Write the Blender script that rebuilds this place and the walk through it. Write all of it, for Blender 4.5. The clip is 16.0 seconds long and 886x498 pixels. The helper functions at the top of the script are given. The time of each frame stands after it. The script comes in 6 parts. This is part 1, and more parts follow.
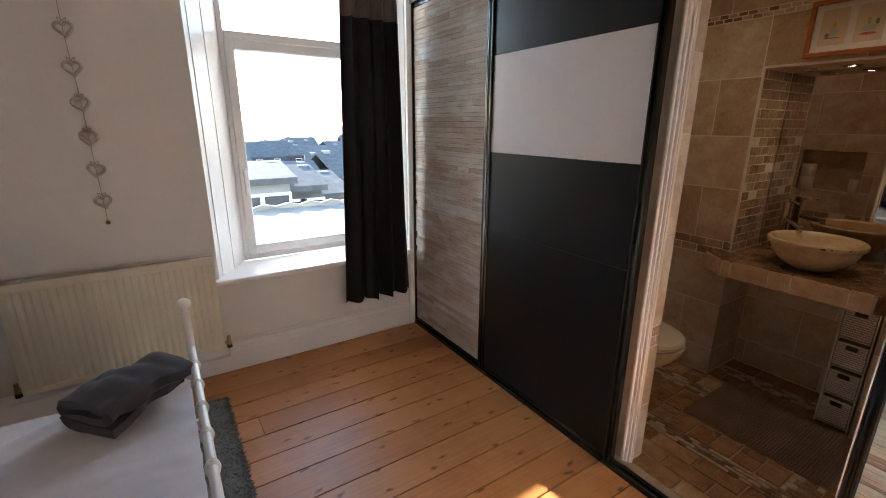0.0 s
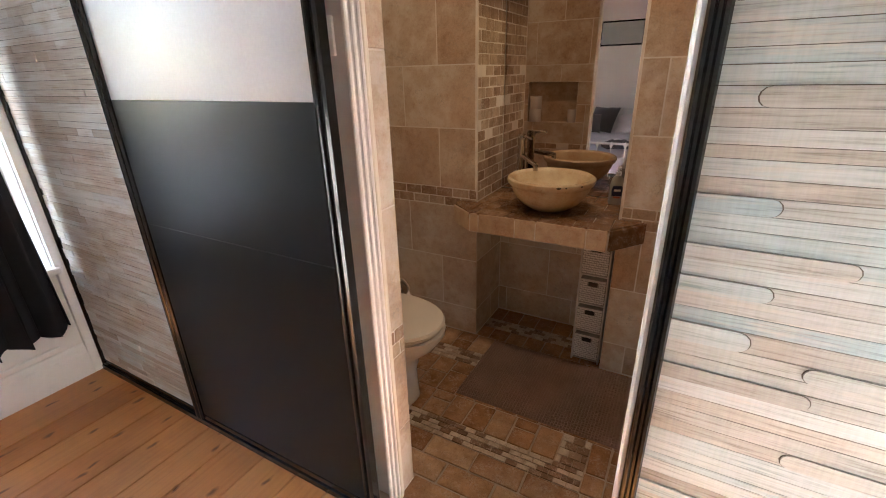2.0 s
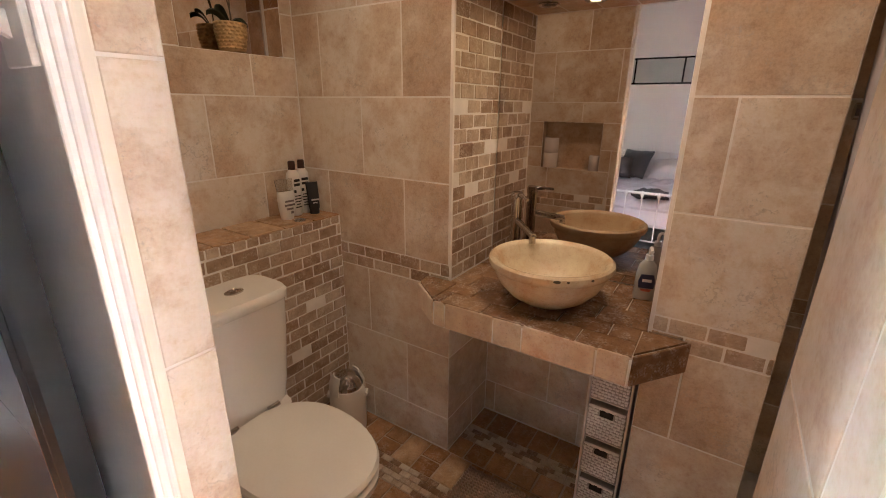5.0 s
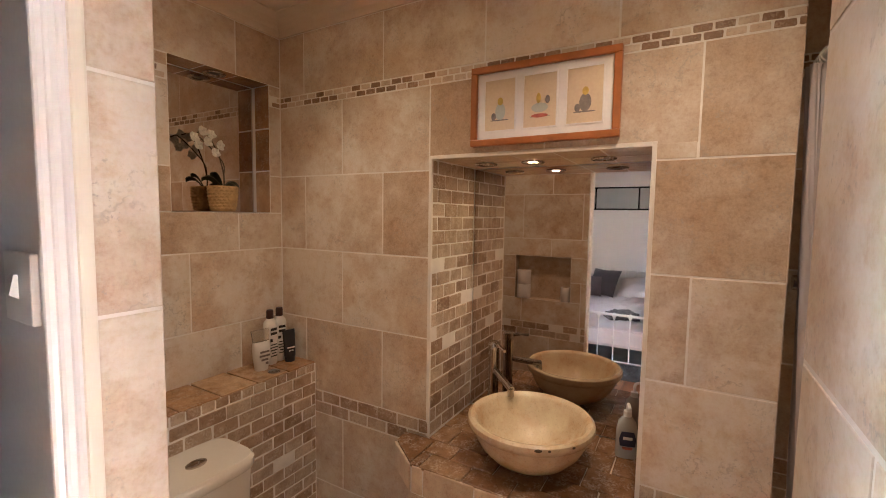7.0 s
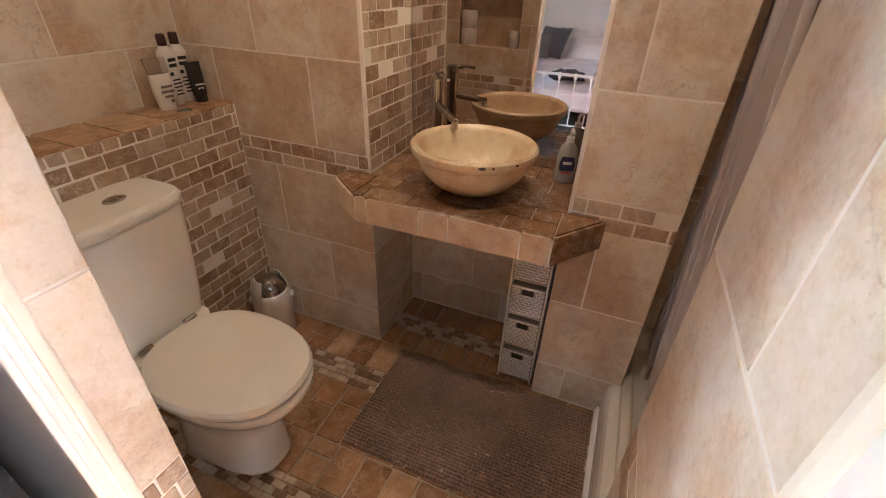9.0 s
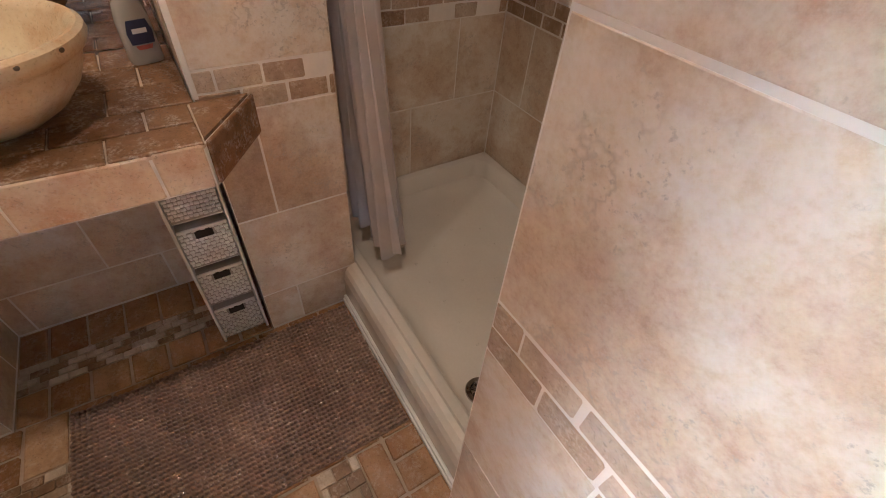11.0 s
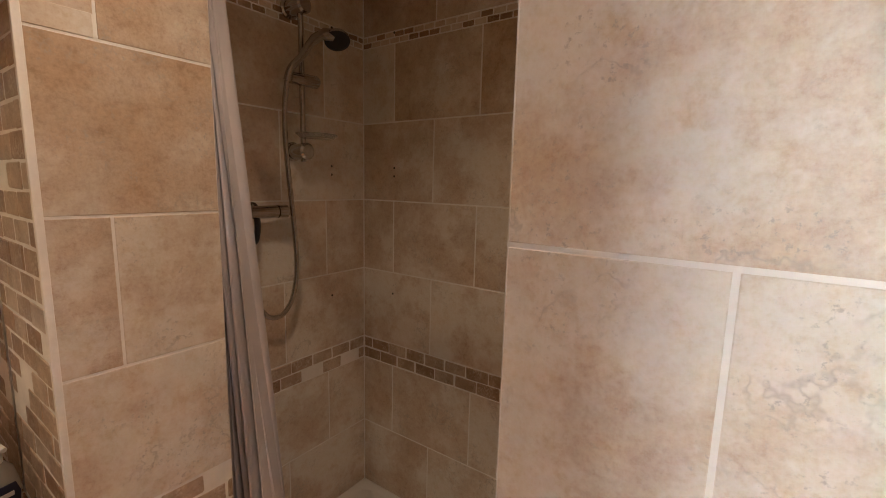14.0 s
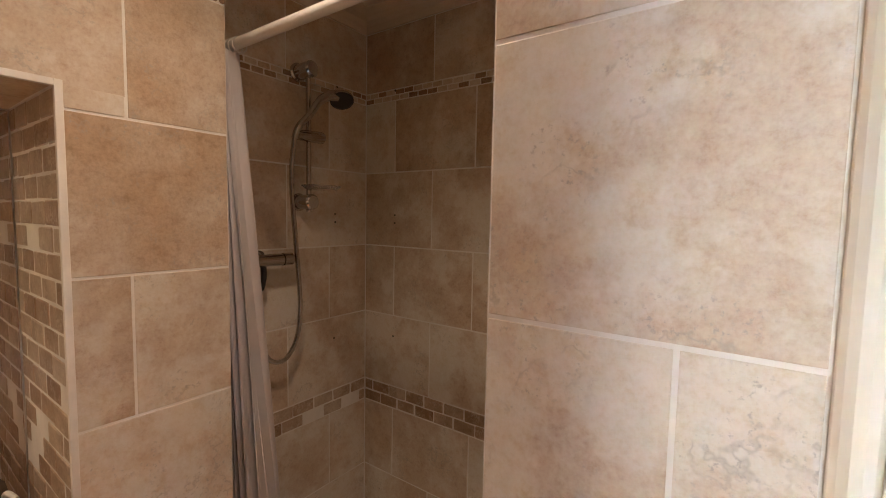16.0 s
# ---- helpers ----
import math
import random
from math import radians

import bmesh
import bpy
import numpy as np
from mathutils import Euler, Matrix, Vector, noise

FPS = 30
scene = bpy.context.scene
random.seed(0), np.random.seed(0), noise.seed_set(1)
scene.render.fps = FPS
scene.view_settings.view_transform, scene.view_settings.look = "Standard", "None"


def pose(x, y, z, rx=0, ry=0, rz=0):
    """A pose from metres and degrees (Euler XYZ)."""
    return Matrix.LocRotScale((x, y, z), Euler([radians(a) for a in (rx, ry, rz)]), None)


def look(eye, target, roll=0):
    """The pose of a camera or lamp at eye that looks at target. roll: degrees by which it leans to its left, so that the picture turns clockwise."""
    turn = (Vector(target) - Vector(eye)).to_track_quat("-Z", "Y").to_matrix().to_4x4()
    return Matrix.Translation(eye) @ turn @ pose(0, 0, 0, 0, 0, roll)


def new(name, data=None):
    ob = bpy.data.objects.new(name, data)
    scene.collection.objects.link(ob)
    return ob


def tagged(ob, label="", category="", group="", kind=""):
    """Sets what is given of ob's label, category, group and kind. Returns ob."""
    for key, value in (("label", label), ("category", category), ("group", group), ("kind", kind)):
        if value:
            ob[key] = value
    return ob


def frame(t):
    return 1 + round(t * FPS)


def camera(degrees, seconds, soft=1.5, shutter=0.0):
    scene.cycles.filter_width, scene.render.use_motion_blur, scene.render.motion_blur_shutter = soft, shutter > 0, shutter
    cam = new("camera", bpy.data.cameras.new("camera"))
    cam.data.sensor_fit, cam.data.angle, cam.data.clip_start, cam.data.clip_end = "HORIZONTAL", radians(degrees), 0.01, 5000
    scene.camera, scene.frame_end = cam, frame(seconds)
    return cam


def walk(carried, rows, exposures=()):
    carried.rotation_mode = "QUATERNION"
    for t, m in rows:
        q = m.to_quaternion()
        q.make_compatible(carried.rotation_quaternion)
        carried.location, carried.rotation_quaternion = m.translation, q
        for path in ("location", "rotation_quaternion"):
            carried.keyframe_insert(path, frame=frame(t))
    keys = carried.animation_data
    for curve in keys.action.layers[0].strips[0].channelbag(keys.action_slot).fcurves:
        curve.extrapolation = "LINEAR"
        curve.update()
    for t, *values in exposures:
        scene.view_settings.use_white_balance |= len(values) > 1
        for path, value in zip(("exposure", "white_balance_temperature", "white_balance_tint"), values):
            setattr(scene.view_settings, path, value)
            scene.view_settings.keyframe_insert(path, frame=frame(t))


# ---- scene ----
cam = camera(91.2, 16.0, 1.0)
PATH = [
    (0, (-0.036, 0.055, 1.536), (1.011, 1.669, 0.989), 0.3),
    (0.5, (0.097, 0.109, 1.515), (1.437, 1.457, 0.893), -1.3),
    (1, (0.274, 0.156, 1.509), (1.697, 1.406, 0.866), -1.3),
    (1.5, (0.454, 0.2, 1.471), (2.006, 1.257, 0.782), -2.3),
    (2, (0.734, 0.284, 1.453), (2.348, 1.194, 0.699), -1.5),
    (2.5, (0.926, 0.318, 1.427), (2.564, 1.13, 0.616), -1.7),
    (3, (1.191, 0.358, 1.39), (2.778, 1.191, 0.502), -1.0),
    (3.2, (1.29, 0.378, 1.396), (2.852, 1.211, 0.465), 0.6),
    (5.3, (1.426, 0.39, 1.487), (3.044, 1.435, 0.947), 0.28),
    (5.5, (1.421, 0.393, 1.511), (3.065, 1.431, 1.043), 0.37),
    (6, (1.418, 0.395, 1.566), (3.11, 1.423, 1.279), 0.74),
    (6.5, (1.422, 0.392, 1.608), (3.136, 1.403, 1.405), 0.82),
    (7, (1.42, 0.392, 1.638), (3.147, 1.389, 1.485), 0.87),
    (7.5, (1.424, 0.391, 1.635), (3.16, 1.371, 1.475), 0.78),
    (8, (1.439, 0.402, 1.559), (3.146, 1.343, 1.114), 0.89),
    (8.5, (1.463, 0.401, 1.5), (3.074, 1.281, 0.706), 1.19),
    (8.7, (1.466, 0.405, 1.471), (3.052, 1.202, 0.549), 1.7),
    (10.8, (1.705, 0.54, 1.278), (2.909, -0.117, -0.177), 3.78),
    (11, (1.742, 0.535, 1.27), (2.907, -0.294, -0.128), 5.35),
    (11.5, (1.795, 0.58, 1.332), (2.895, -0.608, 0.158), 4.07),
    (12, (1.798, 0.639, 1.386), (2.812, -0.796, 0.431), 3.91),
    (12.5, (1.781, 0.657, 1.442), (2.772, -0.928, 0.731), 4.2),
    (13, (1.776, 0.674, 1.488), (2.814, -0.94, 0.924), 3.3),
    (13.5, (1.771, 0.691, 1.532), (2.869, -0.931, 1.129), 1.9),
    (14, (1.761, 0.697, 1.561), (2.9, -0.92, 1.263), 1.4),
    (14.5, (1.757, 0.707, 1.59), (2.916, -0.909, 1.38), 1.5),
    (15, (1.75, 0.727, 1.623), (2.92, -0.887, 1.459), 1.4),
    (15.5, (1.737, 0.734, 1.649), (2.913, -0.881, 1.567), 1.3),
    (16, (1.713, 0.736, 1.616), (2.875, -0.886, 1.467), 1.1),
]
EXPOSURES = [(0.0, 3.4, 6350, 10), (0.5, 3.88, 6350, 10), (1.5, 3.8, 6150, 10), (2.0, 4.45, 5950, 9), (2.5, 4.75, 5800, 9), (3.0, 5.05, 5700, 9), (5.5, 5.05, 5600, 9), (8.7, 5.1, 5500, 9), (11.0, 5.3, 5200, 8), (11.5, 5.3, 5350, 8), (12.0, 5.15, 5550, 8), (13.0, 4.95, 5550, 8), (14.0, 4.95, 5550, 8), (16.0, 4.95, 5550, 8)]
walk(cam, [(t, look(eye, target, roll)) for t, eye, target, roll in PATH], EXPOSURES)

# ---- light ----
SUN_AWAY = Vector((0.14, -1.0, -0.355)).normalized()   # the way the sunlight travels
world = bpy.data.worlds.new("sky")
scene.world = world
world.use_nodes = True
wn = world.node_tree.nodes
sky = wn.new("ShaderNodeTexSky")
sky.sky_type, sky.sun_disc = "NISHITA", False
sky.dust_density, sky.air_density = 0.25, 1.0
sky.sun_elevation, sky.sun_rotation = radians(19.5), radians(352.0)
wn["Background"].inputs[1].default_value = 0.12
world.node_tree.links.new(sky.outputs[0], wn["Background"].inputs[0])

sun_data = bpy.data.lights.new("sun", "SUN")
sun_data.energy, sun_data.angle, sun_data.color = 3.1, radians(0.6), (1.0, 0.95, 0.88)
sun = new("sun", sun_data)
sun.matrix_world = Matrix.Translation((0, 8, 6)) @ SUN_AWAY.to_track_quat("-Z", "Y").to_matrix().to_4x4()


# ---- materials ----
def shade(name, rough=0.5, metal=0.0, **extra):
    m = bpy.data.materials.new(name)
    m.use_nodes = True
    b = m.node_tree.nodes["Principled BSDF"]
    b.inputs["Roughness"].default_value, b.inputs["Metallic"].default_value = rough, metal
    for key, value in extra.items():
        b.inputs[key.replace("_", " ")].default_value = value
    return m, m.node_tree.nodes, m.node_tree.links, b


def noise_node(n, l, scale, detail=4.0, stretch=None, rough=0.55, apart=False):
    """Noise in world metres, drawn out along an axis where stretch is given; apart: another cut of it for each piece."""
    geo = n.new("ShaderNodeNewGeometry")
    tex = n.new("ShaderNodeTexNoise")
    if apart:
        tex.noise_dimensions = "4D"
        far = n.new("ShaderNodeMath")
        far.operation, far.inputs[1].default_value = "MULTIPLY", 61.0
        l.new(n.new("ShaderNodeObjectInfo").outputs["Random"], far.inputs[0])
        l.new(far.outputs[0], tex.inputs["W"])
    tex.inputs["Scale"].default_value, tex.inputs["Detail"].default_value = scale, detail
    tex.inputs["Roughness"].default_value = rough
    if stretch:
        mp = n.new("ShaderNodeMapping")
        mp.inputs["Scale"].default_value = stretch
        l.new(geo.outputs["Position"], mp.inputs["Vector"])
        l.new(mp.outputs["Vector"], tex.inputs["Vector"])
    else:
        l.new(geo.outputs["Position"], tex.inputs["Vector"])
    return tex.outputs["Fac"]


def ramp(n, l, fac, stops, smooth=True):
    r = n.new("ShaderNodeValToRGB")
    r.color_ramp.interpolation = "LINEAR" if smooth else "CONSTANT"
    while len(r.color_ramp.elements) < len(stops):
        r.color_ramp.elements.new(0.5)
    for e, (p, c) in zip(r.color_ramp.elements, stops):
        e.position, e.color = p, (*c, 1.0)
    l.new(fac, r.inputs[0])
    return r.outputs["Color"]


def mix(n, l, fac, a, b, mode="MIX"):
    m = n.new("ShaderNodeMix")
    m.data_type, m.blend_type = "RGBA", mode
    for value, slot in ((fac, 0), (a, 6), (b, 7)):
        if isinstance(value, (int, float)):
            m.inputs[slot].default_value = value
        elif isinstance(value, tuple):
            m.inputs[slot].default_value = (*value, 1.0)
        else:
            l.new(value, m.inputs[slot])
    return m.outputs[2]


def bump(n, l, b, height, strength, distance):
    bp = n.new("ShaderNodeBump")
    bp.inputs["Strength"].default_value, bp.inputs["Distance"].default_value = strength, distance
    l.new(height, bp.inputs["Height"])
    l.new(bp.outputs["Normal"], b.inputs["Normal"])


def object_random(n, l):
    return n.new("ShaderNodeObjectInfo").outputs["Random"]


def plain(name, colour, rough=0.5, metal=0.0, vary=0.08, scale=6.0, fine=120.0, relief=0.15, depth=0.002, **extra):
    """A surface of one colour with soft blotches, a fine grain and a slight relief."""
    m, n, l, b = shade(name, rough, metal, **extra)
    lo, hi = (tuple(c * (1 - vary) for c in colour), tuple(min(1, c * (1 + vary)) for c in colour))
    col = ramp(n, l, noise_node(n, l, scale), [(0.3, lo), (0.7, hi)])
    grain = noise_node(n, l, fine, 3.0)
    col = mix(n, l, 0.5, col, ramp(n, l, grain, [(0.3, (0.45, 0.45, 0.45)), (0.7, (0.55, 0.55, 0.55))]), "OVERLAY")
    l.new(col, b.inputs["Base Color"])
    if relief:
        bump(n, l, b, grain, relief, depth)
    return m


def stone(name, stops, rough=0.45, pits=0.3, blot=5.0, tone=0.25, chips=0.0):
    """Tumbled or honed stone: a tone for each piece, clouds, veins and small pits."""
    m, n, l, b = shade(name, rough)
    rnd = object_random(n, l)
    base = ramp(n, l, rnd, stops)
    clouds = noise_node(n, l, blot, 6.0, rough=0.66, apart=True)
    col = mix(n, l, tone * 2, base, ramp(n, l, clouds, [(0.30, (0.33, 0.295, 0.25)), (0.5, (0.5, 0.5, 0.5)), (0.68, (0.64, 0.65, 0.66))]), "OVERLAY")
    veins = noise_node(n, l, blot * 7, 8.0, rough=0.74)
    col = mix(n, l, 0.5, col, ramp(n, l, veins, [(0.34, (0.36, 0.33, 0.30)), (0.46, (0.5, 0.5, 0.5)), (0.8, (0.54, 0.54, 0.54))]), "OVERLAY")
    pit = ramp(n, l, noise_node(n, l, 210.0, 3.0), [(0.30, (0, 0, 0)), (0.42, (1, 1, 1))])
    col = mix(n, l, pits * 0.6, col, mix(n, l, 1.0, col, pit, "MULTIPLY"))
    if chips:
        spot = mix(n, l, 1.0, ramp(n, l, noise_node(n, l, 26.0, 4.0, rough=0.6), [(0.46, (0, 0, 0)), (0.60, (chips, chips, chips))]), ramp(n, l, noise_node(n, l, 130.0, 5.0, rough=0.7), [(0.46, (0, 0, 0)), (0.58, (1, 1, 1))]), "MULTIPLY")
        col = mix(n, l, spot, col, (0.74, 0.65, 0.54))
    l.new(col, b.inputs["Base Color"])
    bump(n, l, b, mix(n, l, 0.5, veins, pit), 0.25 + pits, 0.0015)
    return m


def wall_tile(name):
    """Honed beige tile: pale ground, brown clouds with ragged edges, mottling, hair veins and a few grey pits."""
    m, n, l, b = shade(name, 0.38)
    rnd = object_random(n, l)
    pale = ramp(n, l, rnd, [(0.0, (0.72, 0.645, 0.555)), (0.5, (0.765, 0.705, 0.625)), (1.0, (0.68, 0.595, 0.50))])
    brown = ramp(n, l, rnd, [(0.0, (0.54, 0.400, 0.278)), (0.6, (0.59, 0.455, 0.330)), (1.0, (0.48, 0.340, 0.226))])
    big = noise_node(n, l, 4.6, 10.0, None, 0.66, True)
    batch = n.new("ShaderNodeMath")        # some tiles are browner than others
    batch.operation, batch.inputs[1].default_value = "MULTIPLY_ADD", 0.10
    l.new(rnd, batch.inputs[0])
    l.new(big, batch.inputs[2])
    col = mix(n, l, ramp(n, l, batch.outputs[0], [(0.47, (0, 0, 0)), (0.56, (0.6, 0.6, 0.6)), (0.68, (1, 1, 1))]), pale, brown)
    veins = noise_node(n, l, 34.0, 9.0, None, 0.74, True)
    col = mix(n, l, 0.62, col, ramp(n, l, veins, [(0.36, (0.34, 0.32, 0.29)), (0.48, (0.49, 0.49, 0.49)), (0.68, (0.61, 0.61, 0.61))]), "OVERLAY")
    mottle = noise_node(n, l, 140.0, 6.0, None, 0.75)
    col = mix(n, l, 0.45, col, ramp(n, l, mottle, [(0.36, (0.36, 0.35, 0.33)), (0.5, (0.5, 0.5, 0.5)), (0.66, (0.60, 0.60, 0.60))]), "OVERLAY")
    where = noise_node(n, l, 9.0, 5.0, None, 0.6, True)
    hair = ramp(n, l, noise_node(n, l, 7.0, 5.0, None, 0.58, True), [(0.488, (0, 0, 0)), (0.5, (0.55, 0.55, 0.55)), (0.512, (0, 0, 0))])
    hair = mix(n, l, 1.0, hair, ramp(n, l, where, [(0.52, (0, 0, 0)), (0.60, (1, 1, 1))]), "MULTIPLY")
    col = mix(n, l, hair, col, (0.42, 0.36, 0.30))
    spots = noise_node(n, l, 120.0, 5.0, None, 0.7)
    pits = mix(n, l, 1.0, ramp(n, l, where, [(0.50, (0, 0, 0)), (0.60, (1, 1, 1))]), ramp(n, l, spots, [(0.56, (0, 0, 0)), (0.64, (0.75, 0.75, 0.75))]), "MULTIPLY")
    col = mix(n, l, pits, col, (0.43, 0.38, 0.33))
    l.new(col, b.inputs["Base Color"])
    bump(n, l, b, mix(n, l, 0.5, veins, mottle), 0.16, 0.001)
    return m


def planks_material(name, warm=0.0):
    """Pale reclaimed boards, each with its own tint: cream, driftwood, tan, faded blue."""
    m, n, l, b = shade(name, 0.62)
    base = ramp(n, l, object_random(n, l), [
        (0.0, (0.43, 0.415, 0.38)), (0.16, (0.58, 0.645, 0.655)), (0.30, (0.35, 0.325, 0.295)), (0.44, (0.57, 0.61, 0.61)),
        (0.58, (0.40, 0.52, 0.565)), (0.72, (0.50, 0.48, 0.435)), (0.86, (0.45, 0.545, 0.57)), (1.0, (0.58, 0.625, 0.63))])
    if warm:
        base = ramp(n, l, object_random(n, l), [(0.0, (0.54, 0.48, 0.41)), (0.2, (0.70, 0.68, 0.64)), (0.4, (0.46, 0.38, 0.30)), (0.6, (0.72, 0.70, 0.66)), (0.8, (0.60, 0.58, 0.55)), (1.0, (0.68, 0.69, 0.68))])
        patch = noise_node(n, l, 1.0, 4.0, (4.0, 2.2, 5.0), 0.6)
        base = mix(n, l, ramp(n, l, patch, [(0.46, (0, 0, 0)), (0.60, (warm, warm, warm))]), base, (0.44, 0.32, 0.22))
    grain = noise_node(n, l, 1.0, 8.0, (40.0, 6.0, 210.0), 0.65)
    col = mix(n, l, 0.75, base, ramp(n, l, grain, [(0.34, (0.22, 0.19, 0.165)), (0.46, (0.47, 0.46, 0.45)), (0.7, (0.62, 0.62, 0.62))]), "OVERLAY")
    wear = noise_node(n, l, 1.0, 6.0, (20.0, 3.0, 30.0), 0.7)
    col = mix(n, l, ramp(n, l, wear, [(0.54, (0, 0, 0)), (0.66, (0.75, 0.75, 0.75))]), col, (0.62, 0.60, 0.55))
    saw = noise_node(n, l, 1.0, 3.0, (60.0, 160.0, 9.0), 0.5)
    col = mix(n, l, 0.35, col, ramp(n, l, saw, [(0.35, (0.4, 0.4, 0.4)), (0.6, (0.52, 0.52, 0.52))]), "OVERLAY")
    l.new(col, b.inputs["Base Color"])
    bump(n, l, b, grain, 0.35, 0.001)
    return m


def pine_material(name):
    """Old waxed pine boards with knots and darkened wear."""
    m, n, l, b = shade(name, 0.36)
    base = ramp(n, l, object_random(n, l), [(0.0, (0.49, 0.208, 0.068)), (0.5, (0.57, 0.258, 0.092)), (1.0, (0.43, 0.168, 0.051))])
    grain = noise_node(n, l, 1.0, 7.0, (2.2, 70.0, 70.0), 0.6)
    col = mix(n, l, 0.6, base, ramp(n, l, grain, [(0.3, (0.40, 0.36, 0.32)), (0.5, (0.5, 0.5, 0.5)), (0.72, (0.58, 0.58, 0.56))]), "OVERLAY")
    geo = n.new("ShaderNodeNewGeometry")
    mp = n.new("ShaderNodeMapping")
    mp.inputs["Scale"].default_value = (3.2, 7.5, 1.0)
    l.new(geo.outputs["Position"], mp.inputs["Vector"])
    v = n.new("ShaderNodeTexVoronoi")
    v.voronoi_dimensions = "2D"
    v.inputs["Scale"].default_value = 1.05
    v.inputs["Randomness"].default_value = 1.0
    swirl = n.new("ShaderNodeTexNoise")
    swirl.inputs["Scale"].default_value, swirl.inputs["Detail"].default_value = 11.0, 4.0
    l.new(geo.outputs["Position"], swirl.inputs["Vector"])
    bent = n.new("ShaderNodeVectorMath")
    bent.operation, bent.inputs[1].default_value = "MULTIPLY_ADD", (0.34, 0.34, 0.0)
    l.new(swirl.outputs["Color"], bent.inputs[0])
    l.new(mp.outputs["Vector"], bent.inputs[2])
    l.new(bent.outputs["Vector"], v.inputs["Vector"])
    knot = ramp(n, l, v.outputs["Distance"], [(0.03, (0.8, 0.8, 0.8)), (0.10, (0.0, 0.0, 0.0))])
    col = mix(n, l, knot, col, (0.10, 0.035, 0.014))
    dirt = noise_node(n, l, 2.6, 6.0, None, 0.65)
    col = mix(n, l, 0.8, col, ramp(n, l, dirt, [(0.3, (0.36, 0.33, 0.30)), (0.5, (0.5, 0.5, 0.5)), (0.75, (0.58, 0.58, 0.58))]), "OVERLAY")
    l.new(col, b.inputs["Base Color"])
    rr = n.new("ShaderNodeMapRange")
    rr.inputs[3].default_value, rr.inputs[4].default_value = 0.28, 0.5
    l.new(dirt, rr.inputs[0])
    l.new(rr.outputs[0], b.inputs["Roughness"])
    bump(n, l, b, grain, 0.12, 0.001)
    return m


def cloth(name, colour, scale=900.0, vary=0.12):
    m, n, l, b = shade(name, 0.9, Sheen_Weight=0.25 if colour[0] > 0.03 else 0.0, Specular_IOR_Level=0.2)
    blot = noise_node(n, l, 5.0, 4.0)
    col = ramp(n, l, blot, [(0.3, tuple(c * (1 - vary) for c in colour)), (0.7, tuple(min(1, c * (1 + vary)) for c in colour))])
    weave = noise_node(n, l, scale, 2.0)
    l.new(col, b.inputs["Base Color"])
    bump(n, l, b, weave, 0.3, 0.001)
    return m


M_WALL = plain("white_painted_plaster", (0.80, 0.77, 0.745), 0.7, vary=0.03, scale=2.0, fine=90.0, relief=0.12, depth=0.001)
M_TRIM = plain("white_gloss_paint", (0.82, 0.81, 0.80), 0.32, vary=0.03, scale=5.0, fine=60.0, relief=0.05)
M_UPVC = plain("white_window_frame", (0.80, 0.80, 0.80), 0.25, vary=0.02, relief=0.0)
M_GREY = plain("grey_painted_wall", (0.66, 0.64, 0.63), 0.4, vary=0.06, scale=3.0, relief=0.1)
M_PINE_TRIM = plain("cream_painted_lining", (0.82, 0.78, 0.69), 0.35, vary=0.04, scale=9.0, fine=40.0, relief=0.1)
M_BLACK_FRAME = plain("black_lacquered_frame", (0.010, 0.011, 0.012), 0.16, vary=0.2, relief=0.03)
M_BLACK_PANEL = plain("black_satin_panel", (0.008, 0.009, 0.011), 0.30, vary=0.10, scale=4.0, fine=700.0, relief=0.05, depth=0.0006, Specular_IOR_Level=0.30)
M_LILAC_PANEL = plain("pale_lilac_panel", (0.62, 0.60, 0.63), 0.34, vary=0.02, relief=0.03)
M_PLANKS = planks_material("reclaimed_plank_facing")
M_PLANKS_WARM = planks_material("stacked_strip_facing", 0.6)
# Dark tone stands in for shade between slats and round their ends.
M_PLANK_GAP = plain("shadowed_plank_joint", (0.10, 0.085, 0.07), 0.9, relief=0.0)
M_PINE = pine_material("waxed_pine")
M_GAP = plain("dark_floor_void", (0.03, 0.02, 0.014), 0.9, relief=0.0)
M_TILE = wall_tile("beige_wall_tile")
M_GROUT = plain("cream_grout", (0.84, 0.80, 0.75), 0.85, vary=0.08, scale=12.0, relief=0.3)
M_MOSAIC = stone("tumbled_mosaic", [(0.0, (0.30, 0.192, 0.122)), (0.3, (0.40, 0.285, 0.195)), (0.6, (0.48, 0.365, 0.268)), (0.85, (0.53, 0.425, 0.325)), (1.0, (0.35, 0.235, 0.152))], 0.42, 0.55, 16.0, 0.45, 0.5)
M_WALNUT = stone("brown_tumbled_tile", [(0.0, (0.28, 0.145, 0.068)), (0.35, (0.43, 0.250, 0.126)), (0.7, (0.32, 0.172, 0.082)), (1.0, (0.52, 0.345, 0.200))], 0.24, 0.5, 13.0, 0.5, 0.25)
M_COUNTER = stone("dark_counter_tile", [(0.0, (0.16, 0.080, 0.038)), (0.35, (0.27, 0.152, 0.076)), (0.7, (0.20, 0.104, 0.050)), (1.0, (0.34, 0.215, 0.122))], 0.22, 0.5, 13.0, 0.5, 0.3)
M_NOCE = stone("counter_tile", [(0.0, (0.60, 0.455, 0.315)), (0.5, (0.66, 0.525, 0.385)), (1.0, (0.54, 0.385, 0.255))], 0.36, 0.45, 14.0, 0.45, 0.4)
M_COUNTER_GROUT = plain("tan_counter_grout", (0.58, 0.46, 0.34), 0.8, vary=0.15, scale=12.0, relief=0.3)
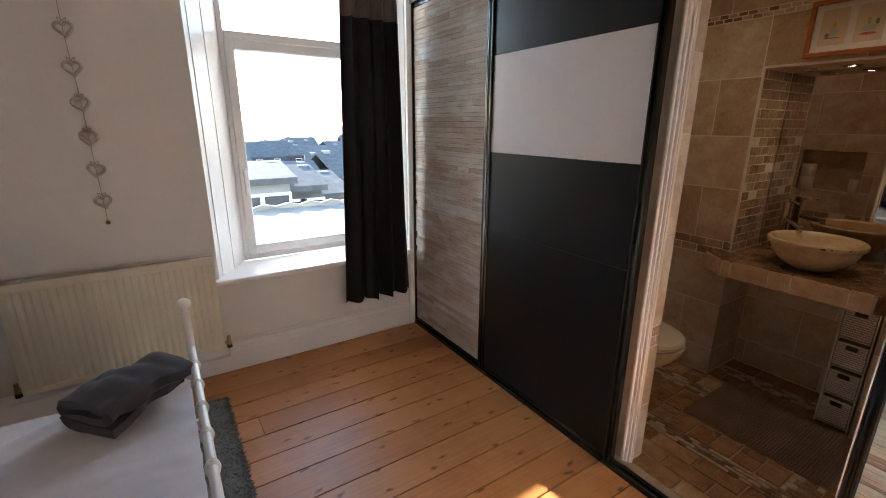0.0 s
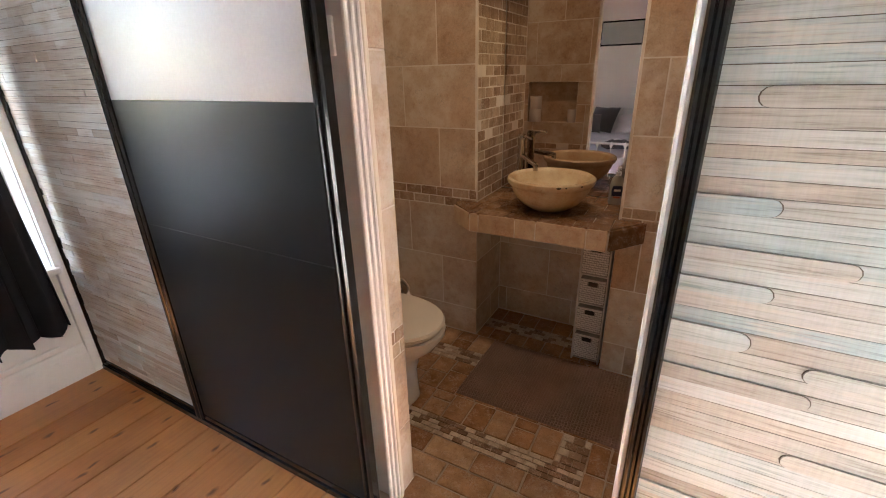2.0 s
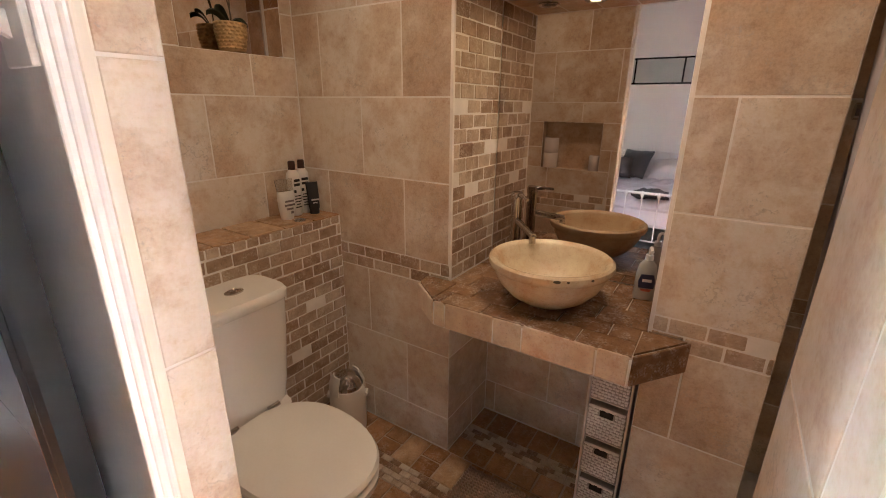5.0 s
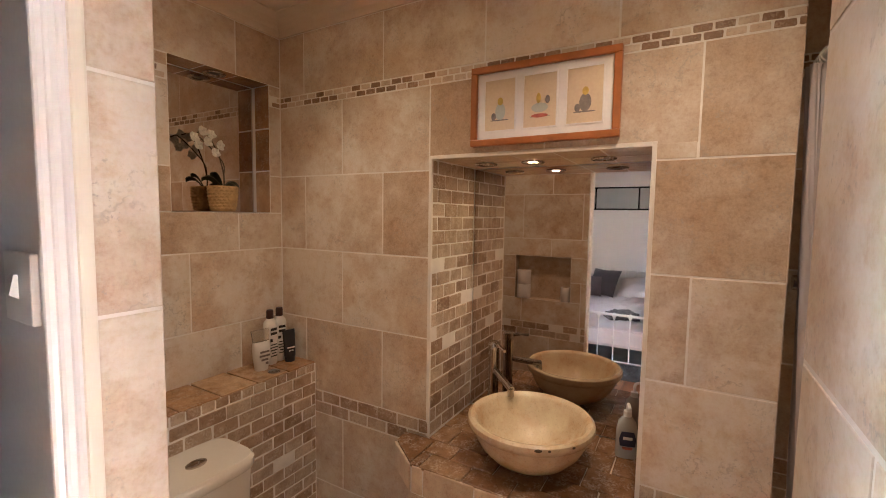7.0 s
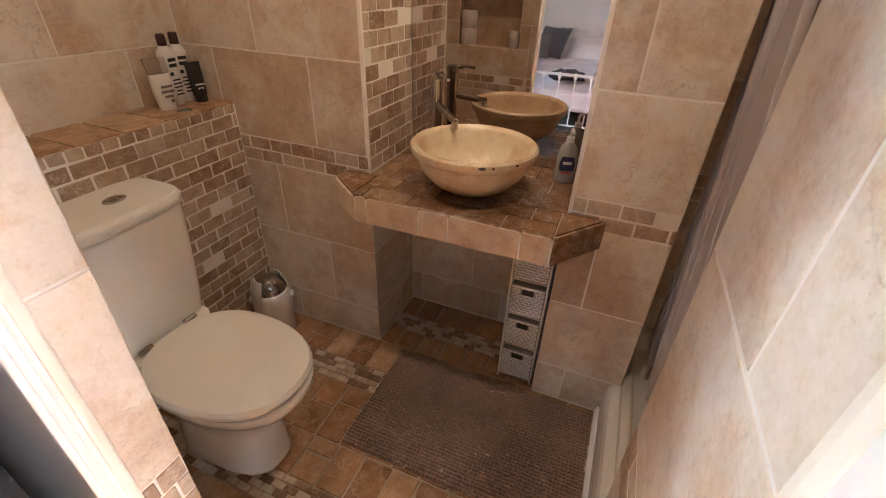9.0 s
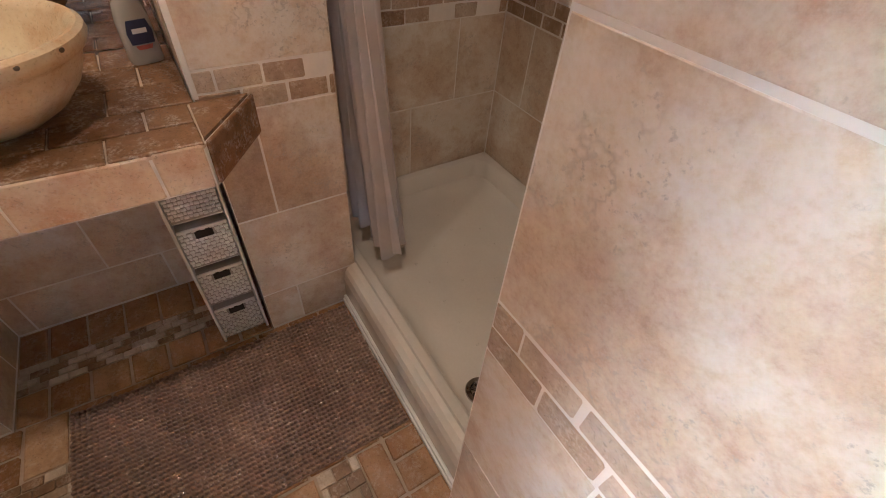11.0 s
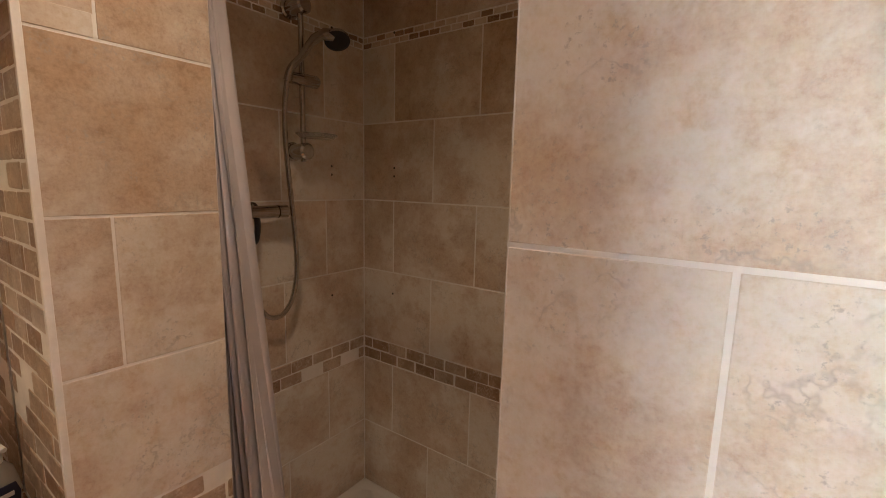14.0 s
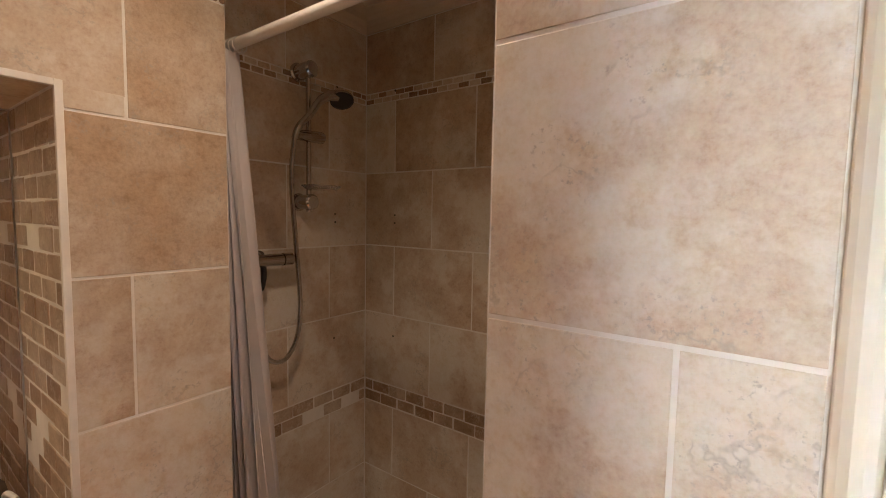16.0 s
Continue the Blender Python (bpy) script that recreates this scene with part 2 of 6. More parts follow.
M_CHIP = stone("floor_mosaic", [(0.0, (0.20, 0.115, 0.062)), (0.42, (0.27, 0.165, 0.09)), (0.48, (0.50, 0.40, 0.295)), (1.0, (0.60, 0.51, 0.40))], 0.4, 0.45, 18.0, 0.45, 0.3)
M_BAND = stone("small_band_mosaic", [(0.0, (0.22, 0.130, 0.075)), (0.42, (0.32, 0.20, 0.12)), (0.50, (0.60, 0.48, 0.37)), (1.0, (0.69, 0.585, 0.48))], 0.4, 0.4, 18.0, 0.4, 0.25)
M_FLOOR_GROUT = plain("brown_floor_grout", (0.44, 0.335, 0.24), 0.85, vary=0.2, scale=10.0, relief=0.3)
M_CEIL = plain("cream_ceiling", (0.70, 0.60, 0.49), 0.7, vary=0.04, relief=0.1)
M_CERAMIC = plain("white_ceramic", (0.80, 0.77, 0.72), 0.08, vary=0.02, relief=0.0, Coat_Weight=0.4)
M_TRAY = plain("white_shower_tray", (0.74, 0.70, 0.65), 0.25, vary=0.04, scale=4.0, relief=0.05)
M_CHROME = plain("chrome", (0.50, 0.475, 0.45), 0.09, 1.0, vary=0.03, relief=0.0)
M_BRASS = plain("brass", (0.50, 0.34, 0.14), 0.3, 1.0, vary=0.1, relief=0.05)
M_DARK = plain("black_plastic", (0.018, 0.018, 0.02), 0.4, vary=0.1, relief=0.05)
M_MIRROR = shade("mirror", 0.015, 1.0, Base_Color=(0.60, 0.53, 0.48, 1))[0]
M_RADIATOR = plain("cream_radiator_enamel", (0.80, 0.735, 0.60), 0.35, vary=0.04, relief=0.05)
M_CURTAIN = cloth("black_curtain_cloth", (0.020, 0.019, 0.023), 700.0)
M_CURTAIN_BAND = cloth("grey_satin_band", (0.12, 0.095, 0.088), 700.0)
M_SHOWER_CLOTH = cloth("grey_shower_curtain", (0.58, 0.53, 0.54), 900.0, 0.06)
M_SHEET = cloth("pale_lilac_bedding", (0.68, 0.66, 0.70), 600.0, 0.06)
M_PILLOW_DARK = cloth("charcoal_cushion", (0.055, 0.048, 0.048), 500.0)
M_TOWEL = cloth("charcoal_towel", (0.060, 0.056, 0.066), 350.0, 0.25)
M_RUG = cloth("grey_rug", (0.17, 0.18, 0.17), 160.0, 0.3)
M_MAT = cloth("taupe_bath_mat", (0.31, 0.205, 0.150), 260.0, 0.18)
# Grey drawer body carries the shade between the white wicker strips.
M_WICKER_SHADE = plain("wicker_gap_shade", (0.40, 0.37, 0.34), 0.8, vary=0.1, relief=0.1)
M_BASKET = plain("white_wicker", (0.80, 0.78, 0.75), 0.55, vary=0.08, scale=30.0, relief=0.2)
M_WICKER = plain("straw_wicker", (0.55, 0.38, 0.17), 0.6, vary=0.2, scale=40.0, relief=0.3)
M_ONYX = stone("honey_marble", [(0.0, (0.66, 0.53, 0.36)), (1.0, (0.66, 0.53, 0.36))], 0.24, 0.30, 9.0, 0.48)
M_OAK = plain("orange_oak", (0.43, 0.155, 0.045), 0.4, vary=0.15, scale=14.0, fine=60.0, relief=0.1)
M_MOUNT = plain("white_card_mount", (0.74, 0.71, 0.72), 0.8, vary=0.02, relief=0.05)
M_PRINT = plain("cream_print_paper", (0.62, 0.50, 0.37), 0.75, vary=0.03, relief=0.03)
M_INK = plain("grey_ink", (0.20, 0.17, 0.17), 0.8, vary=0.2, scale=60.0, relief=0.0)
M_INK_YELLOW = plain("ochre_ink", (0.52, 0.36, 0.08), 0.8, vary=0.2, scale=60.0, relief=0.0)
M_INK_RED = plain("red_ink", (0.45, 0.12, 0.09), 0.8, vary=0.2, scale=60.0, relief=0.0)
M_WHITE_PLASTIC = plain("white_plastic", (0.75, 0.73, 0.70), 0.3, vary=0.02, relief=0.0)
M_LEAF = plain("dark_green_leaf", (0.022, 0.030, 0.014), 0.35, vary=0.3, scale=40.0, relief=0.1)
M_PETAL = plain("white_petal", (0.72, 0.68, 0.60), 0.6, vary=0.08, scale=60.0, relief=0.1)
M_STEM = plain("brown_stem", (0.08, 0.055, 0.03), 0.6, relief=0.2)
M_HEART = plain("whitewashed_wood", (0.50, 0.45, 0.40), 0.7, vary=0.2, scale=40.0, relief=0.3)
M_CORD = plain("grey_twine", (0.40, 0.36, 0.33), 0.9, relief=0.3)
M_NAVY = plain("navy_label", (0.02, 0.025, 0.07), 0.4, relief=0.0)
M_SOAP = shade("cloudy_soap_plastic", 0.2, 0.0, Base_Color=(0.62, 0.60, 0.56, 1), Transmission_Weight=0.35)[0]
M_CLEAR = shade("clear_plastic", 0.08, 0.0, Base_Color=(0.92, 0.90, 0.86, 1), Transmission_Weight=0.9, IOR=1.3)[0]
M_GLASS = shade("window_glass", 0.0, 0.0, Base_Color=(1, 1, 1, 1), Transmission_Weight=1.0, IOR=1.02, Specular_IOR_Level=0.3)[0]
M_FROST = plain("grey_glazed_panel", (0.45, 0.48, 0.47), 0.25, vary=0.04, relief=0.0)


def glow(name, colour, strength):
    m, n, l, b = shade(name, 0.4)
    b.inputs["Base Color"].default_value = (*colour, 1)
    b.inputs["Emission Color"].default_value, b.inputs["Emission Strength"].default_value = (*colour, 1), strength
    return m


M_LAMP = glow("warm_lamp_glass", (1.0, 0.70, 0.36), 5.0)


# ---- building helpers ----
def link(name, bm, material, parent=None, label="", smooth=False):
    me = bpy.data.meshes.new(name)
    bmesh.ops.recalc_face_normals(bm, faces=bm.faces)
    bm.to_mesh(me)
    bm.free()
    me.materials.append(material)
    if smooth:
        me.polygons.foreach_set("use_smooth", [True] * len(me.polygons))
        me.set_sharp_from_angle(angle=radians(40))
    ob = new(name, me)
    ob.parent = parent
    if label:
        ob["label"] = label
    return ob


def part(name, bm, material, parent, label="", smooth=False):
    return link(name, bm, material, parent, label, smooth)


def thing(name, label, category, place=(0, 0, 0), group="", kind="", turn=0.0):
    ob = new(name)
    ob.empty_display_size = 0.1
    ob.matrix_basis = pose(*place, 0, 0, turn)
    return tagged(ob, label, category, group, kind)


def box(bm, lo, hi, bevel=0.0, seg=2):
    """An axis-aligned block from lo to hi with rounded edges."""
    lo, hi = Vector(lo), Vector(hi)
    made = bmesh.ops.create_cube(bm, size=1.0, matrix=Matrix.Translation((lo + hi) / 2) @ Matrix.Diagonal((*(hi - lo), 1)))
    if bevel:
        edges = list({e for v in made["verts"] for e in v.link_edges})
        bmesh.ops.bevel(bm, geom=edges, offset=bevel, segments=seg, affect="EDGES", profile=0.5)
    return bm


def boxes(*spans, bevel=0.0):
    bm = bmesh.new()
    for lo, hi in spans:
        box(bm, lo, hi, bevel)
    return bm


def prism(bm, outline, lo, hi, axis="z"):
    """A flat outline of (a, b) points pulled along an axis from lo to hi."""
    put = {"z": lambda a, b, c: (a, b, c), "y": lambda a, b, c: (a, c, b), "x": lambda a, b, c: (c, a, b)}[axis]
    rings = [[bm.verts.new(put(a, b, c)) for a, b in outline] for c in (lo, hi)]
    k = len(outline)
    bm.faces.new(rings[0][::-1])
    bm.faces.new(rings[1])
    for i in range(k):
        bm.faces.new((rings[0][i], rings[0][(i + 1) % k], rings[1][(i + 1) % k], rings[1][i]))
    return bm


def lathe(bm, profile, seg=32, centre=(0, 0), squash=1.0):
    """A turned body from (radius, height) pairs about a vertical axis."""
    rings = []
    for r, z in profile:
        if r < 1e-5:
            rings.append([bm.verts.new((centre[0], centre[1], z))])
        else:
            rings.append([bm.verts.new((centre[0] + r * math.cos(2 * math.pi * i / seg), centre[1] + squash * r * math.sin(2 * math.pi * i / seg), z)) for i in range(seg)])
    for a, b in zip(rings, rings[1:]):
        for i in range(seg):
            j = (i + 1) % seg
            q = [a[i % len(a)], a[j % len(a)], b[j % len(b)], b[i % len(b)]]
            q = list(dict.fromkeys(q))
            if len(q) > 2:
                bm.faces.new(q)
    return bm


def smooth_line(points, steps=6):
    """A soft curve through points (Catmull-Rom)."""
    p = [Vector(v) for v in points]
    p = [2 * p[0] - p[1], *p, 2 * p[-1] - p[-2]]
    out = []
    for a, b, c, d in zip(p, p[1:], p[2:], p[3:]):
        for i in range(steps):
            t = i / steps
            out.append(0.5 * (2 * b + (c - a) * t + (2 * a - 5 * b + 4 * c - d) * t * t + (3 * b - a - 3 * c + d) * t ** 3))
    return out + [p[-2]]


def tube(bm, points, radius, seg=10, caps=True):
    """A round bar along points; radius a number or one for each point."""
    p = [Vector(v) for v in points]
    rad = radius if isinstance(radius, (list, tuple)) else [radius] * len(p)
    up, rings = None, []
    for i, at in enumerate(p):
        way = (p[min(i + 1, len(p) - 1)] - p[max(i - 1, 0)]).normalized()
        if up is None:
            up = way.orthogonal().normalized()
        up = (up - way * up.dot(way)).normalized()
        side = way.cross(up)
        rings.append([bm.verts.new(at + rad[i] * (math.cos(2 * math.pi * k / seg) * up + math.sin(2 * math.pi * k / seg) * side)) for k in range(seg)])
    for a, b in zip(rings, rings[1:]):
        for k in range(seg):
            bm.faces.new((a[k], a[(k + 1) % seg], b[(k + 1) % seg], b[k]))
    if caps:
        bm.faces.new(rings[0][::-1])
        bm.faces.new(rings[-1])
    return bm


def sheet(bm, grid, thick):
    """A cloth-like sheet from rows of points, with a front, a back and edges."""
    rows, cols = len(grid), len(grid[0])
    v = [[Vector(p) for p in row] for row in grid]
    front, back = [], []
    for i in range(rows):
        f, b = [], []
        for j in range(cols):
            du = v[i][min(j + 1, cols - 1)] - v[i][max(j - 1, 0)]
            dv = v[min(i + 1, rows - 1)][j] - v[max(i - 1, 0)][j]
            nrm = du.cross(dv).normalized()
            f.append(bm.verts.new(v[i][j] + nrm * thick / 2))
            b.append(bm.verts.new(v[i][j] - nrm * thick / 2))
        front.append(f)
        back.append(b)
    for i in range(rows - 1):
        for j in range(cols - 1):
            bm.faces.new((front[i][j], front[i][j + 1], front[i + 1][j + 1], front[i + 1][j]))
            bm.faces.new((back[i][j], back[i + 1][j], back[i + 1][j + 1], back[i][j + 1]))
    for i in range(rows - 1):
        bm.faces.new((front[i][0], front[i + 1][0], back[i + 1][0], back[i][0]))
        bm.faces.new((front[i][-1], back[i][-1], back[i + 1][-1], front[i + 1][-1]))
    for j in range(cols - 1):
        bm.faces.new((front[0][j], back[0][j], back[0][j + 1], front[0][j + 1]))
        bm.faces.new((front[-1][j], front[-1][j + 1], back[-1][j + 1], back[-1][j]))
    return bm


SLABS = {}


def slab(w, h, t, chamfer, rough_edge, material, name):
    """A thin piece w by h, t thick, with worn edges; alike pieces share it."""
    key = (round(w, 3), round(h, 3), round(t, 4), rough_edge and random.randrange(4), material.name)
    if key not in SLABS:
        w, h = key[:2]
        c = min(chamfer, 0.3 * w, 0.3 * h)
        jig = lambda: (random.uniform(-1, 1) * rough_edge, random.uniform(-1, 1) * rough_edge)
        corners = [(-w / 2, -h / 2), (w / 2, -h / 2), (w / 2, h / 2), (-w / 2, h / 2)]
        k = 0.35
        pts = []
        for i in range(4):       # two points a corner, so that corners look nibbled
            (ax, ay), (px, py), (nx, ny) = corners[i], corners[i - 1], corners[(i + 1) % 4]
            cut = c * (0.6 + 0.8 * random.random()) if rough_edge else c * 0.4
            for qx, qy in ((px, py), (nx, ny)):
                d = math.hypot(qx - ax, qy - ay)
                jx, jy = jig()
                pts.append((ax + (qx - ax) / d * cut + jx, ay + (qy - ay) / d * cut + jy))
        top = [(x * (1 - 2 * c / w), y * (1 - 2 * c / h)) for x, y in pts]
        vs = [(x, y, 0) for x, y in pts] + [(x, y, t - c * 0.7) for x, y in pts] + [(x, y, t) for x, y in top]
        faces = [tuple(range(16, 24))]
        for r in (0, 8):
            faces += [(r + i, r + (i + 1) % 8, r + 8 + (i + 1) % 8, r + 8 + i) for i in range(8)]
        me = bpy.data.meshes.new(name)
        me.from_pydata(vs, [], faces)
        me.materials.append(material)
        SLABS[key] = me
    return SLABS[key]


class Face:
    """A flat side of the building: an origin, the way along, the way up and the way out."""

    def __init__(self, parent, origin, along, up):
        self.parent, self.o, self.u, self.v = parent, Vector(origin), Vector(along), Vector(up)
        self.n = self.u.cross(self.v)

    def piece(self, name, u0, u1, v0, v1, material, gap=0.005, t=0.006, chamfer=0.0015, rough_edge=0.0):
        w, h = u1 - u0 - gap, v1 - v0 - gap
        if w < 0.006 or h < 0.006:
            return None
        ob = new(name, slab(w, h, t, chamfer, rough_edge, material, name))
        ob.parent = self.parent
        at = self.o + self.u * (u0 + u1) / 2 + self.v * (v0 + v1) / 2
        ob.matrix_basis = Matrix((
            (self.u.x, self.v.x, self.n.x, at.x), (self.u.y, self.v.y, self.n.y, at.y), (self.u.z, self.v.z, self.n.z, at.z), (0, 0, 0, 1)))
        return ob

    def course(self, u0, u1, v0, v1, joints, holes=()):
        """One row of large wall tiles, cut at the joints and round rectangular holes."""
        marks = [u0, *sorted(j for j in joints if u0 + 0.01 < j < u1 - 0.01), u1]
        for a, b in zip(marks, marks[1:]):
            spans = [(a, b, v0, v1)]
            for ha, hb, hc, hd in holes:
                nxt = []
                for p, q, r, s in spans:
                    if q <= ha or p >= hb or s <= hc or r >= hd:
                        nxt.append((p, q, r, s))
                        continue
                    if r < hc:
                        nxt.append((p, q, r, hc))
                    if s > hd:
                        nxt.append((p, q, hd, s))
                    if p < ha:
                        nxt.append((p, ha, max(r, hc), min(s, hd)))
                    if q > hb:
                        nxt.append((hb, q, max(r, hc), min(s, hd)))
                spans = nxt
            for p, q, r, s in spans:
                self.piece("tile", p, q, r, s, M_TILE, 0.0055, 0.006, 0.0009)

    def mosaic(self, u0, u1, v0, v1, rows, length, material=None, gap=0.0040, name="mosaic_tile", shift=0.5, t=0.006):
        """Rows of small tumbled pieces in half bond."""
        h = (v1 - v0) / rows
        for r in range(rows):
            at = u0 - (length * shift if r % 2 else 0.0)
            while at < u1 - 0.004:
                a, b = max(at, u0), min(at + length * random.uniform(0.97, 1.03), u1)
                at += length
                if b - a > 0.014:
                    self.piece(name, a, b, v0 + r * h, v0 + (r + 1) * h, material or M_MOSAIC, gap, t + random.uniform(-0.001, 0.0015), 0.0025, 0.0012)


COURSES = (0.012, 0.175, 0.478, 0.782, 0.880, 1.190, 1.486, 1.797, 2.091, 2.135, 2.385)


def tiled(face, u0, u1, odd, even, bottom=0.012, top=2.385, holes=(), low_band=True, high_band=True, rows=COURSES):
    """A tiled wall in the room's courses, with the two mosaic bands."""
    for k, (a, b) in enumerate(zip(rows, rows[1:])):
        a, b = max(a, bottom), min(b, top)
        if b - a < 0.02:
            continue
        if k == 3 and low_band:
            face.mosaic(u0, u1, a, b, 2, 0.098)
        elif k == 8 and high_band:
            for r in range(2):
                z0, z1 = a + r * (b - a) / 2, a + (r + 1) * (b - a) / 2
                at = u0 - r * 0.024
                while at < u1 - 0.01:
                    p, q = max(at, u0), min(at + 0.047, u1)
                    at += 0.048
                    if not any(h[0] < q and p < h[1] and h[2] < z1 and z0 < h[3] for h in holes):
                        face.piece("mosaic_tile", p, q, z0, z1, M_BAND, 0.0025, 0.006, 0.002, 0.001)
        else:
            face.course(u0, u1, a, b, odd if k in (0, 2, 5, 7) else even, holes)


# ---- the large structure ----
def structure(name, bm, material, label, category):
    return tagged(link(name, bm, material), label, category, kind="structure")


# South wall is unseen; set this near to bounce sunlight onto the door jamb.
ROOM_W, ROOM_S, ROOM_TOP = -2.15, -0.80, 2.80
WIN_Y0, WIN_Y1 = 2.912, 3.34            # inner and outer side of the window wall
WINDOWS = (0.835,)                      # middle of the window

# bedroom shell
HALF_IN, HALF_OUT, SILL_Z, HEAD_Z = 0.655, 0.455, 0.62, 2.64


def window_wall():
    bm = bmesh.new()
    edges = [ROOM_W - 0.2]
    for mid in sorted(WINDOWS):
        edges += [mid - HALF_IN, mid + HALF_IN]
    edges.append(3.6)
    for a, b in zip(edges[::2], edges[1::2]):
        box(bm, (a, WIN_Y0, -0.2), (b, WIN_Y1, ROOM_TOP + 0.1))
    for mid in WINDOWS:
        box(bm, (mid - HALF_IN, WIN_Y0, -0.2), (mid + HALF_IN, WIN_Y1, SILL_Z - 0.03))
        box(bm, (mid - HALF_IN, WIN_Y0, HEAD_Z), (mid + HALF_IN, WIN_Y1, ROOM_TOP + 0.1))
    return bm


structure("wall_north", window_wall(), M_WALL, "white painted plaster wall with a deep window opening", "wall")
structure("wall_west", boxes(((ROOM_W - 0.2, ROOM_S - 0.2, -0.2), (ROOM_W, WIN_Y0, ROOM_TOP + 0.1))), M_WALL, "white painted plaster wall behind the bed", "wall")
structure("wall_south_bounce", boxes(((ROOM_W, ROOM_S - 0.2, -0.2), (1.657, ROOM_S, ROOM_TOP + 0.1))), M_WALL, "unseen white wall set close by to bounce sunlight at the doorway", "wall")
structure("ceiling", boxes(((ROOM_W, ROOM_S, ROOM_TOP), (1.62, WIN_Y0, ROOM_TOP + 0.1))), M_WALL, "white painted bedroom ceiling", "ceiling")
RECESS = (1.10, 1.52, 1.04, 1.37)       # y and z of the recess beside the doorway
structure("wall_wardrobe_back", boxes(
    ((1.626, 1.030, -0.2), (1.725, RECESS[0], ROOM_TOP + 0.1)), ((1.626, RECESS[1], -0.2), (1.725, WIN_Y0, ROOM_TOP + 0.1)),
    ((1.626, RECESS[0], -0.2), (1.725, RECESS[1], RECESS[2])), ((1.626, RECESS[0], RECESS[3]), (1.725, RECESS[1], ROOM_TOP + 0.1)),
    ((1.626, RECESS[0], RECESS[2]), (1.638, RECESS[1], RECESS[3])),
    ((1.626, 0.285, 2.06), (1.725, 1.030, ROOM_TOP + 0.1)),
    ((1.626, ROOM_S, -0.2), (1.657, 0.285, ROOM_TOP + 0.1))), M_GREY, "grey painted wall behind the sliding doors", "wall")

floor_bed = structure("floor_bedroom", boxes(((ROOM_W, ROOM_S, -0.2), (1.626, WIN_Y0, -0.022))), M_GAP, "waxed old pine floorboards with dark gaps", "floor")


def reveal(bm, mid, side):
    """The splayed panelled side of a window opening."""
    a, b = mid + side * HALF_IN, mid + side * HALF_OUT
    prism(bm, [(a, WIN_Y0), (b, 3.235), (b, 3.29), (a + side * 0.001, 3.29)][::int(-side)], SILL_Z - 0.03, HEAD_Z, "z")
    return bm


def window(number, mid):
    """A white casement: frame, fixed top light, opening sash, glass, deep sill, splayed sides."""
    ob = thing("window_%d" % number, "white plastic casement window with a deep white sill", "window", kind="structure")
    x0, x1, y0, y1 = mid - HALF_OUT, mid + HALF_OUT, 3.235, 3.305
    frame_ob = part("window_frame", boxes(
        ((x0, y0, SILL_Z), (x0 + 0.035, y1, HEAD_Z)), ((x1 - 0.035, y0, SILL_Z), (x1, y1, HEAD_Z)),
        ((x0 + 0.035, y0, SILL_Z), (x1 - 0.035, y1, SILL_Z + 0.045)), ((x0 + 0.035, y0, HEAD_Z - 0.05), (x1 - 0.035, y1, HEAD_Z)),
        ((x0 + 0.035, y0, 2.045), (x1 - 0.035, y1, 2.095)), bevel=0.006), M_UPVC, ob)
    s0, s1, sy = x0 + 0.028, x1 - 0.028, y0 - 0.012
    sash = part("sash", boxes(
        ((s0, sy, SILL_Z + 0.04), (s0 + 0.058, y1 - 0.01, 2.05)), ((s1 - 0.058, sy, SILL_Z + 0.04), (s1, y1 - 0.01, 2.05)),
        ((s0 + 0.055, sy + 0.001, SILL_Z + 0.04), (s1 - 0.055, y1 - 0.01, SILL_Z + 0.108)), ((s0 + 0.055, sy + 0.001, 1.985), (s1 - 0.055, y1 - 0.01, 2.05)), bevel=0.008), M_UPVC, ob)
    part("handle", boxes(((s0 + 0.018, sy - 0.012, 1.20), (s0 + 0.042, sy, 1.26)), ((s0 + 0.022, sy - 0.032, 1.08), (s0 + 0.038, sy - 0.012, 1.24)), bevel=0.005), M_UPVC, sash)
    for z0, z1 in ((SILL_Z + 0.10, 1.99), (2.09, HEAD_Z - 0.045)):
        pane = part("pane", boxes(((s0 + 0.05, 3.27, z0), (s1 - 0.05, 3.276, z1))), M_GLASS, ob)
        pane.visible_shadow = False
    part("window_sill", boxes(((mid - HALF_IN - 0.03, WIN_Y0 - 0.045, SILL_Z - 0.035), (mid + HALF_IN + 0.03, 3.24, SILL_Z)), bevel=0.01), M_TRIM, ob)
    for side in (-1, 1):
        part("splayed_reveal", reveal(bmesh.new(), mid, side), M_TRIM, ob)
        bm = bmesh.new()
        for k in range(2):
            t0, t1 = 0.12 + 0.42 * k, 0.16 + 0.42 * k
            pa = [(mid + side * (HALF_IN - 0.2 * t), WIN_Y0 + 0.323 * t) for t in (t0, t1)]
            prism(bm, [(pa[0][0] - side * 0.004, pa[0][1]), (pa[1][0] - side * 0.004, pa[1][1]), (pa[1][0] + side * 0.01, pa[1][1]), (pa[0][0] + side * 0.01, pa[0][1])], SILL_Z + 0.002, HEAD_Z - 0.002, "z")
        part("moulding", bm, M_TRIM, ob)
    return ob


for number, mid in enumerate(WINDOWS, 1):
    window(number, mid)


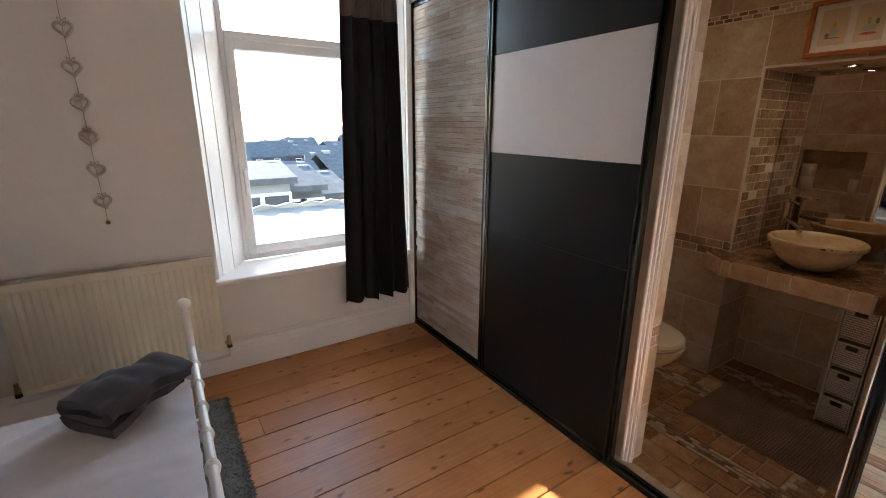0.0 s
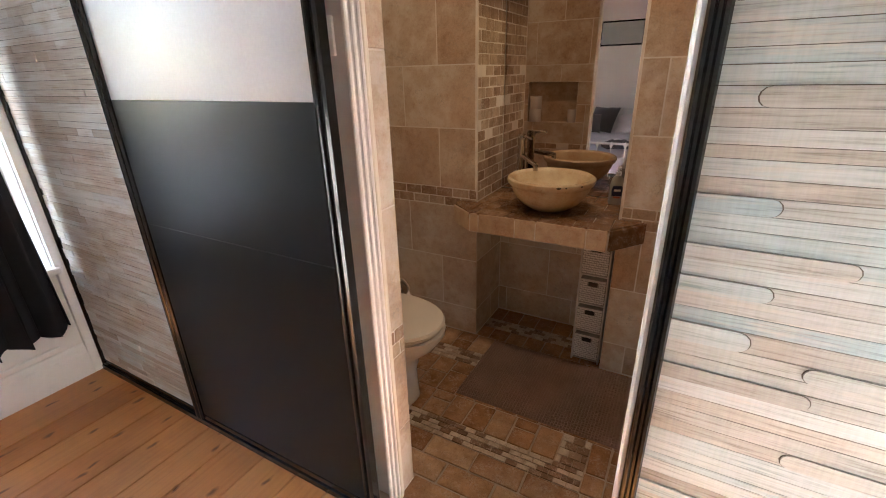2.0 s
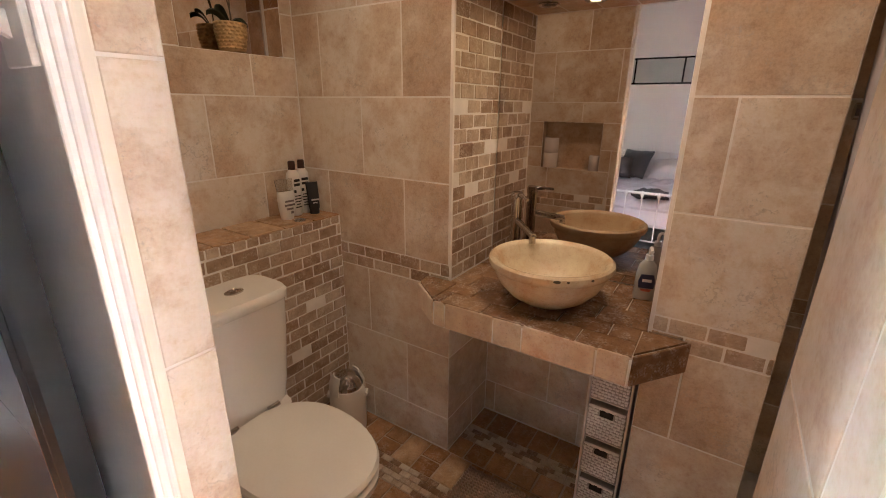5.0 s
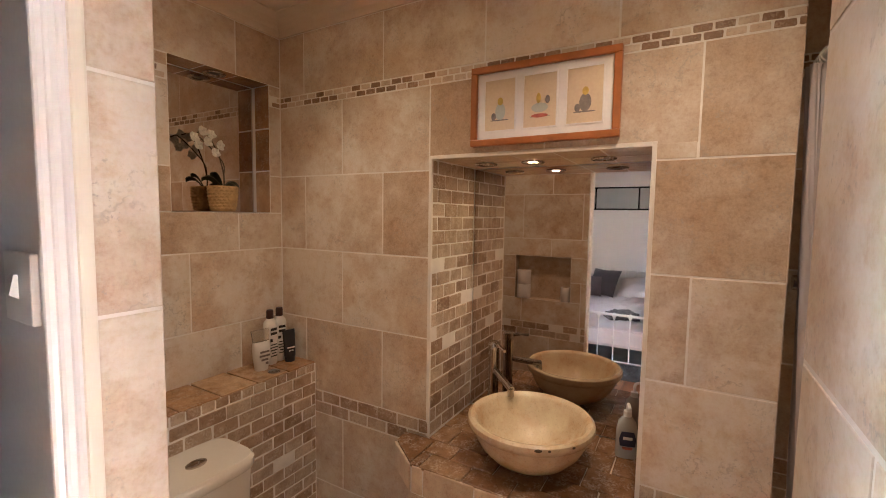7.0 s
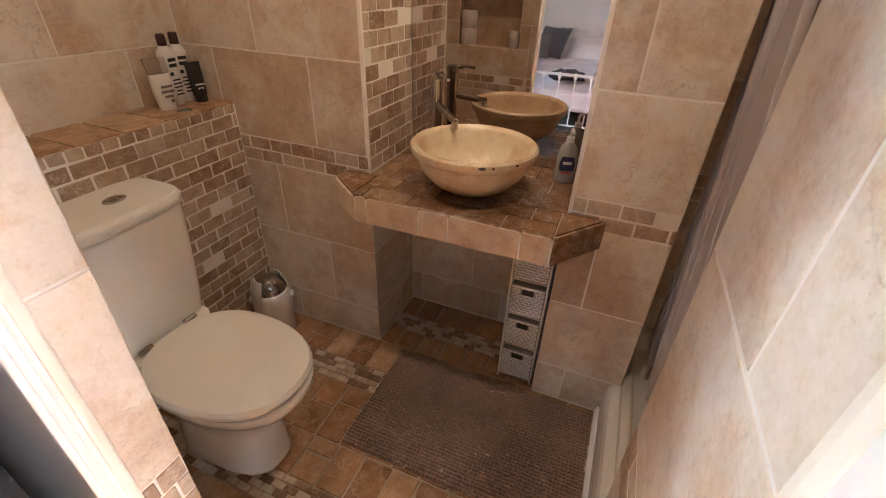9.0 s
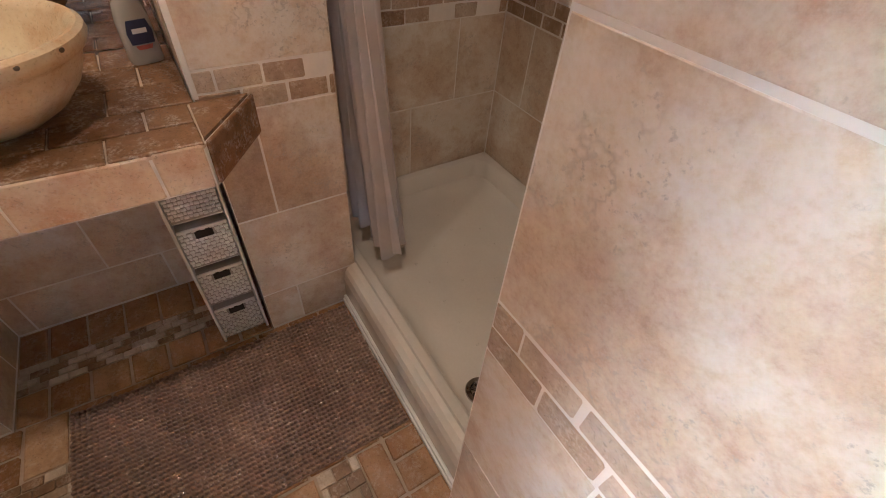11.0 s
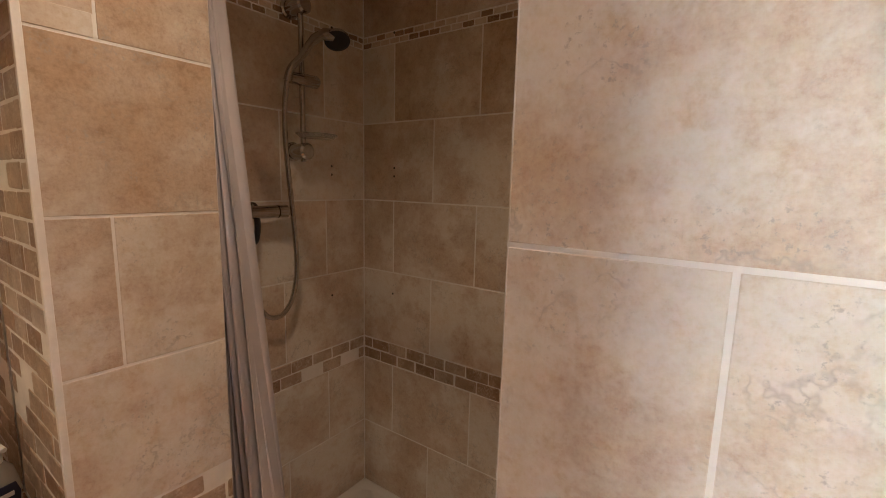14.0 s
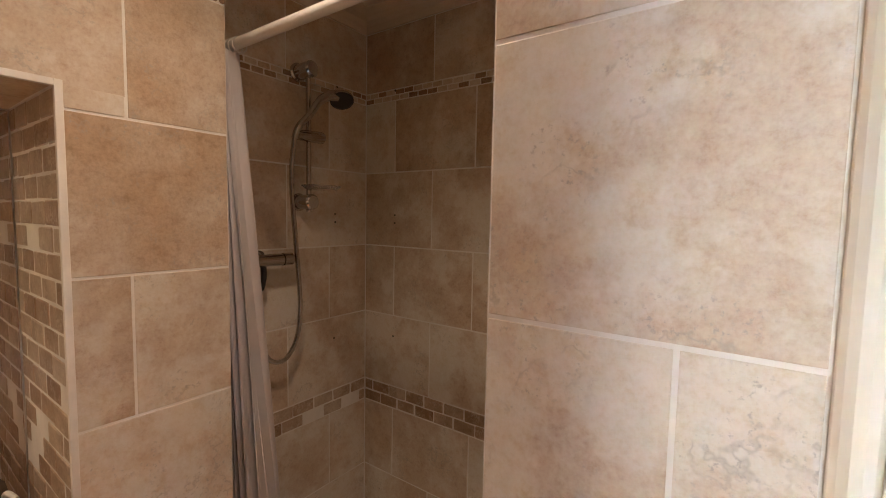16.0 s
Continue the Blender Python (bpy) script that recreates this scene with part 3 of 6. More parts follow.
def baseboard():
    """Tall painted skirting with a rounded top moulding, in two steps."""
    bm = bmesh.new()
    outline = [(WIN_Y0, 0.0), (WIN_Y0 - 0.022, 0.0), (WIN_Y0 - 0.022, 0.125), (WIN_Y0 - 0.016, 0.138), (WIN_Y0 - 0.017, 0.15), (WIN_Y0 - 0.010, 0.165), (WIN_Y0 - 0.007, 0.178), (WIN_Y0, 0.180)]
    prism(bm, outline, ROOM_W, 1.50, "x")
    return bm


tagged(link("baseboard", baseboard(), M_TRIM), "tall white painted skirting board with moulded top", "skirting", kind="structure")

# bathroom shell: grout-coloured walls that carry the tiles
XI, XB, XM, XS = 1.731, 2.735, 3.085, 3.117     # doorway side, basin wall, alcove back, far shower wall
YT, YL, YN, YS = 1.982, 1.778, 0.294, -0.631    # toilet wall, ledge front, shower wall face, shower back
AY0, AY1, AZ = 0.500, 1.202, 1.836              # alcove sides and head
G = 0.0009
BATH_TOP = 2.48
wall_basin = structure("wall_basin", boxes(
    ((XB + G, AY1 + G, -0.2), (XS + 0.2, YT, BATH_TOP)), ((XB + G, 0.192, -0.2), (XS + 0.2, AY0 - G, BATH_TOP)),
    ((XB + G, AY0 - G, AZ + G), (XS + 0.2, AY1 + G, BATH_TOP)), ((XM + G, AY0 - G, -0.2), (XS + 0.2, AY1 + G, AZ + G))), M_GROUT,
    "beige tiled bathroom wall with mirror alcove", "wall")
NX0, NX1, NZ0, NZ1 = 2.267, 2.676, 1.638, 2.178
wall_toilet = structure("wall_toilet", boxes(
    ((1.725, YT + G, -0.2), (NX0 - G, YT + 0.22, BATH_TOP)), ((NX1 + G, YT + G, -0.2), (XB + 0.4, YT + 0.22, BATH_TOP)),
    ((NX0 - G, YT + G, -0.2), (NX1 + G, YT + 0.22, NZ0 - G)), ((NX0 - G, YT + G, NZ1 + G), (NX1 + G, YT + 0.22, BATH_TOP)),
    ((NX0 - G, YT + 0.115, NZ0 - G), (NX1 + G, YT + 0.22, NZ1 + G))), M_GROUT, "beige tiled bathroom wall with display niche", "wall")
RY0, RY1, RZ0, RZ1 = 1.11, 1.51, 1.05, 1.36
wall_door = structure("wall_door_side", boxes(
    ((1.7291, 1.030, 0.0), (XI - G + 0.0005, RY0, BATH_TOP)), ((1.725, RY1, 0.0), (XI - G, YT, BATH_TOP)),
    ((1.725, RY0, 0.0), (XI - G, RY1, RZ0)), ((1.725, RY0, RZ1), (XI - G, RY1, BATH_TOP)), ((1.725, YN, 2.06), (XI - G, 1.002, BATH_TOP))), M_GROUT,
    "beige tiled bathroom wall beside the doorway", "wall")
XN, YP = 1.966, 0.292        # end and face of the pier between doorway and shower
wall_nib = structure("wall_shower_side", boxes(((1.657, YS - 0.2, -0.2), (XN - G, YP - G, BATH_TOP))), M_GROUT, "beige tiled wall between doorway and shower", "wall")
wall_shower = structure("wall_shower", boxes(
    ((XN - G, YS - 0.2, -0.2), (XS + 0.2, YS - G, BATH_TOP)), ((XS + G, YS - G, -0.2), (XS + 0.2, 0.192, BATH_TOP))), M_GROUT, "beige tiled shower walls with mosaic bands", "wall")
structure("ceiling_bathroom", boxes(((1.626, YS - 0.2, 2.455), (XS + 0.2, YT + 0.22, 2.56))), M_CEIL, "cream painted bathroom ceiling", "ceiling")


def coving(a, b, inward):
    """A concave cornice from a to b along a wall; inward points into the room."""
    a, b, inward = Vector(a), Vector(b), Vector(inward)
    bm = bmesh.new()
    prof = [(0.0, 2.385), (0.008, 2.385), (0.012, 2.396)] + [(0.012 + 0.058 * (1 - math.cos(q)), 2.396 + 0.05 * math.sin(q)) for q in (0.3, 0.7, 1.1, 1.45)] + [(0.080, 2.450), (0.080, 2.457), (0.0, 2.457)]
    rings = [[bm.verts.new((at.x + inward.x * d, at.y + inward.y * d, z)) for d, z in prof] for at in (a, b)]
    k = len(prof)
    for i in range(k):
        bm.faces.new((rings[0][i], rings[0][(i + 1) % k], rings[1][(i + 1) % k], rings[1][i]))
    bm.faces.new(rings[0])
    bm.faces.new(rings[1][::-1])
    return bm


for k, (a, b, way) in enumerate((((XI, YT, 0), (XB, YT, 0), (0, -1, 0)), ((XB, 0.19, 0), (XB, YT, 0), (-1, 0, 0)), ((XS, YS, 0), (XS, 0.19, 0), (-1, 0, 0)), ((XN, YS, 0), (XS, YS, 0), (0, 1, 0)))):
    tagged(link("cornice", coving(a, b, way), M_CEIL), "cream painted plaster coving", "cornice", kind="structure")

floor_bath = structure("floor_bathroom", boxes(((1.60, 0.20, -0.2), (XM + 0.1, YT, 0.006))), M_FLOOR_GROUT, "brown tumbled stone floor with mosaic bands", "floor")
structure("ledge_box", boxes(((XI - G, YL + G, 0.0), (XB + G, YT + G, 0.994))), M_GROUT, "boxed-in ledge behind the toilet, faced in mosaic", "ledge")


# ---- doorway ----
def door_lining():
    """Moulded white architrave and cream lining round the opening."""
    ob = thing("door_frame_1", "white moulded architrave with cream painted lining", "door frame", kind="structure")
    for side in (1, -1):
        bm = bmesh.new()
        if side > 0:
            face_a, face_b = Vector((1.640, 0.996)), Vector((1.617, 1.036))
            out = Vector((-0.0040, -0.0023))
            run = [face_a + (face_b - face_a) * q / 12 + out * (0.0, 1.1, 1.3, 0.3, 0.2, 1.2, 1.4, 0.4, 0.2, 1.0, 1.2, 0.9, 0.0)[q] for q in range(13)]
            prism(bm, [(v.x, v.y) for v in run] + [(1.6262, 1.042), (1.6262, 1.015), (1.645, 1.015)], 0.0, 2.12, "z")
        else:
            prism(bm, [(1.626, 0.296), (1.600, 0.294), (1.600, 0.300), (1.604, 0.306), (1.626, 0.308)], 0.0, 2.12, "z")
        part("architrave", bm, M_TRIM, ob, smooth=False)
        bm = bmesh.new()
        if side > 0:
            box(bm, (1.637, 0.992, 0.0), (1.6535, 1.010, 2.06), 0.004)
        else:
            tube(bm, [(1.640, 0.292, 0.0), (1.640, 0.292, 2.06)], 0.017, 14)
        part("lining", bm, M_PINE_TRIM, ob, "cream painted wooden lining")
    part("head", boxes(((1.606, 0.30, 2.06), (1.66, 1.0, 2.09))), M_PINE_TRIM, ob)
    return ob


door_lining()
structure("door_reveal", boxes(((1.652, 1.002, 0.0), (1.729, 1.030, 2.06))), M_GROUT, "tiled side of the bathroom doorway", "door reveal")
structure("door_threshold", boxes(((1.545, 0.26, -0.02), (1.640, 1.01, 0.004))), M_BLACK_FRAME, "black painted threshold strip", "threshold")


# ---- sliding wardrobe doors ----
def rounded_slat(length, height, round_start, round_end):
    """One thin facing board along y, with a half-round end where it overlaps the next."""
    r, pts = height / 2, []
    if round_end:
        pts += [(length - r + r * math.cos(a), r + r * math.sin(a)) for a in [radians(-90 + 30 * k) for k in range(7)]]
    else:
        pts += [(length, 0), (length, height)]
    if round_start:
        pts += [(r + r * math.cos(a), r + r * math.sin(a)) for a in [radians(90 + 30 * k) for k in range(7)]]
    else:
        pts += [(0, height), (0, 0)]
    return pts


def sliding_door(name, y0, y1, x, top, style, label):
    ob = thing(name, label, "sliding door", group="sliding wardrobe doors")
    rail = 0.034
    bm = bmesh.new()
    for ya in (y0, y1 - rail):       # grooved upright grips
        prism(bm, [(x - 0.004, ya), (x - 0.012, ya + 0.004), (x - 0.012, ya + 0.010), (x - 0.004, ya + 0.014), (x - 0.004, ya + 0.019), (x - 0.016, ya + 0.024), (x - 0.016, ya + 0.030), (x - 0.006, ya + rail), (x + 0.026, ya + rail), (x + 0.026, ya)], 0.03, top, "z")
    part("upright", bm, M_BLACK_FRAME, ob, "glossy black grooved upright")
    part("rail", boxes(((x - 0.002, y0 + rail, 0.03), (x + 0.02, y1 - rail, 0.052)), ((x - 0.002, y0 + rail, top - 0.03), (x + 0.02, y1 - rail, top)), bevel=0.002), M_BLACK_FRAME, ob)
    a, b = y0 + rail, y1 - rail
    if style == "black":
        for z0, z1, m in ((0.052, 0.9575, M_BLACK_PANEL), (0.9590, 1.394, M_BLACK_PANEL), (1.3952, 1.893, M_LILAC_PANEL), (1.8942, top - 0.03, M_BLACK_PANEL)):
            part("panel", boxes(((x + 0.002, a, z0), (x + 0.016, b, z1)), bevel=0.0006), m, ob, "pale lilac panel" if m is M_LILAC_PANEL else "black satin panel")
        return ob
    part("panel", boxes(((x + 0.006, a, 0.052), (x + 0.018, b, top - 0.03))), M_PLANK_GAP, ob)
    if style == "strips":
        z = 0.052
        while z < top - 0.038:
            h = min(random.uniform(0.022, 0.038), top - 0.03 - z)
            cuts = [a]
            while cuts[-1] < b - 0.02:
                cuts.append(min(b, cuts[-1] + random.uniform(0.10, 0.42)))
            for p, q in zip(cuts, cuts[1:]):
                bm = bmesh.new()
                prism(bm, [(p + u, z + v) for u, v in rounded_slat(q - p - 0.001, h - 0.0018, False, False)], x + 0.0045 - random.uniform(0.0, 0.004), x + 0.006, "x")
                part("slat", bm, M_PLANKS_WARM, ob)
            z += h
        return ob
    marks = [0.052]
    while marks[-1] < PLANK_LINES[0] - 0.045:
        marks.append(marks[-1] + random.uniform(0.026, 0.040))
    marks += PLANK_LINES
    while marks[-1] < top - 0.075:
        marks.append(marks[-1] + random.uniform(0.026, 0.040))
    marks.append(top - 0.03)
    for z, z1 in zip(marks, marks[1:]):
        h = z1 - z - 0.0013
        bm = bmesh.new()
        prism(bm, [(a + u, z + v) for u, v in rounded_slat(b - a, h, False, False)], x + 0.0038 - random.uniform(0.0, 0.0010), x + 0.006, "x")
        part("slat", bm, M_PLANKS, ob)
        known = [(y, way) for y, zc, way in PLANK_ENDS if z <= zc < z1]
        if not known and not PLANK_LINES[0] < z < PLANK_LINES[-1] and random.random() < 0.5:
            known = [(random.uniform(a + 0.2, b - 0.1), random.choice((-1, -1, 1)))]
        for y, way in known:       # an upper layer ending in a half-round, on a dark rim painted as shadow
            for grow, x0, x1, m, name in ((0.0022, x + 0.0020, x + 0.0027, M_PLANK_GAP, "joint"), (0.0, x - 0.0004, x + 0.0026, M_PLANKS, "slat")):
                bm = bmesh.new()
                if way < 0:
                    prism(bm, [(y - grow + u, z + v) for u, v in rounded_slat(b - y + grow, h, True, False)], x0, x1, "x")
                else:
                    prism(bm, [(a + u, z + v) for u, v in rounded_slat(y - a + grow, h, False, True)], x0, x1, "x")
                part(name, bm, m, ob)
    return ob


# the plank door: heights of the joints, and the half-round ends as (y, height, way that they point)
PLANK_LINES = [0.696, 0.729, 0.762, 0.794, 0.829, 0.859, 0.893, 0.925, 0.950, 0.980, 1.020, 1.050, 1.082, 1.112, 1.142, 1.172, 1.203, 1.230, 1.260, 1.288, 1.318, 1.339, 1.365, 1.394, 1.425, 1.454, 1.477, 1.509]
PLANK_ENDS = [(0.140, 1.247, -1), (0.024, 1.160, -1), (0.120, 1.097, -1), (0.132, 1.000, -1), (0.028, 0.910, -1), (0.203, 1.413, 1), (0.050, 0.966, 1), (0.041, 0.778, 1), (0.177, 0.526, -1), (0.128, 0.465, -1), (-0.056, 0.587, -1)]
DX, DTOP = 1.545, 2.32
sliding_door("sliding_door", 2.018, 2.905, DX, DTOP, "strips", "sliding door faced in pale reclaimed plank strips, black frame")
sliding_door("sliding_door", 1.034, 2.030, DX - 0.008, DTOP, "black", "black sliding door with a pale lilac band")
sliding_door("sliding_door", -0.795, 0.292, DX, DTOP, "planks", "sliding door faced in pale blue and cream plank strips")
track = thing("door_track", "black floor and head track of the sliding doors", "track", kind="structure")
part("floor_track", boxes(((1.530, ROOM_S, -0.02), (1.542, 2.905, 0.022)), ((1.542, ROOM_S, -0.02), (1.585, 2.905, 0.012)), ((1.562, ROOM_S, 0.0), (1.566, 2.905, 0.024)), bevel=0.002), M_BLACK_FRAME, track)
part("head_track", boxes(((1.520, ROOM_S, DTOP - 0.005), (1.59, 2.905, DTOP + 0.045)), bevel=0.003), M_CHROME, track)
structure("wardrobe_bulkhead", boxes(((1.56, ROOM_S, DTOP + 0.045), (1.626, 2.912, ROOM_TOP))), M_WALL, "white painted panel above the sliding doors", "wall panel")
structure("wardrobe_end", boxes(((1.495, 2.885, 0.0), (1.535, 2.912, DTOP + 0.04)), bevel=0.003), M_TRIM, "white painted upright beside the sliding doors", "trim")


# ---- bathroom things ----
def counter():
    ob = thing("vanity_counter", "tiled counter in brown tumbled stone set into the alcove", "counter")
    outline = [(XM, AY0 + 0.003), (XB, AY0 + 0.003), (XB - 0.004, 0.388), (2.562, 0.516), (2.562, 1.160), (2.660, 1.292), (XB - 0.004, 1.306), (XB, AY1 - 0.003), (XM, AY1 - 0.003)]
    part("slab", prism(bmesh.new(), outline[::-1], 0.722, 0.808, "z"), M_GROUT, ob)
    part("bed", prism(bmesh.new(), [(XM - 0.001 if x == XM else x, y) for x, y in outline[::-1]], 0.8085, 0.815, "z"), M_COUNTER_GROUT, ob)
    topf = Face(ob, (0, 0, 0.813), (1, 0, 0), (0, 1, 0))
    rows = [(2.560, 2.648), (2.648, 2.735), (2.735, 2.852), (2.852, 2.968), (2.968, XM)]
    for r, (a, b) in enumerate(rows):
        y0, y1 = (0.512, 1.168) if r < 2 else (AY0, AY1)
        at = y0 - 0.07 * (r % 2)
        while at < y1 - 0.01:
            p, q = max(at, y0), min(at + 0.155, y1)
            at += 0.155
            if q - p > 0.02:
                topf.piece("tile", a, b, p, q, M_COUNTER, 0.004, 0.009, 0.003, 0.0015)
    for corner in ([(2.640, 0.512), (XB - 0.004, 0.512), (XB - 0.004, 0.392), (2.573, 0.512)], [(2.566, 1.168), (XB - 0.004, 1.168), (XB - 0.004, 1.303), (2.662, 1.290)]):
        bm = bmesh.new()
        pts = corner if corner[0][0] != 2.640 else corner[1:]
        cx, cy = sum(p[0] for p in pts) / len(pts), sum(p[1] for p in pts) / len(pts)
        prism(bm, [(cx + (x - cx) * 0.97, cy + (y - cy) * 0.97) for x, y in pts], 0.813, 0.822, "z")
        part("tile", bm, M_COUNTER, ob)
    edge = Face(ob, (2.566, 0, 0), (0, -1, 0), (0, 0, 1))
    marks = [-1.160, -1.115, -0.93, -0.83, -0.605, -0.516]
    for a, b in zip(marks, marks[1:]):
        edge.piece("tile", a, b, 0.722, 0.820, M_NOCE, 0.005, 0.007, 0.003, 0.0015)
    for a, b, m in (((2.733, 0.386), (2.564, 0.512), M_COUNTER), ((2.562, 1.162), (2.662, 1.296), M_NOCE)):
        u = Vector((b[0] - a[0], b[1] - a[1], 0))
        size = u.length
        u.normalize()
        if u.cross(Vector((0, 0, 1))).x > 0:
            a, u = b, -u
        f = Face(ob, (a[0], a[1], 0), tuple(u), (0, 0, 1))
        f.piece("tile", 0.0, size, 0.724, 0.820, m, 0.004, 0.006, 0.003, 0.002)
    return ob


counter()


def basin():
    ob = thing("basin", "round honey marble vessel basin on the tiled counter", "basin", (2.78, 0.832, 0.8225))
    ob.scale = (1.05, 1.05, 1.05)
    prof = [(0.0, 0.0), (0.075, 0.0), (0.090, 0.006), (0.128, 0.030), (0.158, 0.062), (0.174, 0.092), (0.180, 0.112), (0.182, 0.116), (0.192, 0.122), (0.198, 0.134), (0.196, 0.146), (0.188, 0.152), (0.178, 0.150), (0.168, 0.138), (0.158, 0.108), (0.138, 0.070), (0.104, 0.038), (0.060, 0.024), (0.022, 0.021), (0.0, 0.021)]
    part("bowl", lathe(bmesh.new(), prof, 64), M_ONYX, ob, smooth=True)
    for a, w in ((205, 0.016), (236, 0.009), (214, 0.007)):
        ca, sa = math.cos(radians(a)), math.sin(radians(a))
        flaw = bmesh.new()
        bmesh.ops.create_icosphere(flaw, subdivisions=2, radius=1.0, matrix=Matrix.Translation((0.1935 * ca, 0.1935 * sa, 0.140)) @ pose(0, 0, 0, 0, 0, a) @ Matrix.Diagonal((0.0045, w, 0.004 + 0.2 * w, 1)))
        part("flaw", flaw, M_STEM, ob, "dark brown natural flaw in the marble", True)
    part("waste", lathe(bmesh.new(), [(0.0, 0.021), (0.022, 0.0215), (0.024, 0.025), (0.014, 0.028), (0.0, 0.028)], 20), M_CHROME, ob, "chrome waste", True)
    return ob


basin()


def tap():
    ob = thing("basin_tap", "tall chrome basin mixer tap standing behind the basin", "tap", (3.0, 1.062, 0.822))
    part("body", lathe(bmesh.new(), [(0.0, 0.0), (0.027, 0.0), (0.027, 0.006), (0.021, 0.010), (0.021, 0.285), (0.023, 0.29), (0.023, 0.312), (0.019, 0.318), (0.0, 0.318)], 24), M_CHROME, ob, smooth=True)
    part("spout", tube(bmesh.new(), smooth_line([(-0.01, -0.012, 0.205), (-0.045, -0.055, 0.192), (-0.095, -0.115, 0.176)], 4), 0.013, 14), M_CHROME, ob, smooth=True)
    part("spout_tip", tube(bmesh.new(), [(-0.091, -0.110, 0.178), (-0.093, -0.112, 0.150)], 0.0125, 14), M_CHROME, ob, smooth=True)
    part("lever", tube(bmesh.new(), smooth_line([(0.0, 0.0, 0.306), (-0.03, -0.035, 0.310), (-0.06, -0.07, 0.304)], 4), [0.009] * 5 + [0.006] * 4, 10), M_CHROME, ob, smooth=True)
    return ob


tap()

mirror = thing("alcove_mirror", "large frameless mirror filling the tiled alcove", "mirror")
part("glass", boxes(((XM - 0.006, AY0 + 0.004, 0.826), (XM - 0.001, AY1 - 0.004, AZ - 0.004))), M_MIRROR, mirror)
mirror = thing("niche_mirror", "mirror at the back of the display niche", "mirror")
part("glass", boxes(((NX0 + 0.003, YT + 0.105, NZ0 + 0.003), (NX1 - 0.003, YT + 0.111, NZ1 - 0.003))), M_MIRROR, mirror)


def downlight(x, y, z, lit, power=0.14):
    ob = thing("downlight", ("lit warm chrome downlight assumed in the bathroom ceiling, out of view" if z > 2.3 else "lit warm chrome downlight in the tiled alcove head") if lit else "unlit chrome downlight in a tiled recess", "downlight", (x, y, z), group="recessed downlights")
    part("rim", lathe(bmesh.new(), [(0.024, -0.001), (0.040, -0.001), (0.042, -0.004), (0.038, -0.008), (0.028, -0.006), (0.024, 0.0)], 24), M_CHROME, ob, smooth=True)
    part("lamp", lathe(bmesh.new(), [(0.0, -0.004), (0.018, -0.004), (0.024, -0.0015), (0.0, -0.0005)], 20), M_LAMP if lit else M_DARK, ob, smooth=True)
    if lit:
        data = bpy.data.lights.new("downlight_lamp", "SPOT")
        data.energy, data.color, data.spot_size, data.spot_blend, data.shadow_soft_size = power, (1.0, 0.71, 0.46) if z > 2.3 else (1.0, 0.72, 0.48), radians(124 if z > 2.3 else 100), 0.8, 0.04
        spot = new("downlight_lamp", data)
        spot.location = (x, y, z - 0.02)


downlight(2.93, 0.90, AZ, True)
# Ceiling pair is unseen: inferred from lid glints, placed to brighten the room.
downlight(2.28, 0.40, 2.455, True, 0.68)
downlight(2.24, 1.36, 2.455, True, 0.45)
downlight(2.93, 0.66, AZ, False)
downlight(2.93, 1.08, AZ, False)
downlight(2.47, YT + 0.055, NZ1, False)


def drawer_tower():
    """Four woven drawers in a slim white frame."""
    x0, x1, y0, y1 = 2.752, 3.02, 0.510, 0.652
    ob = thing("drawer_tower", "slim tower of four white woven storage drawers", "drawer unit")
    heights = [0.015, 0.185, 0.345, 0.505, 0.690]
    for y in (y0, y1 - 0.008):
        part("side_panel", boxes(((x0, y, 0.012), (x1, y + 0.008, 0.70)), bevel=0.002), M_WHITE_PLASTIC, ob)
    for z in heights:
        part("shelf", boxes(((x0 + 0.014, y0 + 0.008, z), (x1, y1 - 0.008, z + 0.006)), bevel=0.0015), M_WHITE_PLASTIC, ob)
    for z0, z1 in zip(heights, heights[1:]):
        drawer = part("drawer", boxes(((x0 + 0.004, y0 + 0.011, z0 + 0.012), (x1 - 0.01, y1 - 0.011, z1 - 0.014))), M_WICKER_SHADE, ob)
        bm = bmesh.new()
        a, b, n = y0 + 0.011, y1 - 0.011, 11
        rows = int((z1 - z0 - 0.03) / 0.0115)
        ystep = (b - a) / n
        for r in range(rows):
            zc = z0 + 0.018 + (r + 0.5) * (z1 - z0 - 0.034) / rows
            for k in range(n):
                yc = a + (k + 0.5) * ystep
                if abs(yc - (a + b) / 2) < 0.024 and (z1 - 0.052) < zc < (z1 - 0.024):
                    continue
                out = 0.0045 if (k + r) % 2 else 0.0015
                box(bm, (x0 + 0.004 - out, yc - ystep * (0.56 if (k + r) % 2 else 0.36), zc - 0.0043), (x0 + 0.0045, yc + ystep * (0.56 if (k + r) % 2 else 0.36), zc + 0.0043), 0.0014, 1)
        part("weave", bm, M_BASKET, drawer)
        part("rim", boxes(((x0 - 0.002, a, z1 - 0.022), (x0 + 0.006, b, z1 - 0.014)), bevel=0.002), M_BASKET, drawer)
        # Black block stands in for the shaded opening of the handle cutout.
        part("handle", boxes(((x0 - 0.0005, (a + b) / 2 - 0.022, z1 - 0.050), (x0 + 0.006, (a + b) / 2 + 0.022, z1 - 0.026)), bevel=0.002), M_DARK, drawer, "black block painting the shaded handle slot")
    return ob


drawer_tower()


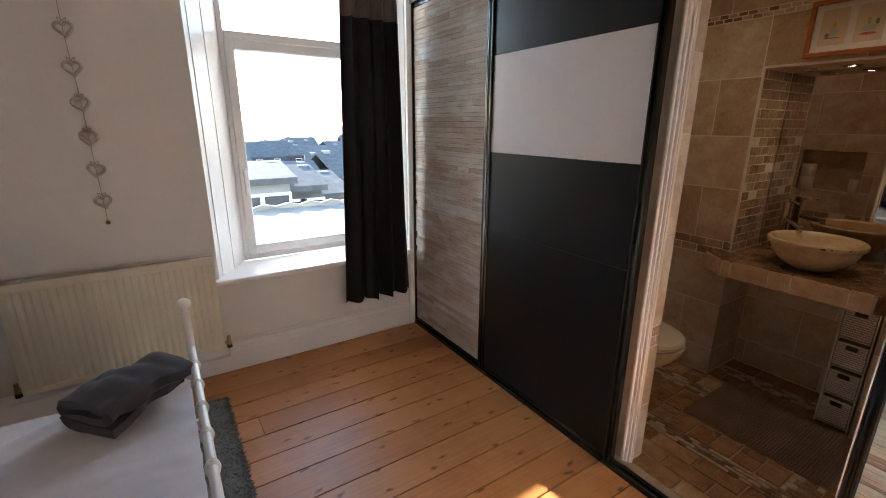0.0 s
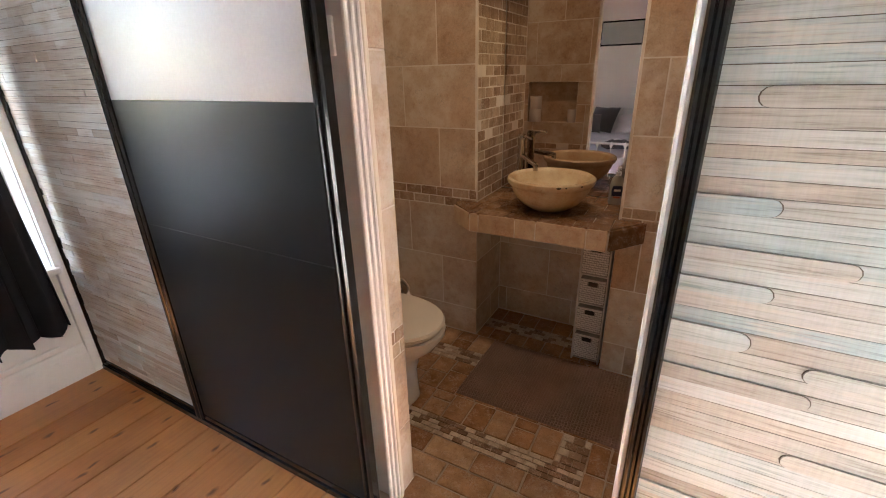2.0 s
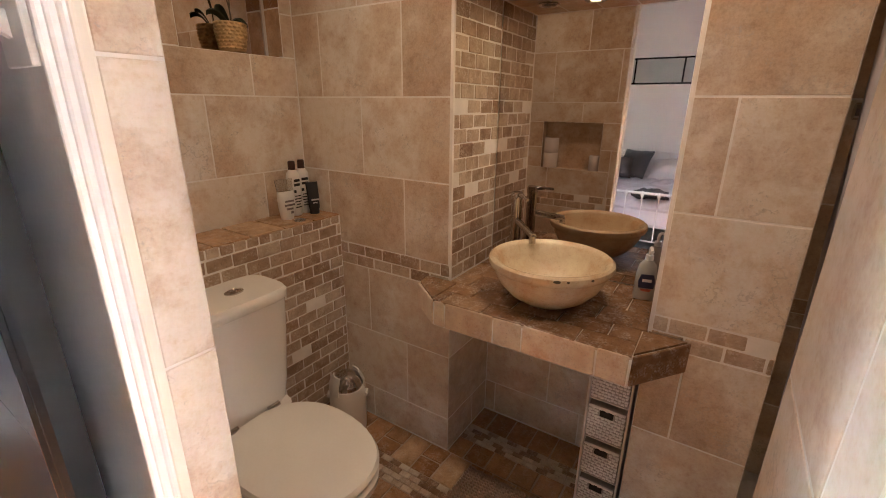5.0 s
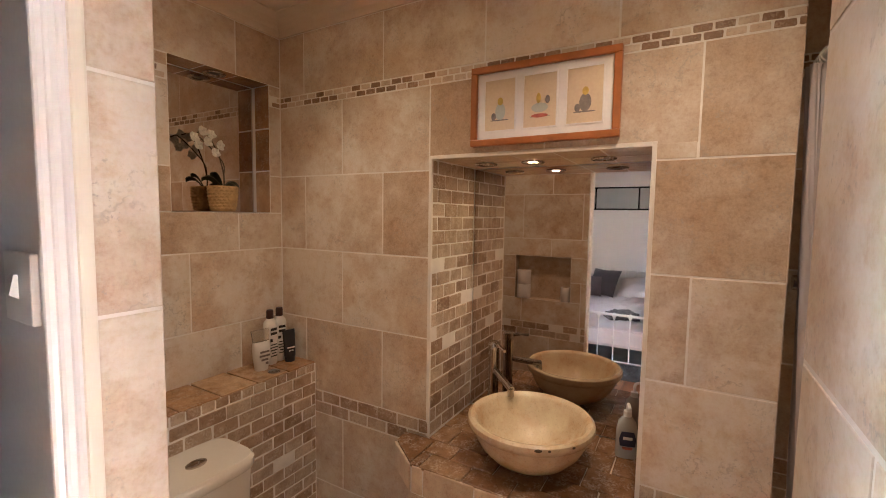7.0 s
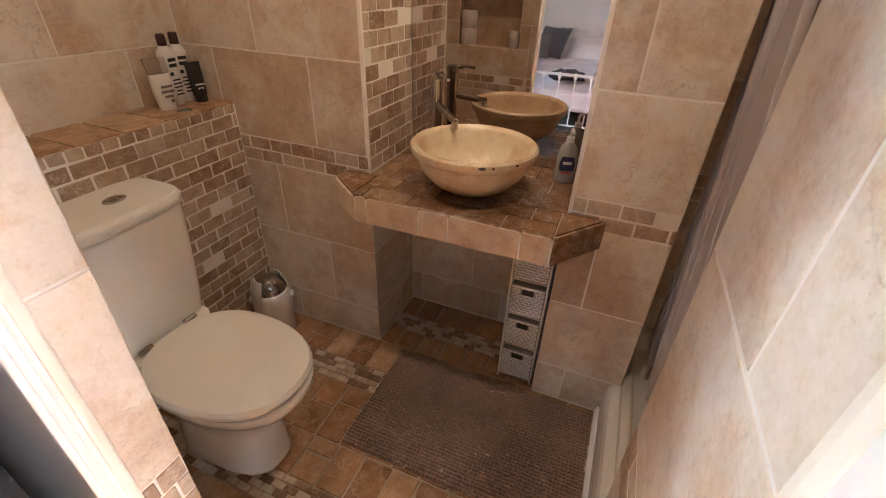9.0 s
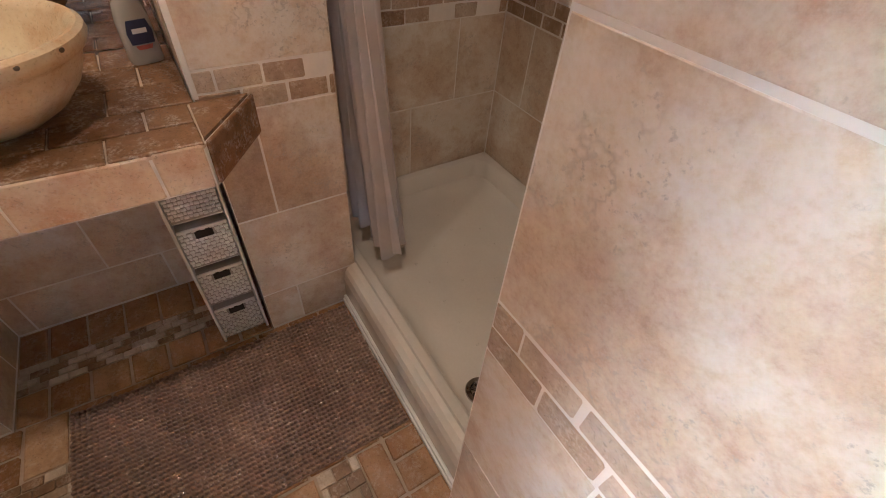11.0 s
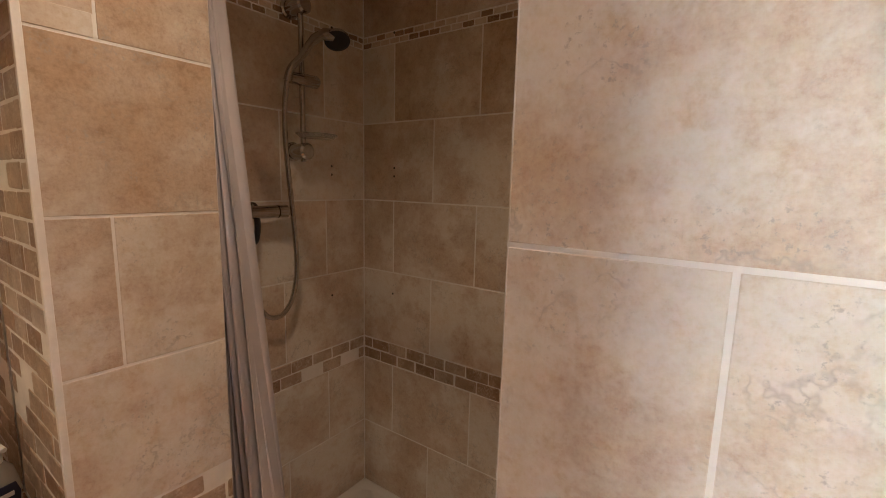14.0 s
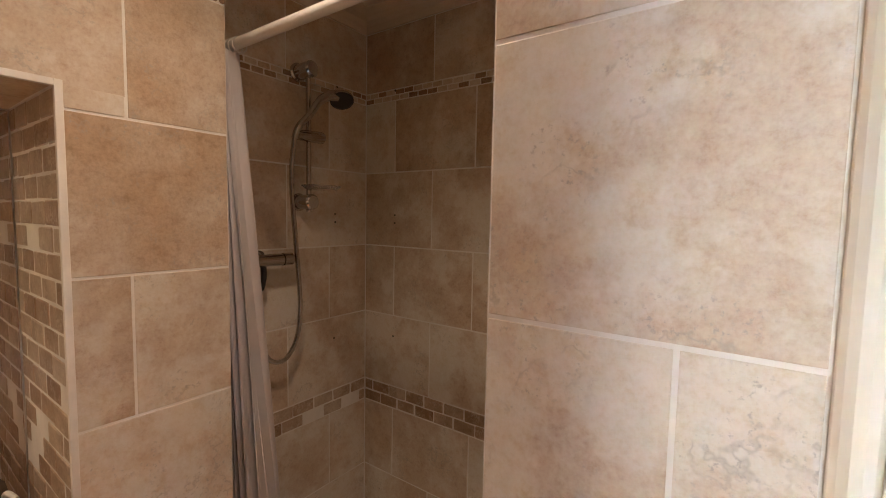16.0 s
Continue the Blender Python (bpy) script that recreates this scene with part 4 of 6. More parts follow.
def oval(cx, cy, rx, ry, k=40, power=2.0, front=1.0):
    """A rounded closed outline, with its front half (towards -y) drawn out."""
    pts = []
    for i in range(k):
        a = 2 * math.pi * i / k
        c, s_ = math.cos(a), math.sin(a)
        x = math.copysign(abs(c) ** (2 / power), c) * rx
        y = math.copysign(abs(s_) ** (2 / power), s_) * ry
        pts.append((cx + x, cy + (y * front if y < 0 else y)))
    return pts


def loft(bm, loops, cap=True):
    """A skin over closed outlines [(points, z), ...]."""
    rings = [[bm.verts.new((x, y, z)) for x, y in pts] for pts, z in loops]
    k = len(rings[0])
    for a, b in zip(rings, rings[1:]):
        for i in range(k):
            bm.faces.new((a[i], a[(i + 1) % k], b[(i + 1) % k], b[i]))
    if cap:
        bm.faces.new(rings[0][::-1])
        bm.faces.new(rings[-1])
    return bm


def toilet():
    """Close-coupled pan, seat with closed lid, cistern with push button."""
    ob = thing("toilet", "white ceramic close-coupled toilet with the lid closed", "toilet", (2.096, -0.055, 0.0))
    ob.scale = (1.05, 1.035, 1.02)
    pan = [(oval(0, 1.43, 0.105, 0.20, power=2.6), 0.010), (oval(0, 1.43, 0.100, 0.195, power=2.6), 0.06), (oval(0, 1.43, 0.098, 0.195, power=2.4), 0.17),
           (oval(0, 1.42, 0.118, 0.215, power=2.2), 0.26), (oval(0, 1.40, 0.156, 0.24, power=2.2, front=1.15), 0.33), (oval(0, 1.39, 0.176, 0.25, power=2.3, front=1.2), 0.385), (oval(0, 1.39, 0.178, 0.25, power=2.3, front=1.2), 0.405)]
    part("pan", loft(bmesh.new(), pan), M_CERAMIC, ob, smooth=True)
    part("neck", loft(bmesh.new(), [(oval(0, 1.66, 0.09, 0.10, power=4), 0.20), (oval(0, 1.65, 0.13, 0.115, power=4), 0.33), (oval(0, 1.65, 0.15, 0.115, power=4), 0.425)]), M_CERAMIC, ob, smooth=True)
    seat = [(oval(0, 1.365, 0.176, 0.20, power=2.25, front=1.28), 0.407), (oval(0, 1.365, 0.182, 0.205, power=2.25, front=1.28), 0.414), (oval(0, 1.365, 0.180, 0.203, power=2.25, front=1.28), 0.424)]
    part("seat", loft(bmesh.new(), seat), M_CERAMIC, ob, smooth=True)
    lid = [(oval(0, 1.365, 0.181, 0.207, power=2.25, front=1.28), 0.426), (oval(0, 1.365, 0.186, 0.212, power=2.25, front=1.28), 0.432), (oval(0, 1.365, 0.180, 0.206, power=2.25, front=1.28), 0.444), (oval(0, 1.365, 0.150, 0.175, power=2.25, front=1.28), 0.450)]
    part("lid", loft(bmesh.new(), lid), M_CERAMIC, ob, smooth=True)
    for sx_ in (-0.075, 0.075):
        part("hinge", tube(bmesh.new(), [(sx_ - 0.02, 1.575, 0.440), (sx_ + 0.02, 1.575, 0.440)], 0.009, 12), M_CHROME, ob, "chrome hinge", True)
    cis = [(oval(0, 1.675, 0.155, 0.088, power=5), 0.430), (oval(0, 1.675, 0.168, 0.092, power=5), 0.50), (oval(0, 1.672, 0.182, 0.098, power=5, front=1.03), 0.70), (oval(0, 1.672, 0.186, 0.100, power=5, front=1.05), 0.812)]
    part("cistern", loft(bmesh.new(), cis), M_CERAMIC, ob, smooth=True)
    top = [(oval(0, 1.672, 0.190, 0.102, power=5, front=1.07), 0.814), (oval(0, 1.672, 0.194, 0.104, power=5, front=1.08), 0.820), (oval(0, 1.672, 0.194, 0.104, power=5, front=1.08), 0.842), (oval(0, 1.672, 0.186, 0.098, power=5, front=1.06), 0.853)]
    part("cistern_lid", loft(bmesh.new(), top), M_CERAMIC, ob, smooth=True)
    part("flush_button", lathe(bmesh.new(), [(0.0, 0.853), (0.030, 0.853), (0.030, 0.857), (0.024, 0.860), (0.021, 0.857), (0.0, 0.858)], 28, (0.048, 1.665), 0.7), M_CHROME, ob, "oval chrome flush button", True)
    part("supply_pipe", tube(bmesh.new(), smooth_line([(-0.12, 1.74, 0.43), (-0.13, 1.73, 0.30), (-0.15, 1.74, 0.20), (-0.15, 1.775, 0.17)], 5), 0.008, 10), M_CHROME, ob, smooth=True)
    return ob


toilet()


def bin_():
    ob = thing("pedal_bin", "small white bullet bin with a chrome swing lid", "bin", (2.605, 1.665, 0.012))
    ob.scale = (1.12, 1.12, 1.18)
    part("body", lathe(bmesh.new(), [(0.0, 0.0), (0.066, 0.0), (0.070, 0.008), (0.074, 0.14), (0.074, 0.155), (0.071, 0.185), (0.066, 0.196), (0.060, 0.196)], 32), M_WHITE_PLASTIC, ob, smooth=True)
    part("swing_lid", lathe(bmesh.new(), [(0.0605, 0.186), (0.061, 0.205), (0.055, 0.226), (0.042, 0.243), (0.022, 0.253), (0.0, 0.256)], 28), M_CHROME, ob, "polished chrome dome", True)
    for a in (-0.35, 2.8):
        fin = [(0.066 * math.cos(a + d), 0.066 * math.sin(a + d)) for d in (-0.62, -0.3, 0.0, 0.3, 0.62)]
        outer = [(x * 1.10, y * 1.10) for x, y in fin]
        rings = [(fin + outer[::-1], 0.182), ([(x * 0.98, y * 0.98) for x, y in fin + outer[::-1]], 0.215), ([(x * 0.72, y * 0.72) for x, y in fin + outer[::-1]], 0.252)]
        part("hood", loft(bmesh.new(), rings), M_WHITE_PLASTIC, ob, smooth=True)
    for a in (-0.9, 2.25):
        pts = [(0.0765 * math.cos(a + d), 0.0765 * math.sin(a + d), 0.16) for d in (-0.22, 0.0, 0.22)]
        part("hinge", tube(bmesh.new(), smooth_line(pts, 4), 0.007, 8), M_WHITE_PLASTIC, ob)
    return ob


bin_()


def bath_mat():
    """A chenille mat: rows of small nubs on a backing."""
    ob = thing("bath_mat", "taupe bobbled bath mat lying on the stone floor", "bath mat")
    x0, x1, y0, y1 = 2.225, 2.708, 0.256, 1.072
    part("backing", boxes(((x0, y0, 0.011), (x1, y1, 0.017)), bevel=0.002), M_MAT, ob)
    nx, ny, vs, fs = 36, 62, [], []
    for i in range(nx):
        for j in range(ny):
            cx, cy = x0 + (i + 0.5) * (x1 - x0) / nx, y0 + (j + 0.5) * (y1 - y0) / ny
            cx += random.uniform(-0.0012, 0.0012)
            cy += random.uniform(-0.0012, 0.0012)
            rx, ry, h = 0.0050, 0.0062, 0.0265 + random.uniform(-0.0025, 0.0025)
            k = len(vs)
            for z, f in ((0.0165, 1.0), (h - 0.002, 0.95), (h, 0.5)):
                vs += [(cx + rx * f * c, cy + ry * f * s_, z) for c, s_ in ((1, 0), (0.5, 0.87), (-0.5, 0.87), (-1, 0), (-0.5, -0.87), (0.5, -0.87))]
            for r in (0, 6):
                fs += [(k + r + q, k + r + (q + 1) % 6, k + r + 6 + (q + 1) % 6, k + r + 6 + q) for q in range(6)]
            fs.append(tuple(range(k + 12, k + 18)))
    me = bpy.data.meshes.new("chenille")
    me.from_pydata(vs, [], fs)
    me.materials.append(M_MAT)
    pile = new("chenille", me)
    pile.parent = ob
    pile["kind"] = "stuff"
    return ob


bath_mat()


def text_part(words, size, material, parent, at, turn, label=""):
    cu = bpy.data.curves.new("lettering", "FONT")
    cu.body, cu.size, cu.align_x, cu.align_y, cu.extrude = words, size, "CENTER", "CENTER", 0.0002
    tmp = new("lettering_source", cu)
    me = bpy.data.meshes.new_from_object(tmp)
    bpy.data.objects.remove(tmp)
    me.materials.clear()
    me.materials.append(material)
    ob = new("lettering", me)
    ob.parent = parent
    ob.matrix_basis = Matrix.Translation(at) @ pose(0, 0, 0, *turn)
    if label:
        ob["label"] = label
    return ob


def bars(widths, size, step, material, parent, x, z, y, name="label_text"):
    """Rows of print too small to read, as plain bars."""
    bm = bmesh.new()
    for k, w in enumerate(widths):
        box(bm, (x - w / 2, y - 0.0006, z - k * step - size / 2), (x + w / 2, y, z - k * step + size / 2))
    return part(name, bm, material, parent)


def bottle(x, y, dark, turn):
    ob = thing("shampoo_bottle", "white shampoo bottle with a dark brown cap" if not dark else "white bottle with a dark cap, half hidden by a tube", "bottle", (x, y, 1.004), group="toiletries on the ledge", turn=turn)
    part("body", lathe(bmesh.new(), [(0.0, 0.0), (0.026, 0.0), (0.029, 0.004), (0.029, 0.165), (0.026, 0.178), (0.016, 0.190), (0.013, 0.196)], 24, squash=0.85), M_WHITE_PLASTIC, ob, smooth=True)
    part("cap", lathe(bmesh.new(), [(0.013, 0.193), (0.015, 0.194), (0.0145, 0.226), (0.011, 0.230), (0.0, 0.230)], 20), plain("dark_red_cap", (0.045, 0.014, 0.010), 0.35), ob, "dark brown cap", True)
    bars([0.030, 0.030], 0.011, 0.018, M_DARK, ob, 0.0, 0.150, -0.0245, "brand_mark")
    bars([0.012], 0.012, 0.02, M_DARK, ob, -0.012, 0.105, -0.0242, "emblem")
    bars([0.030, 0.036, 0.034, 0.022, 0.03], 0.0045, 0.012, M_DARK, ob, 0.0, 0.085, -0.0243)
    return ob


bottle(2.612, 1.915, False, 0)
bottle(2.668, 1.925, True, -12)


def black_tube():
    ob = thing("hair_product_tube", "slim black tube leaning on the bottles", "tube", (2.678, 1.872, 1.004), group="toiletries on the ledge", turn=-14)
    loops = [(oval(0, 0, 0.021, 0.017), 0.0), (oval(0, 0, 0.021, 0.017), 0.022), (oval(0, 0, 0.024, 0.017), 0.024), (oval(0, 0.004, 0.026, 0.012), 0.08), (oval(0, 0.012, 0.028, 0.002), 0.135)]
    part("body", loft(bmesh.new(), loops), M_DARK, ob, smooth=True)
    bars([0.034, 0.020], 0.006, 0.014, M_WHITE_PLASTIC, ob, 0.0, 0.062, -0.0125)
    return ob


black_tube()


def refill_pouch():
    ob = thing("bath_salt_pouch", "clear pouch tub with grey printed label", "tub", (2.545, 1.885, 1.004), group="toiletries on the ledge", turn=-6)
    part("tub", loft(bmesh.new(), [(oval(0, 0, 0.026, 0.022), 0.0), (oval(0, 0, 0.034, 0.026), 0.05), (oval(0, 0, 0.036, 0.026), 0.095), (oval(0, 0, 0.036, 0.010), 0.115)]), M_WHITE_PLASTIC, ob, smooth=True)
    part("flap", loft(bmesh.new(), [(oval(0, 0, 0.036, 0.008), 0.116), (oval(-0.004, 0, 0.040, 0.003), 0.165)]), M_CLEAR, ob, "clear torn flap", True)
    bars([0.040, 0.046, 0.030], 0.008, 0.016, M_INK, ob, 0.0, 0.078, -0.0262)
    bars([0.012], 0.010, 0.016, M_INK, ob, 0.010, 0.030, -0.0245, "emblem")
    return ob


refill_pouch()
dish = thing("glass_disc", "small clear plastic disc lying on the ledge", "disc", (2.555, 1.822, 1.004))
part("disc", lathe(bmesh.new(), [(0.0, 0.0), (0.022, 0.0), (0.024, 0.003), (0.020, 0.005), (0.0, 0.004)], 24), M_CLEAR, dish, smooth=True)


def soap_bottle():
    ob = thing("soap_bottle", "cloudy liquid soap bottle with a pump and navy label", "soap bottle", (2.985, 0.556, 0.8225), turn=-75)
    part("body", loft(bmesh.new(), [(oval(0, 0, 0.034, 0.020, power=3), 0.0), (oval(0, 0, 0.036, 0.022, power=3), 0.01), (oval(0, 0, 0.034, 0.022, power=3), 0.09), (oval(0, 0, 0.028, 0.019), 0.125), (oval(0, 0, 0.014, 0.013), 0.142)]), M_SOAP, ob, smooth=True)
    part("pump", tube(bmesh.new(), [(0, 0, 0.142), (0, 0, 0.160)], 0.013, 14), M_WHITE_PLASTIC, ob, smooth=True)
    part("nozzle", tube(bmesh.new(), smooth_line([(0, 0, 0.160), (0, 0, 0.180), (0, -0.014, 0.187), (0, -0.042, 0.182)], 4), 0.0055, 10), M_WHITE_PLASTIC, ob, smooth=True)
    part("label", loft(bmesh.new(), [(oval(0, -0.0225, 0.024, 0.0012), 0.045), (oval(0, -0.0228, 0.027, 0.0012), 0.07), (oval(0, -0.0225, 0.020, 0.0012), 0.095)]), M_NAVY, ob, "navy oval label", True)
    bars([0.030], 0.010, 0.02, M_WHITE_PLASTIC, ob, 0.0, 0.073, -0.0240, "brand_mark")
    part("red_stripe", loft(bmesh.new(), [(oval(0, -0.0222, 0.014, 0.001), 0.033), (oval(0, -0.0222, 0.018, 0.001), 0.042)]), M_INK_RED, ob, "red stripe")
    return ob


soap_bottle()


def orchid():
    ob = thing("orchid", "white orchid with dark leaves in a straw woven pot", "plant", (2.490, YT + 0.048, NZ0 + 0.0045))
    pot = part("pot", lathe(bmesh.new(), [(0.0, 0.0), (0.044, 0.0), (0.047, 0.004), (0.056, 0.055), (0.057, 0.095), (0.054, 0.100), (0.050, 0.096), (0.048, 0.080), (0.0, 0.078)], 28, squash=0.84), M_WICKER, ob, "straw woven pot", True)
    bm = bmesh.new()
    for r in range(8):
        z = 0.006 + r * 0.0118
        rad = 0.0475 + (0.0095 * min(1.0, z / 0.06))
        n = 18
        for i in range(n):
            a = 2 * math.pi * (i + 0.5 * (r % 2)) / n
            lump = bmesh.ops.create_icosphere(bm, subdivisions=1, radius=1.0, matrix=Matrix.Translation((rad * math.cos(a), 0.84 * rad * math.sin(a), z + 0.005)) @ pose(0, 0, 0, 0, 0, math.degrees(a)) @ Matrix.Diagonal((0.0035, 0.0095, 0.0055, 1)))
    part("weave", bm, M_WICKER, pot, smooth=True)
    for bend, tip in (((-0.015, 0.0, 0.22), (-0.06, 0.005, 0.30)), ((-0.005, -0.005, 0.20), (-0.10, 0.0, 0.285))):
        part("stem", tube(bmesh.new(), smooth_line([(0.005, 0, 0.078), (0.006, 0, 0.14), bend, tip, (tip[0] - 0.035, tip[1], tip[2] - 0.005)], 6), 0.0024, 8), M_STEM, ob, smooth=True)
    for a, size, droop in ((10, 0.075, -0.02), (170, 0.085, 0.0), (200, 0.06, 0.02), (-25, 0.06, -0.03)):
        bm = bmesh.new()
        grid = []
        for i in range(9):
            t = i / 8
            w = 0.019 * math.sin(math.pi * min(1, t * 0.92 + 0.06)) ** 0.7
            c, s_ = math.cos(radians(a)), math.sin(radians(a)) * 0.35
            x, y_, z = size * t * c, size * t * s_, 0.085 + 0.05 * math.sin(t * 2.2) + droop * t
            grid.append([(x - s_ * w * q, y_ + c * w * q * 0.6 - 0.002, z - 0.006 * abs(q) + 0.008 * q) for q in (-1, -0.5, 0, 0.5, 1)])
        part("leaf", sheet(bm, grid, 0.0018), M_LEAF, ob, smooth=True)
    for fx, fz, fy in ((-0.115, 0.275, -0.01), (-0.085, 0.300, -0.015), (-0.055, 0.292, -0.02), (-0.022, 0.255, -0.025), (-0.040, 0.225, -0.022), (-0.100, 0.248, -0.01), (-0.070, 0.262, -0.022)):
        bm = bmesh.new()
        spin = random.uniform(0, 72)
        for k in range(5):
            a = radians(spin + 72 * k)
            big = 0.020 if k in (1, 4) else 0.017
            grid = []
            for i in range(5):
                t = i / 4
                w = 0.011 * math.sin(math.pi * (0.12 + 0.8 * t))
                px, pz = big * t * math.cos(a), big * t * math.sin(a)
                grid.append([(fx + px - math.sin(a) * w * q, fy - 0.006 * t * t + 0.004 * q * q, fz + pz + math.cos(a) * w * q) for q in (-1, 0, 1)])
            sheet(bm, grid, 0.0009)
        bmesh.ops.create_icosphere(bm, subdivisions=1, radius=0.0035, matrix=Matrix.Translation((fx, fy - 0.004, fz)))
        part("flower", bm, M_PETAL, ob, "white orchid bloom", True)
    return ob


orchid()


def picture():
    ob = thing("framed_picture", "orange oak frame holding three small cream prints", "picture")
    y0, y1, z0, z1, x = 0.584, 1.043, 1.864, 2.114, XB
    w = 0.021
    for a, b in (((y0, z0), (y1, z0 + w)), ((y0, z1 - w), (y1, z1)), ((y0, z0 + w), (y0 + w, z1 - w)), ((y1 - w, z0 + w), (y1, z1 - w))):
        part("frame", boxes(((x - 0.022, a[0], a[1]), (x - 0.001, b[0], b[1])), bevel=0.003), M_OAK, ob, "orange oak moulding")
    part("mount", boxes(((x - 0.010, y0 + w, z0 + w), (x - 0.004, y1 - w, z1 - w))), M_MOUNT, ob, "white card mount")
    mids = (0.945, 0.815, 0.683)
    for k, ym in enumerate(mids):
        hw, hz0, hz1 = 0.050, 1.912, 2.068
        part("mount_edge", boxes(((x - 0.0125, ym - hw - 0.004, hz0 - 0.004), (x - 0.0102, ym - hw, hz1 + 0.004)), ((x - 0.0125, ym + hw, hz0 - 0.004), (x - 0.0102, ym + hw + 0.004, hz1 + 0.004)),
             ((x - 0.0125, ym - hw, hz0 - 0.004), (x - 0.0102, ym + hw, hz0)), ((x - 0.0125, ym - hw, hz1), (x - 0.0102, ym + hw, hz1 + 0.004))), M_MOUNT, ob)
        part("print", boxes(((x - 0.0112, ym - hw, hz0), (x - 0.0101, ym + hw, hz1))), M_PRINT, ob, "cream print with a small drawn shape")

        def blob(dy, dz, ry, rz, m, name="drawn_shape", depth=0.0116):
            bm = bmesh.new()
            prism(bm, oval(ym - dy, 1.935 + dz, ry, rz, 18), x - depth, x - 0.0113, "x")
            part(name, bm, m, ob)
        blob(0.0, 0.008, 0.032, 0.0022, M_INK)
        if k == 1:
            blob(0.0, 0.034, 0.026, 0.014, M_FROST)
            blob(0.0, 0.010, 0.026, 0.006, M_INK_RED, depth=0.0120)
            blob(-0.004, 0.062, 0.007, 0.015, M_INK_YELLOW, depth=0.0121)
            blob(0.024, 0.056, 0.007, 0.012, M_INK, depth=0.0122)
        else:
            blob(0.002, 0.034, 0.017, 0.026, M_FROST if k == 0 else M_INK)
            blob(0.002, 0.066, 0.009, 0.012, M_INK_YELLOW, depth=0.0121)
            blob(-0.020, 0.020, 0.008, 0.012, M_INK, depth=0.0122)
    part("glazing", boxes(((x - 0.0150, y0 + w, z0 + w), (x - 0.0138, y1 - w, z1 - w))), M_GLASS, ob).visible_shadow = False
    return ob


picture()


def light_switch():
    ob = thing("light_switch", "white plastic light switch on the grey wall", "light switch")
    part("plate", boxes(((1.617, 1.070, 1.497), (1.626, 1.157, 1.585)), bevel=0.002), M_WHITE_PLASTIC, ob)
    bm = bmesh.new()
    prism(bm, [(1.616, 1.528), (1.607, 1.534), (1.612, 1.558), (1.616, 1.558)], 1.106, 1.122, "y")
    part("rocker", bm, M_WHITE_PLASTIC, ob)
    return ob


light_switch()


# recess with paper rolls beside the door
structure("recess", boxes(
    ((1.640, RY0, RZ0), (1.660, RY1, RZ1)), ((1.660, RY0, RZ0 - 0.01), (1.7285, RY1, RZ0)), ((1.660, RY0, RZ1), (1.7285, RY1, RZ1 + 0.01)),
    ((1.660, RY0 - 0.01, RZ0), (1.7285, RY0, RZ1)), ((1.660, RY1, RZ0), (1.7285, RY1 + 0.01, RZ1))), M_TILE, "tiled recess in the wall beside the doorway", "recess")


def roll(y, z, h, r):
    ob = thing("toilet_roll", "white toilet paper roll stored in the recess", "toilet roll", (1.698, y, z), group="toilet rolls in the recess")
    part("paper", lathe(bmesh.new(), [(0.020, 0.0), (r - 0.002, 0.0), (r, 0.003), (r, h - 0.003), (r - 0.002, h), (0.020, h)], 28), M_MOUNT, ob, smooth=True)
    part("tube", lathe(bmesh.new(), [(0.0205, 0.001), (0.0205, h - 0.001), (0.019, h - 0.001), (0.019, 0.001), (0.0205, 0.001)], 20), M_PRINT, ob, smooth=True)


roll(1.455, RZ0, 0.10, 0.05)
roll(1.455, RZ0 + 0.101, 0.10, 0.05)
roll(1.150, RZ0, 0.10, 0.034)


